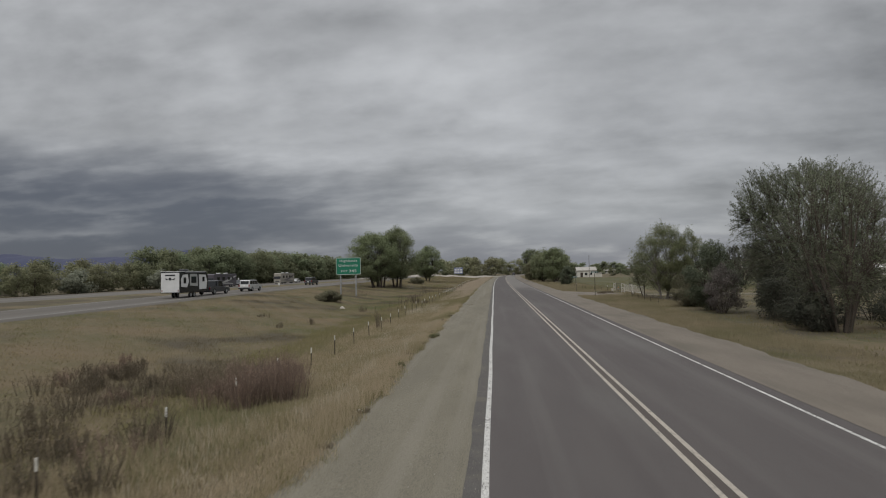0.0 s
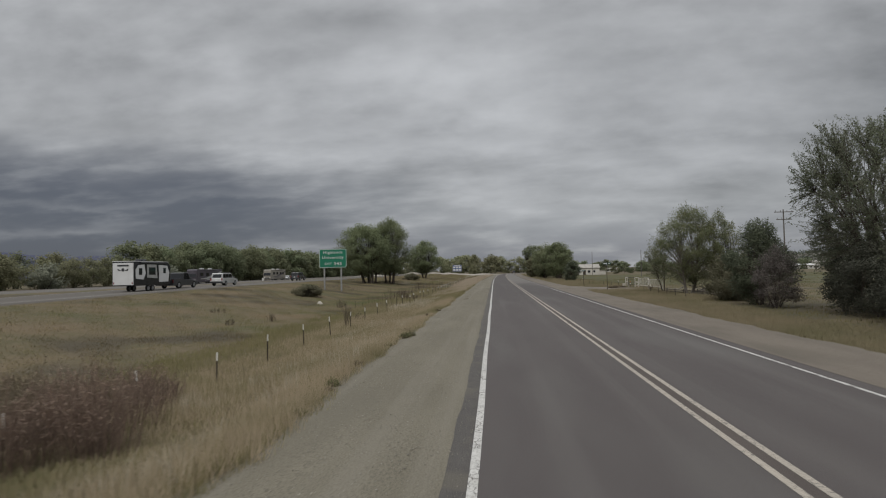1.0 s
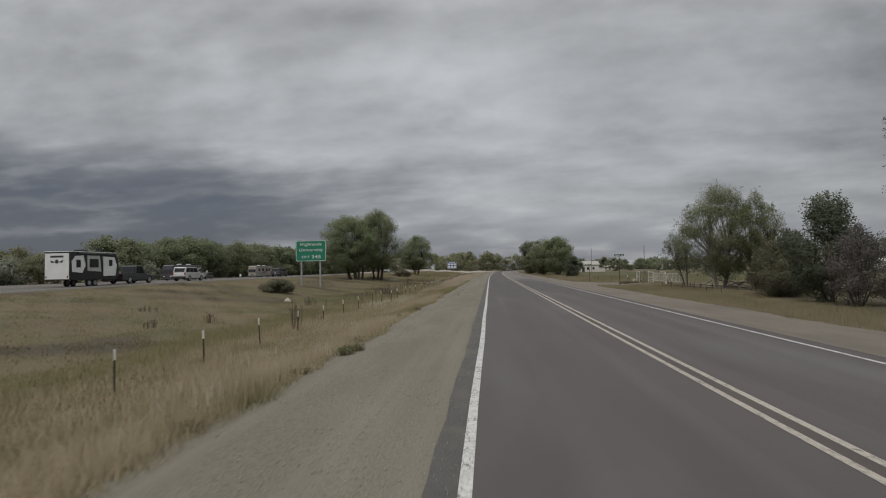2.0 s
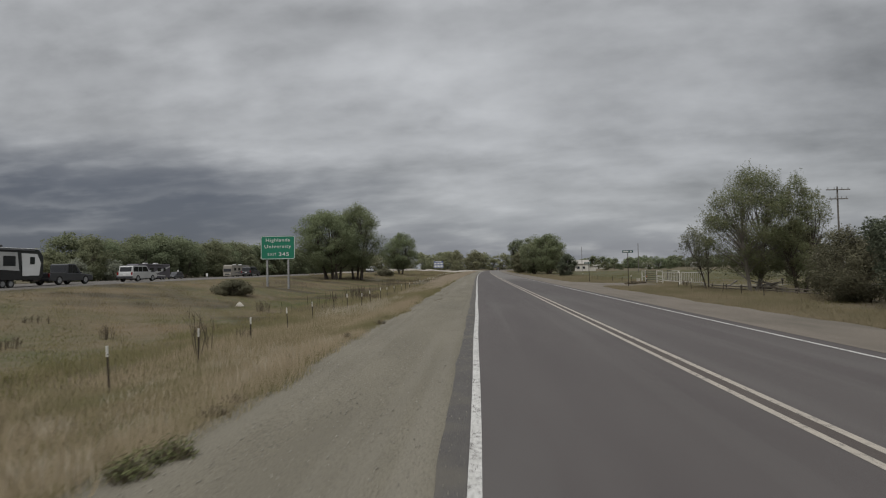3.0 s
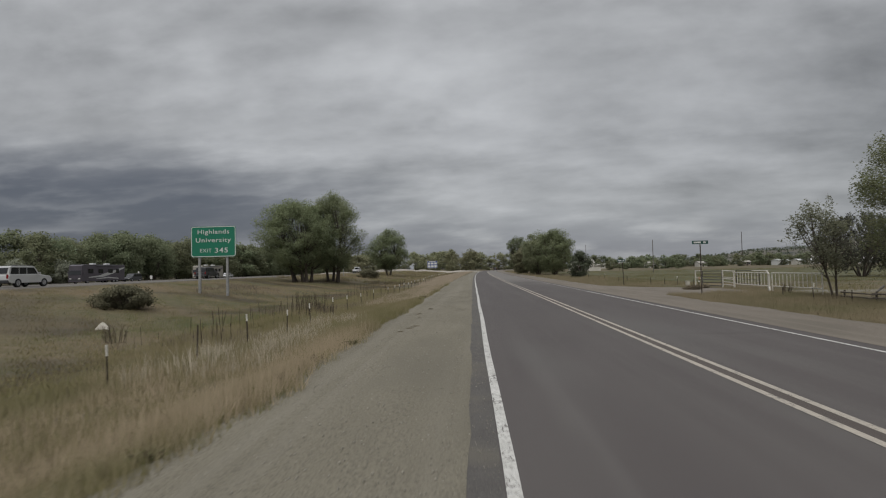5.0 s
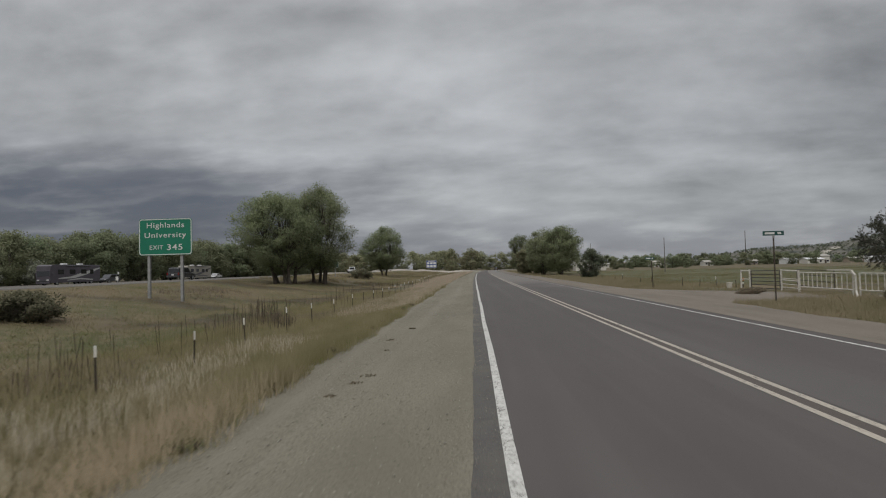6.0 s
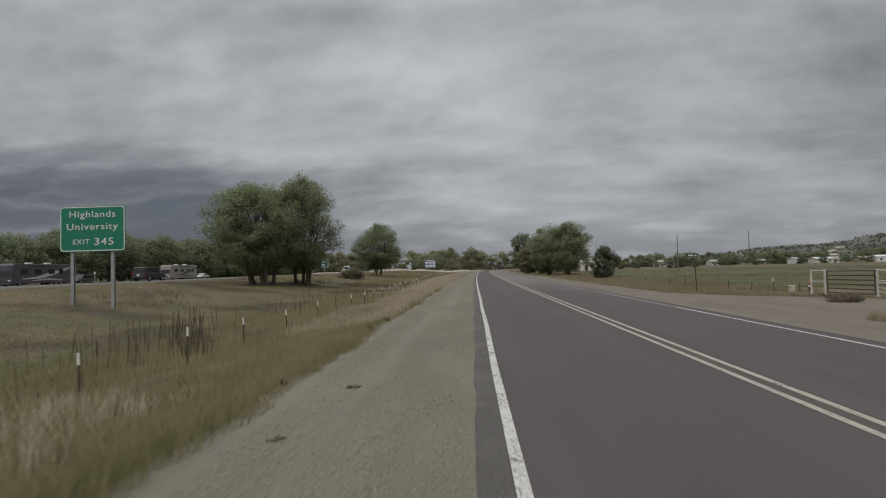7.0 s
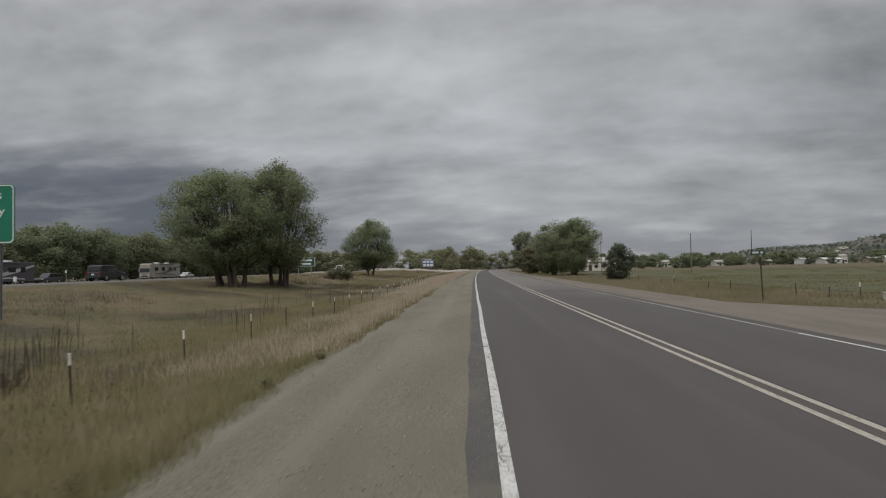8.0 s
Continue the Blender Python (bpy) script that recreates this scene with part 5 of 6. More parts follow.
# junipers scattered over the hill
rng = np.random.default_rng(12)
hx = rng.uniform(230, 1300, 4200)
ht = rng.uniform(-0.9, 0.1, 4200)
tops = []
for x, t in zip(hx, ht):
    h = np.interp(x, [180, 260, 330, 420, 520, 640, 800, 1000, 1400], [0, 7, 13, 20, 30, 42, 55, 62, 60])
    fold = 1 + 0.16 * noise.noise(V3((x * 0.012, t * 1.6, 4.0))) + 0.07 * noise.noise(V3((x * 0.05, t * 4, 4.0)))
    tops.append((x, 820 + t * 170 + 25 * noise.noise(V3((x * 0.006, 4.0, 0))), -1.2 + h * fold * (math.cos(t * math.pi) * 0.5 + 0.5) + 1.0))
P, F, lobes = leaf_cloud(rng, np.array(tops), 1.3 + 1.2 * rng.random(len(tops)), 60000, 1.5)
tagged(piece("hillside_junipers", leaf_mesh("hillside_junipers", P, F, M_leaf_dark, lobes + np.array([0, 0, 0.3]))), "dark junipers scattered over the hillside", "junipers", kind="stuff")


def hill_z(x, t):
    h = np.interp(x, [180, 260, 330, 420, 520, 640, 800, 1000, 1400], [0, 7, 13, 20, 30, 42, 55, 62, 60])
    fold = 1 + 0.16 * noise.noise(V3((x * 0.012, t * 1.6, 4.0))) + 0.07 * noise.noise(V3((x * 0.05, t * 4, 4.0)))
    return -1.2 + h * fold * (math.cos(t * math.pi) * 0.5 + 0.5)


sv = []
for k in range(13):
    x = 408 + 44 * k / 12
    for q in (-0.035, 0.0, 0.035):
        t = -0.50 + 0.24 * k / 12 + q
        sv.append((x, 820 + t * 170 + 25 * noise.noise(V3((x * 0.006, 4.0, 0))), hill_z(x, t) + 0.7 - 0.4 * (q != 0)))
sf = [(k * 3 + j, k * 3 + j + 1, k * 3 + j + 4, k * 3 + j + 3) for k in range(12) for j in range(2)]
tagged(piece("hill_track", mesh_from("hill_track", sv, np.array(sf, dtype=np.int32), M_scar)), "pale bare dirt track cut into the hill", "track", kind="structure")


# ---- vehicles on the highway ----
def wheel_mesh(r, w):
    prof = [(r * 0.62, -w / 2), (r * 0.93, -w / 2), (r, -w * 0.36), (r, w * 0.36), (r * 0.93, w / 2), (r * 0.62, w / 2)]
    seg = 20
    vs = [(q, p * math.cos(k * math.tau / seg), p * math.sin(k * math.tau / seg)) for k in range(seg) for p, q in prof]
    n_ = len(prof)
    fs = [(k * n_ + i, k * n_ + (i + 1) % n_, ((k + 1) % seg) * n_ + (i + 1) % n_, ((k + 1) % seg) * n_ + i) for k in range(seg) for i in range(n_)]
    return mesh_from("tyre", vs, np.array(fs, dtype=np.int32), M_tyre)


def rim_mesh(r, w):
    bm = rod((-w * 0.46, 0, 0), (w * 0.46, 0, 0), r * 0.62, sides=16)
    for sx in (-1, 1):
        for k in range(5):
            a = k * math.tau / 5
            rod((sx * w * 0.47, 0, 0), (sx * w * 0.48, math.cos(a) * r * 0.55, math.sin(a) * r * 0.55), r * 0.07, r * 0.09, 5, bm)
    me = bpy.data.meshes.new("rim")
    bm.to_mesh(me)
    bm.free()
    me.materials.append(M_rim)
    return me


WHEELS = {}


def add_wheel(car, x, y, r=0.36, w=0.24):
    if (r, w) not in WHEELS:
        WHEELS[(r, w)] = (wheel_mesh(r, w), rim_mesh(r, w))
    t = new("wheel")
    t.parent, t.location = car, (x, y, r)
    piece("tyre", WHEELS[(r, w)][0], t)
    piece("rim", WHEELS[(r, w)][1], t)


def on_highway(name, s, y, label, category, turn=0.0):
    base = -38.0 if s > -50 else -75.0
    z = float(land(base, y)) + 0.05
    return thing(name, s, y, z, label, category, turn)


def sedan_like(name, s, y, label, paint, turn=0.0, kind="suv"):
    c = on_highway(name, s, y, label, "car", turn)
    L, W, H = {"suv": (2.3, 0.92, 1.74), "sedan": (2.35, 0.90, 1.45), "pickup": (2.8, 0.98, 1.90)}[kind]
    belt = {"suv": 1.05, "sedan": 0.92, "pickup": 1.02}[kind]
    low = [(-L, 0.42), (-L - 0.05, 0.62), (-L + 0.02, belt - 0.06), (-L + 0.12, belt), (L * 0.42, belt), (L - 0.15, belt - 0.16), (L, belt - 0.35), (L + 0.04, 0.55), (L - 0.06, 0.36), (-L + 0.3, 0.34)]
    part("body", prism(low, "x", -W, W, 0.05), paint, c, smooth=False)
    back = {"suv": -L + 0.10, "sedan": -L * 0.62, "pickup": -0.55}[kind]
    rear_top = {"suv": back + 0.16, "sedan": back + 0.75, "pickup": back + 0.10}[kind]
    cab = [(back, belt - 0.03), (rear_top, H - 0.06), (rear_top + 0.15, H), (L * 0.12, H), (L * 0.22, H - 0.04), (L * 0.50, belt - 0.03)]
    part("cabin", prism(cab, "x", -W + 0.13, W - 0.13, 0.05), paint, c)
    w0, w1 = rear_top + 0.10, L * 0.20
    cuts = {"suv": 3, "sedan": 2, "pickup": 2}[kind]
    for sx in (-1, 1):
        for k in range(cuts):
            a, b = w0 + (w1 - w0) * k / cuts + 0.04, w0 + (w1 - w0) * (k + 1) / cuts - 0.04
            slope0 = (a - 0.10 if k == 0 else a)
            slope1 = (b + 0.42 if k == cuts - 1 else b)
            pane = [(slope0, belt + 0.04), (a, H - 0.13), (b, H - 0.13), (slope1, belt + 0.04)]
            x0 = sx * (W - 0.136)
            part("side_window", prism(pane, "x", min(x0, x0 + sx * 0.02), max(x0, x0 + sx * 0.02)), M_glass, c)
    dy = rear_top - back
    part("rear_window", prism([(back + dy * 0.12 - 0.02, belt + 0.08), (back + dy * 0.85 - 0.02, H - 0.15), (back + dy * 0.85 + 0.03, H - 0.15), (back + dy * 0.12 + 0.03, belt + 0.08)], "x", -W + 0.28, W - 0.28), M_glass, c)
    f0, f1 = L * 0.50, L * 0.22
    part("windscreen", prism([(f0 - 0.02, belt + 0.02), (f1 + 0.03, H - 0.10), (f1 - 0.02, H - 0.10), (f0 - 0.10, belt + 0.02)], "x", -W + 0.22, W - 0.22), M_glass, c)
    for sx in (-1, 1):
        part("tail_light", box((0.16, 0.06, 0.34), (sx * (W - 0.13), -L - 0.02, belt - 0.16), 0.015), M_taillight, c)
        part("head_light", box((0.34, 0.08, 0.14), (sx * (W - 0.24), L - 0.02, belt - 0.34), 0.02), M_headlight, c)
        part("wing_mirror", box((0.16, 0.10, 0.13), (sx * (W + 0.06), L * 0.36, belt + 0.08), 0.02), paint, c)
        for yy_ in (-L * 0.60, L * 0.62):
            add_wheel(c, sx * (W - 0.10), yy_, 0.36 if kind != "pickup" else 0.42)
    part("bumper", box((2 * W - 0.06, 0.16, 0.22), (0, -L - 0.03, 0.50), 0.03), M_car_dark, c)
    part("number_plate", box((0.34, 0.015, 0.16), (0, -L - 0.075, belt - 0.30)), M_sign_white, c)
    if kind == "suv":
        for sx in (-1, 1):
            part("roof_rail", rod((sx * (W - 0.28), -L * 0.75, H + 0.04), (sx * (W - 0.28), L * 0.1, H + 0.04), 0.02, sides=6), M_car_dark, c)
    if kind == "pickup":
        for sx in (-1, 1):
            part("bed_side", box((0.10, 2.05, 0.16), (sx * (W - 0.06), -L + 1.12, belt + 0.03), 0.02), paint, c)
        part("tailgate", box((2 * W - 0.2, 0.08, 0.5), (0, -L - 0.01, belt - 0.24), 0.02), paint, c)
    return c


def travel_trailer(s, y):
    """A box-shaped caravan, its tail at y."""
    c = on_highway("travel_trailer", s, y, "white and black travel trailer hitched to a dark pickup", "trailer")
    L, W, Z0, Z1 = 6.7, 1.22, 0.62, 3.18
    side = [(0, Z0), (0, Z1), (L - 0.5, Z1), (L, Z1 - 0.55), (L, Z0 + 0.35), (L - 0.35, Z0)]
    part("body", prism(side, "x", -W, W, 0.04), M_car_black, c, "dark coach body")
    part("rear_wall", box((2 * W - 0.16, 0.03, Z1 - Z0 - 0.24), (0, -0.012, (Z0 + Z1) / 2 - 0.02), 0.008), M_car_white, c, "white rear wall")
    logo = part("rear_badge", box((1.25, 0.02, 0.16), (0, -0.04, Z1 - 0.42)), M_car_dark, c)
    disc = rod((0, -0.05, 0), (0, -0.03, 0), 0.17, sides=18)
    bmesh.ops.translate(disc, vec=(0, 0, Z1 - 0.86), verts=disc.verts)
    part("emblem", disc, M_car_dark, logo)
    for sx in (-1, 1):
        part("emblem_wing", prism([(sx * 0.18, Z1 - 0.92), (sx * 0.62, Z1 - 0.74), (sx * 0.50, Z1 - 0.98)], "y", -0.05, -0.03), M_car_dark, logo)
        part("tail_light", box((0.10, 0.03, 0.2), (sx * 1.02, -0.035, Z0 + 0.3), 0.01), M_taillight, c)
        xs_ = sx * (W + 0.004)
        lo, hi = min(xs_, xs_ + sx * 0.02), max(xs_, xs_ + sx * 0.02)
        part("side_panel", prism([(0.25, Z0 + 0.75), (0.20, Z0 + 1.7), (0.65, Z1 - 0.38), (1.7, Z1 - 0.30), (1.95, Z0 + 1.3), (1.55, Z0 + 0.65)], "x", lo, hi), M_car_white, c, "pale grey side panel")
        part("side_panel", prism([(2.2, Z0 + 0.85), (2.2, Z1 - 0.30), (3.9, Z1 - 0.30), (4.1, Z0 + 0.75)], "x", lo, hi), M_car_silver, c, "pale grey side panel")
        part("side_panel", prism([(4.5, Z0 + 0.35), (4.3, Z1 - 0.35), (6.0, Z1 - 0.4), (6.4, Z0 + 1.4), (6.2, Z0 + 0.35)], "x", lo, hi), M_car_white, c, "pale grey side panel")
        lo2, hi2 = min(xs_ + sx * 0.022, xs_ + sx * 0.04), max(xs_ + sx * 0.022, xs_ + sx * 0.04)
        for y0, y1, z0, z1 in ((0.75, 1.30, Z0 + 1.15, Z0 + 1.85), (2.5, 3.7, Z0 + 1.15, Z0 + 1.95), (5.2, 5.7, Z0 + 1.3, Z0 + 1.9)):
            part("window", prism([(y0, z0), (y0, z1), (y1, z1), (y1, z0)], "x", lo2, hi2), M_glass, c)
    part("door", box((0.03, 0.68, 1.85), (W + 0.034, 4.72, Z0 + 1.25), 0.01), M_car_white, c, "white entry door")
    part("awning", rod((W + 0.07, 1.0, Z1 - 0.12), (W + 0.07, 5.6, Z1 - 0.12), 0.07), M_car_dark, c, "rolled dark awning")
    part("roof_cap", box((2 * W + 0.06, L - 0.5, 0.06), (0, L / 2 - 0.25, Z1 + 0.02), 0.015), M_car_white, c)
    part("roof_air_conditioner", box((0.7, 1.0, 0.28), (0, 3.0, Z1 + 0.18), 0.06), M_car_dark, c)
    for yy_ in (2.55, 3.35):
        for sx in (-1, 1):
            add_wheel(c, sx * (W - 0.14), yy_, 0.34, 0.20)
    part("drawbar", prism([(-0.5, L - 0.2), (0.5, L - 0.2), (0.06, L + 1.15), (-0.06, L + 1.15)], "z", 0.48, 0.58), M_tpost, c)
    return c


def motorhome(s, y, label, lower, upper, swoosh, turn=180.0):
    """A large flat-fronted coach, its middle at y."""
    c = on_highway("motorhome", s, y, label, "motorhome", turn)
    L, W, H = 6.6, 1.28, 3.60
    side = [(-L, 0.45), (-L, H - 0.10), (-L + 0.12, H), (L - 0.7, H), (L - 0.22, H - 0.22), (L, 1.65), (L, 0.62), (L - 0.2, 0.42)]
    part("body", prism(side, "x", -W, W, 0.06), upper, c)
    for sx in (-1, 1):
        xs_ = sx * (W + 0.003)
        lo, hi = min(xs_, xs_ + sx * 0.02), max(xs_, xs_ + sx * 0.02)
        part("lower_panel", prism([(-L + 0.1, 0.5), (-L + 0.1, 1.35), (L - 0.4, 1.15), (L - 0.2, 0.5)], "x", lo, hi), lower, c)
        lo, hi = min(xs_ + sx * 0.022, xs_ + sx * 0.036), max(xs_ + sx * 0.022, xs_ + sx * 0.036)
        part("swoosh", prism([(-L + 0.2, 2.9), (-L + 0.2, 3.15), (-1.5, 2.2), (1.5, 1.5), (4.6, 1.25), (4.6, 1.1), (0.5, 1.2), (-2.5, 1.8)], "x", lo, hi), swoosh, c)
        part("swoosh", prism([(-4.5, 0.75), (-4.4, 0.95), (-1.0, 1.2), (2.5, 0.9), (2.5, 0.8), (-1.2, 0.95)], "x", lo, hi), swoosh, c)
        lo, hi = min(xs_ + sx * 0.04, xs_ + sx * 0.055), max(xs_ + sx * 0.04, xs_ + sx * 0.055)
        for y0, y1 in ((-4.6, -3.6), (-2.6, -1.2), (0.4, 1.8), (3.3, 4.7)):
            part("window", prism([(y0, 1.95), (y0, 2.75), (y1, 2.75), (y1, 1.95)], "x", lo, hi), M_glass, c)
        part("head_light", box((0.42, 0.06, 0.2), (sx * 0.85, L + 0.01, 0.95), 0.03), M_headlight, c)
        part("wing_mirror", box((0.12, 0.22, 0.5), (sx * (W + 0.24), L - 0.35, 2.05), 0.04), lower, c)
        for yy_ in (L - 1.75, -L + 2.5, -L + 3.6):
            add_wheel(c, sx * (W - 0.16), yy_, 0.50, 0.30)
    part("windscreen", prism([(L + 0.02, 1.62), (L - 0.21, H - 0.40), (L - 0.28, H - 0.40), (L - 0.05, 1.62)], "x", -W + 0.12, W - 0.12), M_glass, c)
    part("grille", box((1.5, 0.05, 0.35), (0, L + 0.01, 0.72), 0.02), M_car_dark, c)
    part("bumper", box((2 * W - 0.1, 0.14, 0.26), (0, L + 0.02, 0.45), 0.04), lower, c)
    for yy_ in (-2.6, 1.6):
        part("roof_air_conditioner", box((0.75, 1.0, 0.28), (0, yy_, H + 0.13), 0.06), M_car_white, c)
    part("awning", rod((-W - 0.08, -3.6, H - 0.2), (-W - 0.08, 2.6, H - 0.2), 0.07), M_car_dark, c)
    return c


travel_trailer(-38.25, 64.0)
sedan_like("pickup_truck", -38.25, 74.6, "dark pickup truck towing a travel trailer", M_car_dark, 0.0, "pickup")
sedan_like("dark_suv", -41.6, 127.0, "black sport utility vehicle on the highway", M_car_black)
sedan_like("silver_suv", -37.9, 85.7, "silver sport utility vehicle on the highway", M_car_silver)
motorhome(-74.0, 148.9, "dark plum motorhome with pale swooshes towing a car", M_plum, M_plum, M_car_silver)
sedan_like("towed_car", -74.0, 160.2, "dark car towed behind a motorhome", M_car_dark, 180.0)
motorhome(-74.0, 196.0, "beige motorhome with dark swooshes", M_beige, M_beige, M_plum)
sedan_like("silver_sedan", -74.2, 208.6, "silver sedan following a motorhome", M_car_silver, 180.0, "sedan")
van = sedan_like("dark_car", 5.6 + float(bend(368)), 368, "dark car far down the road", M_car_dark, 0.0, "suv")
van.location.z = 0.006
sedan_like("white_pickup", -38.2, 226, "white pickup far along the highway", M_car_white, 0.0, "pickup")


# ---- buildings ----
def house(name, x, y, w, d, h, roof_h, wall_mat, roof_mat, label, turn=0.0, openings=(), lean_to=0.0, chimney=False):
    """A gabled house; the ridge runs along x and the front faces -y."""
    g = ground_z(x, y)
    o = thing(name, x, y, g, label, "house", turn)
    t = 0.2
    front = part("wall", box((w, t, h + 0.2), (0, -d / 2 + t / 2, h / 2 - 0.1)), wall_mat, o)
    part("wall", box((w, t, h + 0.2), (0, d / 2 - t / 2, h / 2 - 0.1)), wall_mat, o)
    for sx in (-1, 1):
        part("wall", prism([(-d / 2 + t + 0.003, -0.2), (d / 2 - t - 0.003, -0.2), (d / 2 - t - 0.003, h), (0, h + roof_h * 0.96), (-d / 2 + t + 0.003, h)], "x", min(sx * w / 2, sx * (w / 2 - t)), max(sx * w / 2, sx * (w / 2 - t))), wall_mat, o)
    for sy in (-1, 1):
        e = d / 2 + 0.35
        part("roof", prism([(sy * e, h - 0.05), (sy * e, h + 0.08), (0, h + roof_h + 0.12), (0, h + roof_h - 0.01)], "x", -w / 2 - 0.35, w / 2 + 0.35), roof_mat, o)
    for ox, oz, ow, oh, what in openings:
        if what == "door":
            part("door", box((ow, 0.06, oh), (ox, -d / 2 - 0.02, oh / 2), 0.01), M_tpost, o)
        else:
            wn_ = part("window", box((ow, 0.05, oh), (ox, -d / 2 - 0.012, oz), 0.005), M_glass, o)
            part("frame", rim(ow + 0.12, oh + 0.12, 0.02, 0.07, -0.05, 0.0), M_sign_white, wn_).location = (ox, -d / 2 - 0.03, oz)
    if lean_to:
        part("lean_to", box((lean_to, d * 0.8, h * 0.62), (w / 2 + lean_to / 2, 0, h * 0.31), 0.02), wall_mat, o)
        part("lean_to_roof", box((lean_to + 0.3, d * 0.9, 0.1), (w / 2 + lean_to / 2 + 0.1, 0, h * 0.62 + 0.06)), roof_mat, o)
    if chimney:
        part("chimney", box((0.5, 0.5, 1.2), (w * 0.25, 0.4, h + roof_h * 0.7)), M_tan_wall, o)
    return o


house("white_house", 40.6, 258.0, 8.2, 7.0, 2.9, 1.5, M_stucco, M_roof, "low white stucco house with a pale metal roof", 0, ((-2.2, 0, 1.1, 2.0, "door"), (-0.3, 1.4, 1.1, 1.0, "w"), (1.9, 1.4, 0.9, 0.9, "w")), 2.6)
house("white_shed", 119.0, 196.0, 13.0, 7.0, 2.4, 0.7, M_stucco, M_car_white, "long low white shed beyond the yard", 20, ((-2.5, 1.2, 1.2, 0.9, "w"), (1.0, 0, 1.1, 2.0, "door")))
random.seed(21)
FAR_HOUSES = ((74, 382, 8, 2.0, M_stucco, M_roof), (86, 386, 6, 2.2, M_tan_wall, M_roof_brown), (95.6, 354, 5, 2.8, M_stucco, M_roof), (129, 372, 5, 2.4, M_stucco, M_roof), (151, 366, 4, 2.2, M_tan_wall, M_roof),
              (164, 354, 6, 2.6, M_car_white, M_car_white), (177, 356, 10, 2.4, M_stucco, M_car_white), (185.5, 362, 4.5, 4.2, M_stucco, M_roof), (197, 354, 7, 2.4, M_tan_wall, M_roof),
              (208, 356, 11, 2.8, M_car_white, M_car_white), (224, 358, 10, 2.6, M_stucco, M_roof), (243, 362, 12, 2.8, M_stucco, M_roof_brown), (262, 366, 10, 2.8, M_tan_wall, M_roof))
for k, (x, y, w, h, wm, rm) in enumerate(FAR_HOUSES):
    house("far_house", x * 1.1, y + 32, w, 7.0, h, 0.9, wm, rm, ("low white house with a pale roof beyond the pasture" if wm is not M_tan_wall else "low tan house beyond the pasture"), random.uniform(-12, 12),
          ((-w * 0.28, 1.3, 1.2, 1.0, "w"), (0, 0, 1.0, 2.0, "door"), (w * 0.28, 1.3, 1.2, 1.0, "w")), chimney=k % 3 == 0)

# ---- small posts beyond the highway ----
for x, y, h, hasplate in ((-80.0, 157.0, 2.6, False), (-80.0, 158.6, 2.6, False), (-80.0, 160.4, 2.6, False), (-80.2, 173.0, 2.3, True), (-46.5, 120.0, 1.2, True)):
    p = thing("marker_post", x, y, ground_z(x, y), "thin steel marker post beside the highway", "post", group="marker posts")
    part("pole", rod((0, 0, -0.2), (0, 0, h), 0.06), M_steel, p)
    if hasplate:
        part("plate", box((0.35, 0.03, 0.5), (0, -0.08, h - 0.2), 0.01), M_sign_white, p)
mast = thing("radio_mast", 332.0, 762.0, 9.0, "slender mast on the crest of the hill", "mast")
part("pole", rod((0, 0, -4), (0, 0, 30), 0.55, 0.3, 8), M_tpost, mast)


# ---- grass and weeds ----
def blades(seed, n, s_lo, s_hi, y_lo, y_hi, h_lo, h_hi, width, bias=0.0, clump=0.0, edge=None, plain=False, fine=False):
    """Bent grass blades of three triangles each, or fine ones of one; bias crowds them towards s_hi."""
    rng = np.random.default_rng(seed)
    if clump:
        m_ = max(int(n / 26), 1)
        cs = s_hi - (s_hi - s_lo) * rng.random(m_) ** (1 + bias)
        cy = rng.uniform(y_lo, y_hi, m_)
        k = rng.integers(0, m_, n)
        s, y = cs[k] + rng.normal(0, clump, n), cy[k] + rng.normal(0, clump, n)
        tall = (0.65 + 0.6 * rng.random(m_))[k]
    else:
        s = s_hi - (s_hi - s_lo) * rng.random(n) ** (1 + bias)
        y = rng.uniform(y_lo, y_hi, n)
        tall = np.ones(n)
    if edge is not None:
        keep = edge(s, y)
        s, y, tall = s[keep], y[keep], tall[keep]
        n = len(s)
    patch = 0.75 + 0.35 * np.sin(s * 0.8 + 2 * np.sin(y * 0.19)) * np.sin(y * 0.37 + s * 0.3)
    if plain:
        patch = 1.0
    h = (h_lo + (h_hi - h_lo) * rng.random(n) ** 1.4) * tall * patch
    x, z = s + bend(y), land(s, y) - 0.02
    th, lean = rng.uniform(0, math.tau, n), np.clip(rng.normal(0, 0.34, n), -0.6, 0.6)
    ld = rng.uniform(0, math.tau, n)
    wx, wy = np.cos(th) * width * (0.6 + 0.8 * rng.random(n)), np.sin(th) * width * (0.6 + 0.8 * rng.random(n))
    lx, ly = np.cos(ld) * h * np.abs(lean), np.sin(ld) * h * np.abs(lean)
    base = np.stack([x, y, z], 1)
    side = np.stack([wx, wy, 0 * wx], 1)
    mid = base + np.stack([lx * 0.35, ly * 0.35, h * 0.6], 1)
    tip = base + np.stack([lx * 1.25, ly * 1.25, h], 1)
    # each blade's face is turned to the near end of the road
    side = side * np.where(side[:, :1] < 0, -1.0, 1.0)
    if plain or fine:
        P = np.stack([base - side, base + side, tip], 1).reshape(-1, 3)
        return P, np.arange(3 * n, dtype=np.int32).reshape(-1, 3)
    P = np.stack([base - side, base + side, mid + side * 0.7, mid - side * 0.7, tip], 1).reshape(-1, 3)
    i = np.arange(n, dtype=np.int32) * 5
    F = np.concatenate([np.stack([i, i + 1, i + 2], 1), np.stack([i, i + 2, i + 3], 1), np.stack([i + 3, i + 2, i + 4], 1)])
    return P, F


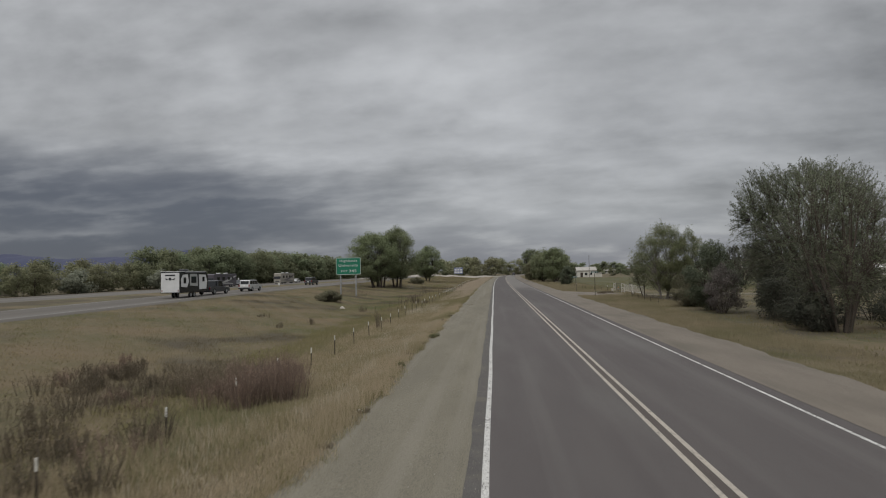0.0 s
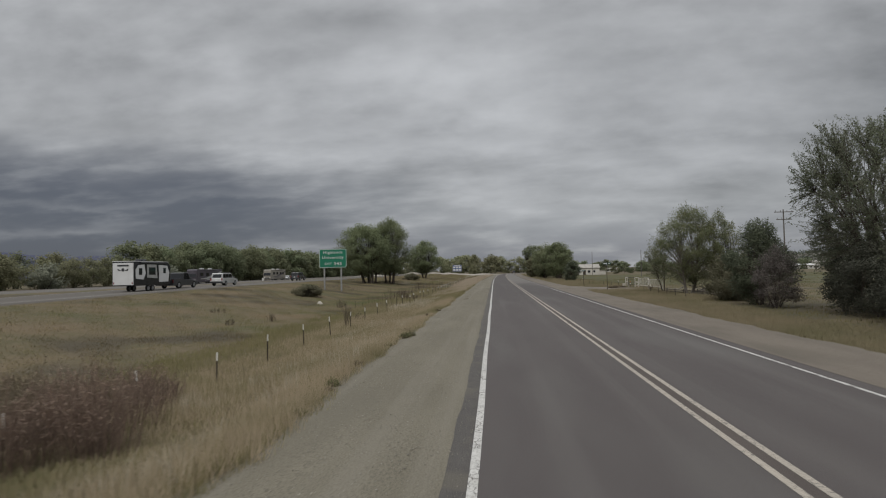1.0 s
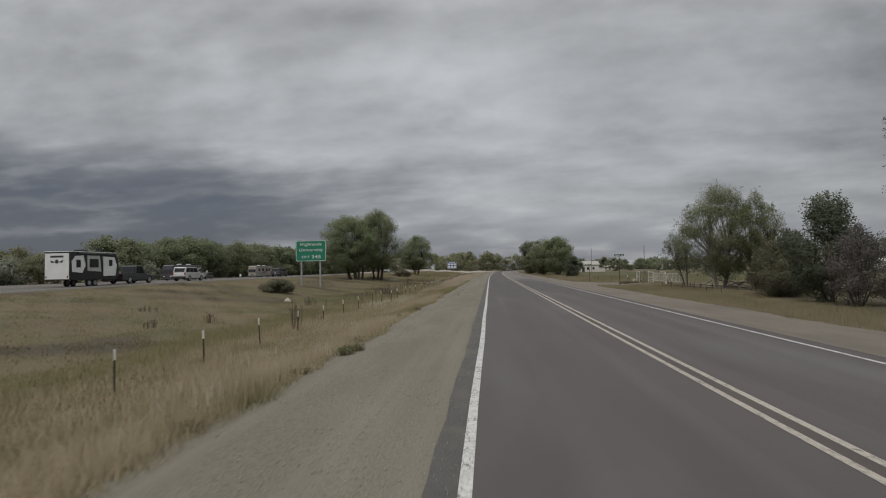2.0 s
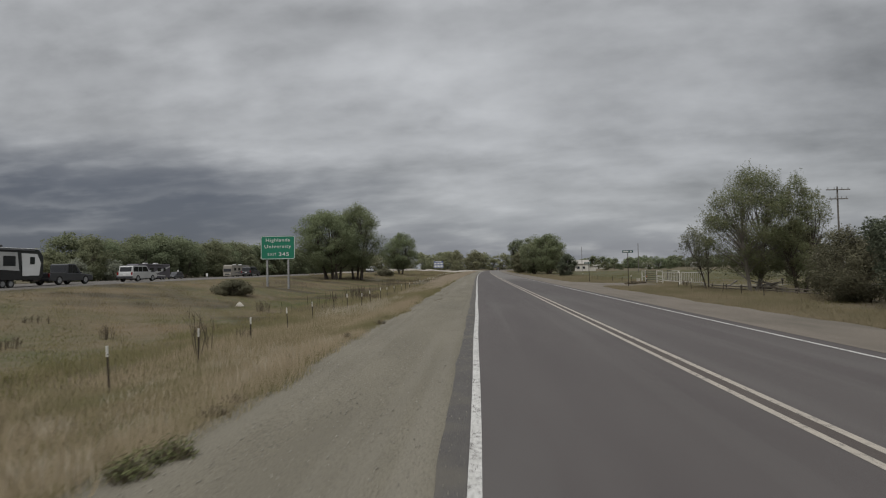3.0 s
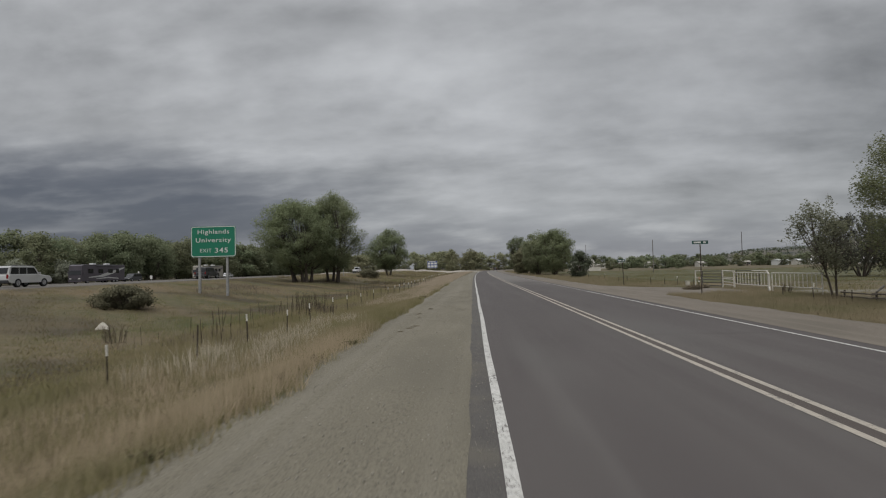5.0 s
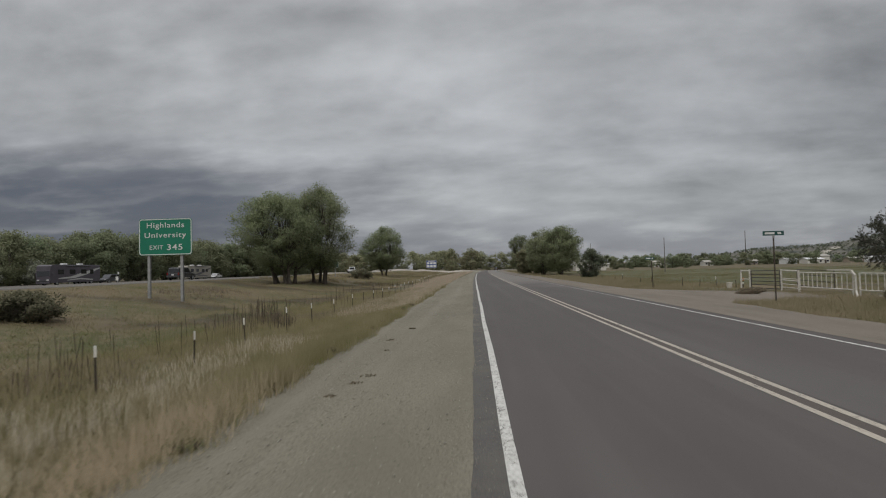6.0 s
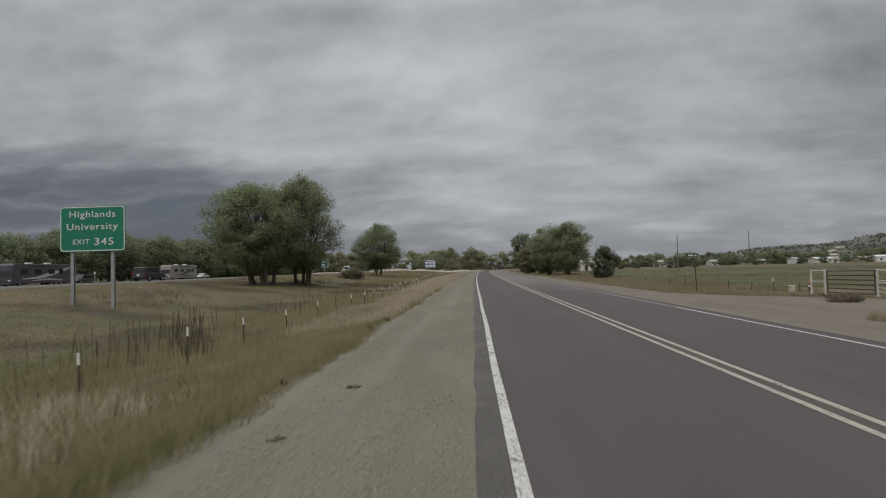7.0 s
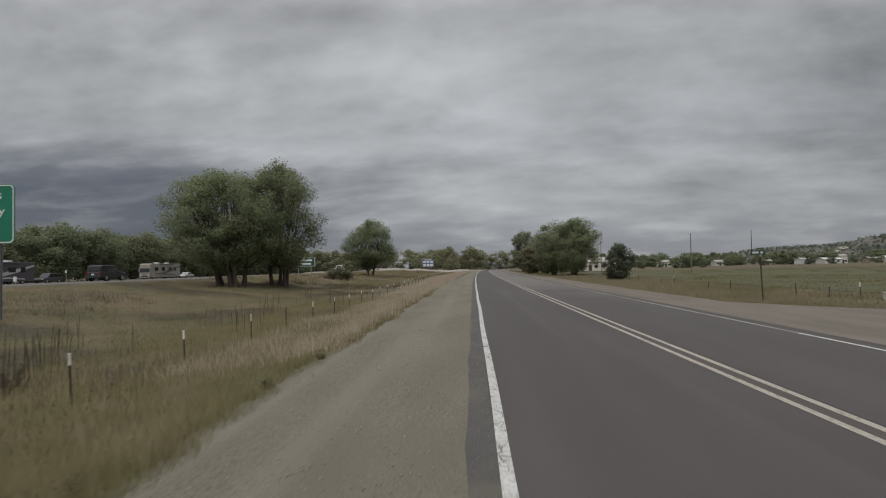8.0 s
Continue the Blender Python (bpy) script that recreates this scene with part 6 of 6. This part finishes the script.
def lawn(name, mat, label, *sets):
    Ps, Fs, off = [], [], 0
    for P, F in sets:
        Ps.append(P)
        Fs.append(F + off)
        off += len(P)
    rng = np.random.default_rng(len(Ps))
    up = unit(np.array([0, -0.25, 0.85]) + rng.normal(0, 0.16, (off, 3)))
    return tagged(piece(name, mesh_from(name, np.concatenate(Ps), np.concatenate(Fs), mat, normals=up)), label, "grass", kind="stuff")


def off_dirt(s, y):
    return s < -3.04 - widen(y) + rag(s, y) + 0.30 * np.abs(np.sin(57.3 * s + 91.7 * y)) ** 5


def off_apron(s, y):
    k = 10.7 + 8.3 * ease(y, 72.5, 80) * (1 - ease(y, 80.5, 91.0)) + rag(s, y + 7)
    return s > k


lawn("verge_grass", M_grass_straw, "tall straw-coloured grass along the dirt shoulder",
     blades(101, 150000, -6.4, -2.95, -4, 58, 0.16, 0.50, 0.006, 0.5, 0.28, off_dirt, fine=True),
     blades(125, 54000, -9.4, -6.2, -4, 54, 0.24, 0.52, 0.008, 0.0, 0.30, fine=True))
lawn("olive_verge_grass", M_grass_olive, "olive and brown grass further along the shoulder",
     blades(124, 80000, -6.2, -2.9, 56, 92, 0.16, 0.46, 0.006, 0.5, 0.28, off_dirt, fine=True),
     blades(102, 64000, -12, -5.5, -4, 60, 0.20, 0.46, 0.010, 0.3, 0.35, off_dirt, fine=True),
     blades(131, 70000, -12, -5.5, 56, 110, 0.22, 0.52, 0.010, 0.3, 0.3, off_dirt, fine=True))
lawn("pale_verge_grass", M_grass_pale, "pale pinkish straw grass along the distant verge",
     blades(130, 80000, -7.5, -3.3, 77, 150, 0.25, 0.5, 0.016, 0.3, 0.3, off_dirt, fine=True),
     blades(103, 30000, -9, -2.9, 130, 300, 0.25, 0.55, 0.045, 0.4, 0.3, off_dirt, fine=True))
lawn("lush_grass", M_grass_lush, "patch of greener grass in the bottom of the ditch",
     blades(132, 12000, -9.4, -6.4, 10.5, 16.0, 0.14, 0.34, 0.008, 0.0, 0.6, fine=True), blades(134, 16000, -18, -11, 64, 96, 0.10, 0.24, 0.012, 0.0, 1.6, fine=True))
lawn("ditch_grass", M_grass_green, "olive green grass at the foot of the verge",
     blades(104, 110000, -4.6, -2.85, -4, 112, 0.08, 0.28, 0.006, 1.1, 0.20, off_dirt, fine=True),
     blades(123, 80000, -3.8, -2.9, -4, 112, 0.06, 0.24, 0.007, 1.0, 0.14, off_dirt, fine=True),
     blades(127, 42000, -4.2, -2.9, 58, 112, 0.10, 0.32, 0.006, 0.5, 0.20, off_dirt, fine=True),
     blades(105, 100000, -13, -4.5, -4, 110, 0.12, 0.36, 0.010, 0.0, 0.40, off_dirt, fine=True))
lawn("seed_heads", M_seed, "pale feathery seed heads above the verge grass",
     blades(126, 2600, -8.6, -5.2, 52, 66, 0.45, 0.75, 0.006, 0.0, 0.22), blades(128, 3000, -7.0, -3.6, 8, 40, 0.40, 0.62, 0.005, 0.0, 0.22))
lawn("ditch_weeds", M_brown_weed, "low dark brown weeds along the foot of the fence",
     blades(120, 26000, -14.5, -8.2, 60, 112, 0.15, 0.5, 0.010, 0.4, 0.35, lambda s, y: np.sin(y * 0.33 + 0.8) + 0.6 * np.sin(s * 1.1 + y * 0.11) > 0.35),
     blades(121, 9000, -15, -9, 8, 24, 0.15, 0.5, 0.010, 0.0, 0.35, lambda s, y: np.sin(y * 0.7) + 0.6 * np.sin(s * 1.3) > 0.2),
     blades(122, 9000, -27, -14, 90, 140, 0.2, 0.6, 0.02, 0.0, 0.5, lambda s, y: np.sin(y * 0.21) + np.sin(s * 0.5 + 1) > 0.9))
lawn("meadow_grass", M_grass_meadow, "dry meadow grass between ditch and highway",
     blades(106, 240000, -33, -11, 4, 130, 0.04, 0.14, 0.018, 0.2, 0.0, plain=True), blades(107, 30000, -33, -9, 130, 300, 0.2, 0.5, 0.05, 0.0, 0.5, plain=True))
lawn("right_verge_grass", M_grass_right, "olive and straw grass on the far verge",
     blades(108, 150000, 10.5, 15, 4, 100, 0.10, 0.34, 0.009, 0.0, 0.3, off_apron, fine=True), blades(129, 30000, 13.2, 19.5, 92, 140, 0.2, 0.5, 0.016, 0.0, 0.4, off_apron, fine=True),
     blades(135, 30000, 14.5, 18.6, 52, 76, 0.12, 0.42, 0.010, 0.0, 0.3, off_apron, fine=True), blades(136, 9000, 17.4, 19.3, 70.5, 83.5, 0.16, 0.46, 0.010, 0.0, 0.25, fine=True),
     blades(109, 30000, 10.5, 16, 93, 280, 0.2, 0.45, 0.03, 0.0, 0.4, off_apron, fine=True))
lawn("pasture_grass", M_grass_pasture, "short olive green pasture grass behind the verge",
     blades(110, 46000, 14, 48, 4, 150, 0.08, 0.24, 0.025, 0.0, 0.7, off_apron, True), blades(112, 30000, 14, 120, 95, 240, 0.10, 0.22, 0.06, 0.0, 0.8, off_apron, True))


def weed(name, x, y, h, r, mat, label, seed, stalks=60, bits=2500, bit=0.07):
    """A dry bush: many thin stalks from one root, with small seed heads and leaves along them."""
    rng = np.random.default_rng(seed)
    paths, cs = [], []
    for k in range(stalks):
        a, q = rng.uniform(0, math.tau), rng.random() ** 0.6
        tip = np.array([math.cos(a) * q * r, math.sin(a) * q * r, h * (0.45 + 0.55 * rng.random()) * (1 - 0.3 * q * q)])
        root = np.array([math.cos(a) * q * r * 0.45, math.sin(a) * q * r * 0.45, -0.05])
        pth = curve_path(rng, root, tip, 0.012, 0.005, 0.05, 4)
        paths.append(pth)
        cs += [p for p, _ in pth[2:]]
    Pt, Ft = tubes(paths, 4)
    cs = np.array(cs)
    P, F, _ = leaf_cloud(rng, cs, np.full(len(cs), min(0.09 + 0.03 * r, 0.5 * h)), bits, bit)
    w = thing(name, x, y, ground_z(x, y) + (0.055 if h < 0.1 else 0.0), label, "weed")
    tagged(piece("stem_mass", mesh_from("stem_mass", Pt, Ft, M_brown_weed), w), kind="stuff")
    tagged(piece("foliage", mesh_from("foliage", P, F, mat), w), kind="stuff")
    return w


def stalk_bush(name, x, y, h, r, mat, label, seed, stalks=110, bits=16, lean=0.16, thick=1.0):
    """A dead bush of upright branching stalks, tipped with small seed heads."""
    rng = np.random.default_rng(seed)
    paths, cs, rads = [], [], []
    for k in range(stalks):
        a, q = rng.uniform(0, math.tau), rng.random() ** 0.55
        hh = h * (0.5 + 0.5 * rng.random()) * (1 - 0.35 * q * q)
        root = np.array([math.cos(a) * q * r * 0.8, math.sin(a) * q * r * 0.8, -0.05])
        tip = root + np.array([math.cos(a) * lean * hh + rng.normal(0, 0.06) * hh, math.sin(a) * lean * hh + rng.normal(0, 0.06) * hh, hh])
        pth = curve_path(rng, root, tip, 0.010 * thick, 0.003 * thick, 0.03, 5)
        paths.append(pth)
        for j in (2, 3, 4):
            b0 = pth[j][0]
            b1 = b0 + np.array([rng.normal(0, 0.09), rng.normal(0, 0.09), 0.16 + 0.12 * rng.random()]) * min(h, 1.4)
            paths.append([(b0, 0.005 * thick), ((b0 + b1) / 2 + rng.normal(0, 0.01, 3), 0.004 * thick), (b1, 0.002 * thick)])
            cs += [b1, (b0 + b1) / 2]
        cs.append(tip)
    Pt, Ft = tubes(paths, 3)
    cs = np.array(cs)
    P, F, _ = leaf_cloud(rng, cs, np.full(len(cs), 0.055), stalks * bits, 0.034)
    w = thing(name, x, y, ground_z(x, y), label, "weed")
    tagged(piece("stem_mass", mesh_from("stem_mass", Pt, Ft, mat), w), kind="stuff")
    tagged(piece("foliage", mesh_from("foliage", P, F, mat), w), kind="stuff")
    return w


random.seed(14)
for k in range(14):
    x = random.uniform(-9.2, -5.9)
    y = random.uniform(15.8, 20.8) - 0.25 * (x + 8.5)
    stalk_bush("dry_bush", x, y, random.uniform(0.95, 2.0), random.uniform(0.5, 1.0), M_red_weed, "airy reddish brown dry bush in the ditch", 200 + k, random.randrange(36, 70), 13)
for k in range(12):
    x = random.uniform(-12.6, -8.8)
    y = random.uniform(18.0, 21.5) - 0.25 * (x + 10.5)
    stalk_bush("dry_bush", x, y, random.uniform(0.9, 1.7), random.uniform(0.5, 1.0), M_tan_weed, "thin tan dry stalks beside the reddish bushes", 340 + k, random.randrange(30, 56))
for k in range(20):
    x, y = random.uniform(-17.5, -8.0), random.uniform(7.0, 25.0)
    stalk_bush("dry_weed", x, y, random.uniform(0.5, 1.0), random.uniform(0.5, 1.2), (M_brown_weed, M_red_weed)[k % 3 == 0], "scattered brown dry weeds in the ditch", 320 + k, 40, 12, 0.25)
for k, (x, y, h, r) in enumerate(((-9.6, 11.2, 1.1, 0.6), (-8.4, 12.6, 1.2, 0.8), (-11.2, 12.2, 1.1, 0.8), (-12.6, 14.6, 1.2, 0.9), (-8.9, 9.0, 1.1, 0.7), (-14.0, 17.2, 1.1, 1.0), (-12.8, 18.6, 1.0, 0.9), (-7.4, 9.4, 0.9, 0.5), (-15.6, 20.0, 1.0, 0.9))):
    stalk_bush("dry_weed", x, y, h, r, M_brown_weed, "tall brown dry weeds in the ditch", 220 + k, 60, 12, 0.22)
for k, (x, y, h, r, n_) in enumerate(((-8.5, 40.9, 1.9, 0.12, 7), (-8.45, 41.6, 1.5, 0.08, 4), (-8.6, 44.6, 0.8, 0.25, 9), (-15.5, 47.0, 0.7, 0.4, 14), (-9.0, 73.5, 0.9, 0.7, 24), (-10.5, 76.0, 0.9, 0.8, 26), (-14.5, 62.0, 1.0, 0.5, 18), (-17.2, 44.0, 0.6, 0.5, 16), (-21, 50, 0.5, 0.7, 20))):
    stalk_bush("dry_weed", x, y, h, r, M_brown_weed, "thin dark dry weed stalks in the ditch", 240 + k, n_, 16, 0.12, 1.7)
for k in range(13):
    x = random.uniform(-18.5, -10.8)
    y = 18.4 + (x + 11.5) * -0.85 + random.uniform(-2.5, 2.5)
    stalk_bush("dry_weed", x, y, random.uniform(0.45, 0.9), random.uniform(0.3, 0.7), (M_brown_weed, M_brown_weed, M_red_weed)[k % 3], "dark brown dry weeds at the edge of the meadow", 440 + k, 34, 22, 0.26, 1.3)
plant("sagebrush", -21.9, 74.2, "low dark olive shrub in the meadow", "shrub",
      tree_meshes(250, 1.22, 2.0, stems=6, clear=0.0, clumps=70, leaves=12000, size=0.13, lobe=0.20, mat=M_sage, trunk=0.03, top=0.3))
plant("sagebrush", -20.5, 150.0, "low dark olive shrub in the meadow", "shrub",
      tree_meshes(251, 1.6, 2.4, stems=6, clear=0.0, clumps=50, leaves=6000, size=0.18, lobe=0.22, mat=M_sage, trunk=0.03, top=0.3))
for k, (x, y, h, r, m_) in enumerate(((-3.0, 29.4, 0.22, 0.26, M_green_weed), (-3.12, 28.9, 0.2, 0.24, M_green_weed), (-3.3, 20.0, 0.18, 0.15, M_green_weed), (-2.1, 64.5, 0.05, 0.10, M_brown_weed), (-2.16, 56.7, 0.025, 0.13, M_brown_weed),
                                      (-2.05, 57.3, 0.025, 0.15, M_brown_weed), (-2.32, 55.8, 0.025, 0.10, M_brown_weed), (-2.36, 62.0, 0.025, 0.12, M_brown_weed), (-2.2, 60.2, 0.02, 0.07, M_brown_weed))):
    weed("roadside_weed", x, y, h, r, m_, ("flat dead weed patch on the dirt shoulder" if h < 0.1 else "green weed tuft at the edge of the dirt shoulder"), 260 + k, *((24, 220, 0.02) if h < 0.1 else (60, 900, 0.03)))
weed("roadside_weed", 16.6, 83.6, 0.34, 0.8, M_brown_weed, "low brown weeds in front of the gate", 280, 90, 2600, 0.06)
weed("roadside_weed", 15.2, 81.0, 0.36, 0.7, M_brown_weed, "low brown weeds in front of the gate", 281, 70, 1800, 0.06)
stalk_bush("dry_weed", 17.75, 73.8, 0.85, 0.22, M_brown_weed, "dark dead weed standing before the pen", 282, 15, 30, 0.2, 1.6)
random.seed(77)
for k in range(34):
    y = 5.0 + 3.1 * k + random.uniform(-1.3, 1.3)
    x = -3.12 - float(widen(y)) + float(bend(y)) + random.uniform(-0.10, 0.16)
    weed("roadside_weed", x, y, random.uniform(0.07, 0.20), random.uniform(0.09, 0.24), (M_brown_weed, M_green_weed)[k % 3 == 1], ("low dark dead weed tuft at the edge of the dirt shoulder" if k % 3 != 1 else "green weed tuft at the edge of the dirt shoulder"), 400 + k, 34, 420, 0.022)


def stalk_field(seed, n):
    """Dark upright mullein stalks."""
    rng = np.random.default_rng(seed)
    paths = []
    for k in range(n):
        cl = (1, 3, 3, 4, 4, 4, 4, 5, 6, 7, 8, 9, 10, 12)[rng.integers(0, 14)]
        y = 56 + 5.2 * cl + rng.normal(0, 0.9)
        s = -11.4 + 2.2 * math.sin(cl * 2.3) + rng.normal(0, 0.6)
        s = min(max(s, -17), -8.5)
        h = 0.6 + 0.8 * rng.random()
        x, z = s + float(bend(y)), float(land(s, y))
        t = rng.normal(0, 0.06, 2) * h
        a, b = np.array([x, y, z - 0.05]), np.array([x + t[0], y + t[1], z + h])
        paths.append([(a, 0.006), (a + (b - a) * 0.55, 0.006), (a + (b - a) * 0.62, 0.010), (a + (b - a) * 0.92, 0.008), (b, 0.003)])
    for k in range(16):
        y, s = 60 + 12 * rng.random(), -13.2 + 4.4 * rng.random()
        h = 0.5 + 0.8 * rng.random()
        a = np.array([s, y, float(land(s, y)) - 0.05])
        b = a + np.array([rng.normal(0, 0.05) * h, rng.normal(0, 0.05) * h, h])
        paths.append([(a, 0.006), (a + (b - a) * 0.55, 0.006), (a + (b - a) * 0.62, 0.010), (a + (b - a) * 0.92, 0.008), (b, 0.003)])
    return tubes(paths, 5)


Pm, Fm = stalk_field(300, 170)
tagged(piece("mullein_stalks", mesh_from("mullein_stalks", Pm, Fm, M_mullein)), "dark upright dead mullein stalks in the ditch", "weeds", kind="stuff")


# loose stones on the dirt
def pebbles(seed, n, s_lo, s_hi, y_lo, y_hi, big=0.011):
    rng = np.random.default_rng(seed)
    s = rng.uniform(s_lo, s_hi, n)
    y = rng.uniform(y_lo, y_hi, n)
    r = 0.004 + big * rng.random(n) ** 3
    z = np.interp(s, [-3.4, -3.05, -2.6, -1.6, -0.8, -0.5], [-0.16, -0.075, -0.045, -0.025, 0.0, 0.006]) + r * 0.3
    c = np.stack([s + bend(y), y, z], 1)
    o = np.array([(1, 0, 0), (0, 1, 0), (-1, 0, 0), (0, -1, 0), (0, 0, 0.7), (0, 0, -0.7)], float)
    P = (c[:, None] + o[None] * (r[:, None, None] * (0.6 + 0.8 * rng.random((n, 6, 1))))).reshape(-1, 3)
    f = np.array([(0, 1, 4), (1, 2, 4), (2, 3, 4), (3, 0, 4), (1, 0, 5), (2, 1, 5), (3, 2, 5), (0, 3, 5)], dtype=np.int32)
    return P, (f[None] + (np.arange(n, dtype=np.int32) * 6)[:, None, None]).reshape(-1, 3)


Pp, Fp = pebbles(400, 20000, -3.2, -0.5, 8, 84, 0.012)
Pq, Fq = pebbles(401, 5000, -0.62, -0.07, 2, 90, 0.007)
tagged(piece("gravel", mesh_from("gravel", np.concatenate([Pp, Pq]), np.concatenate([Fp, Fq + len(Pp)]), M_pebble)), "small loose stones on the dirt shoulder", "gravel", kind="stuff")
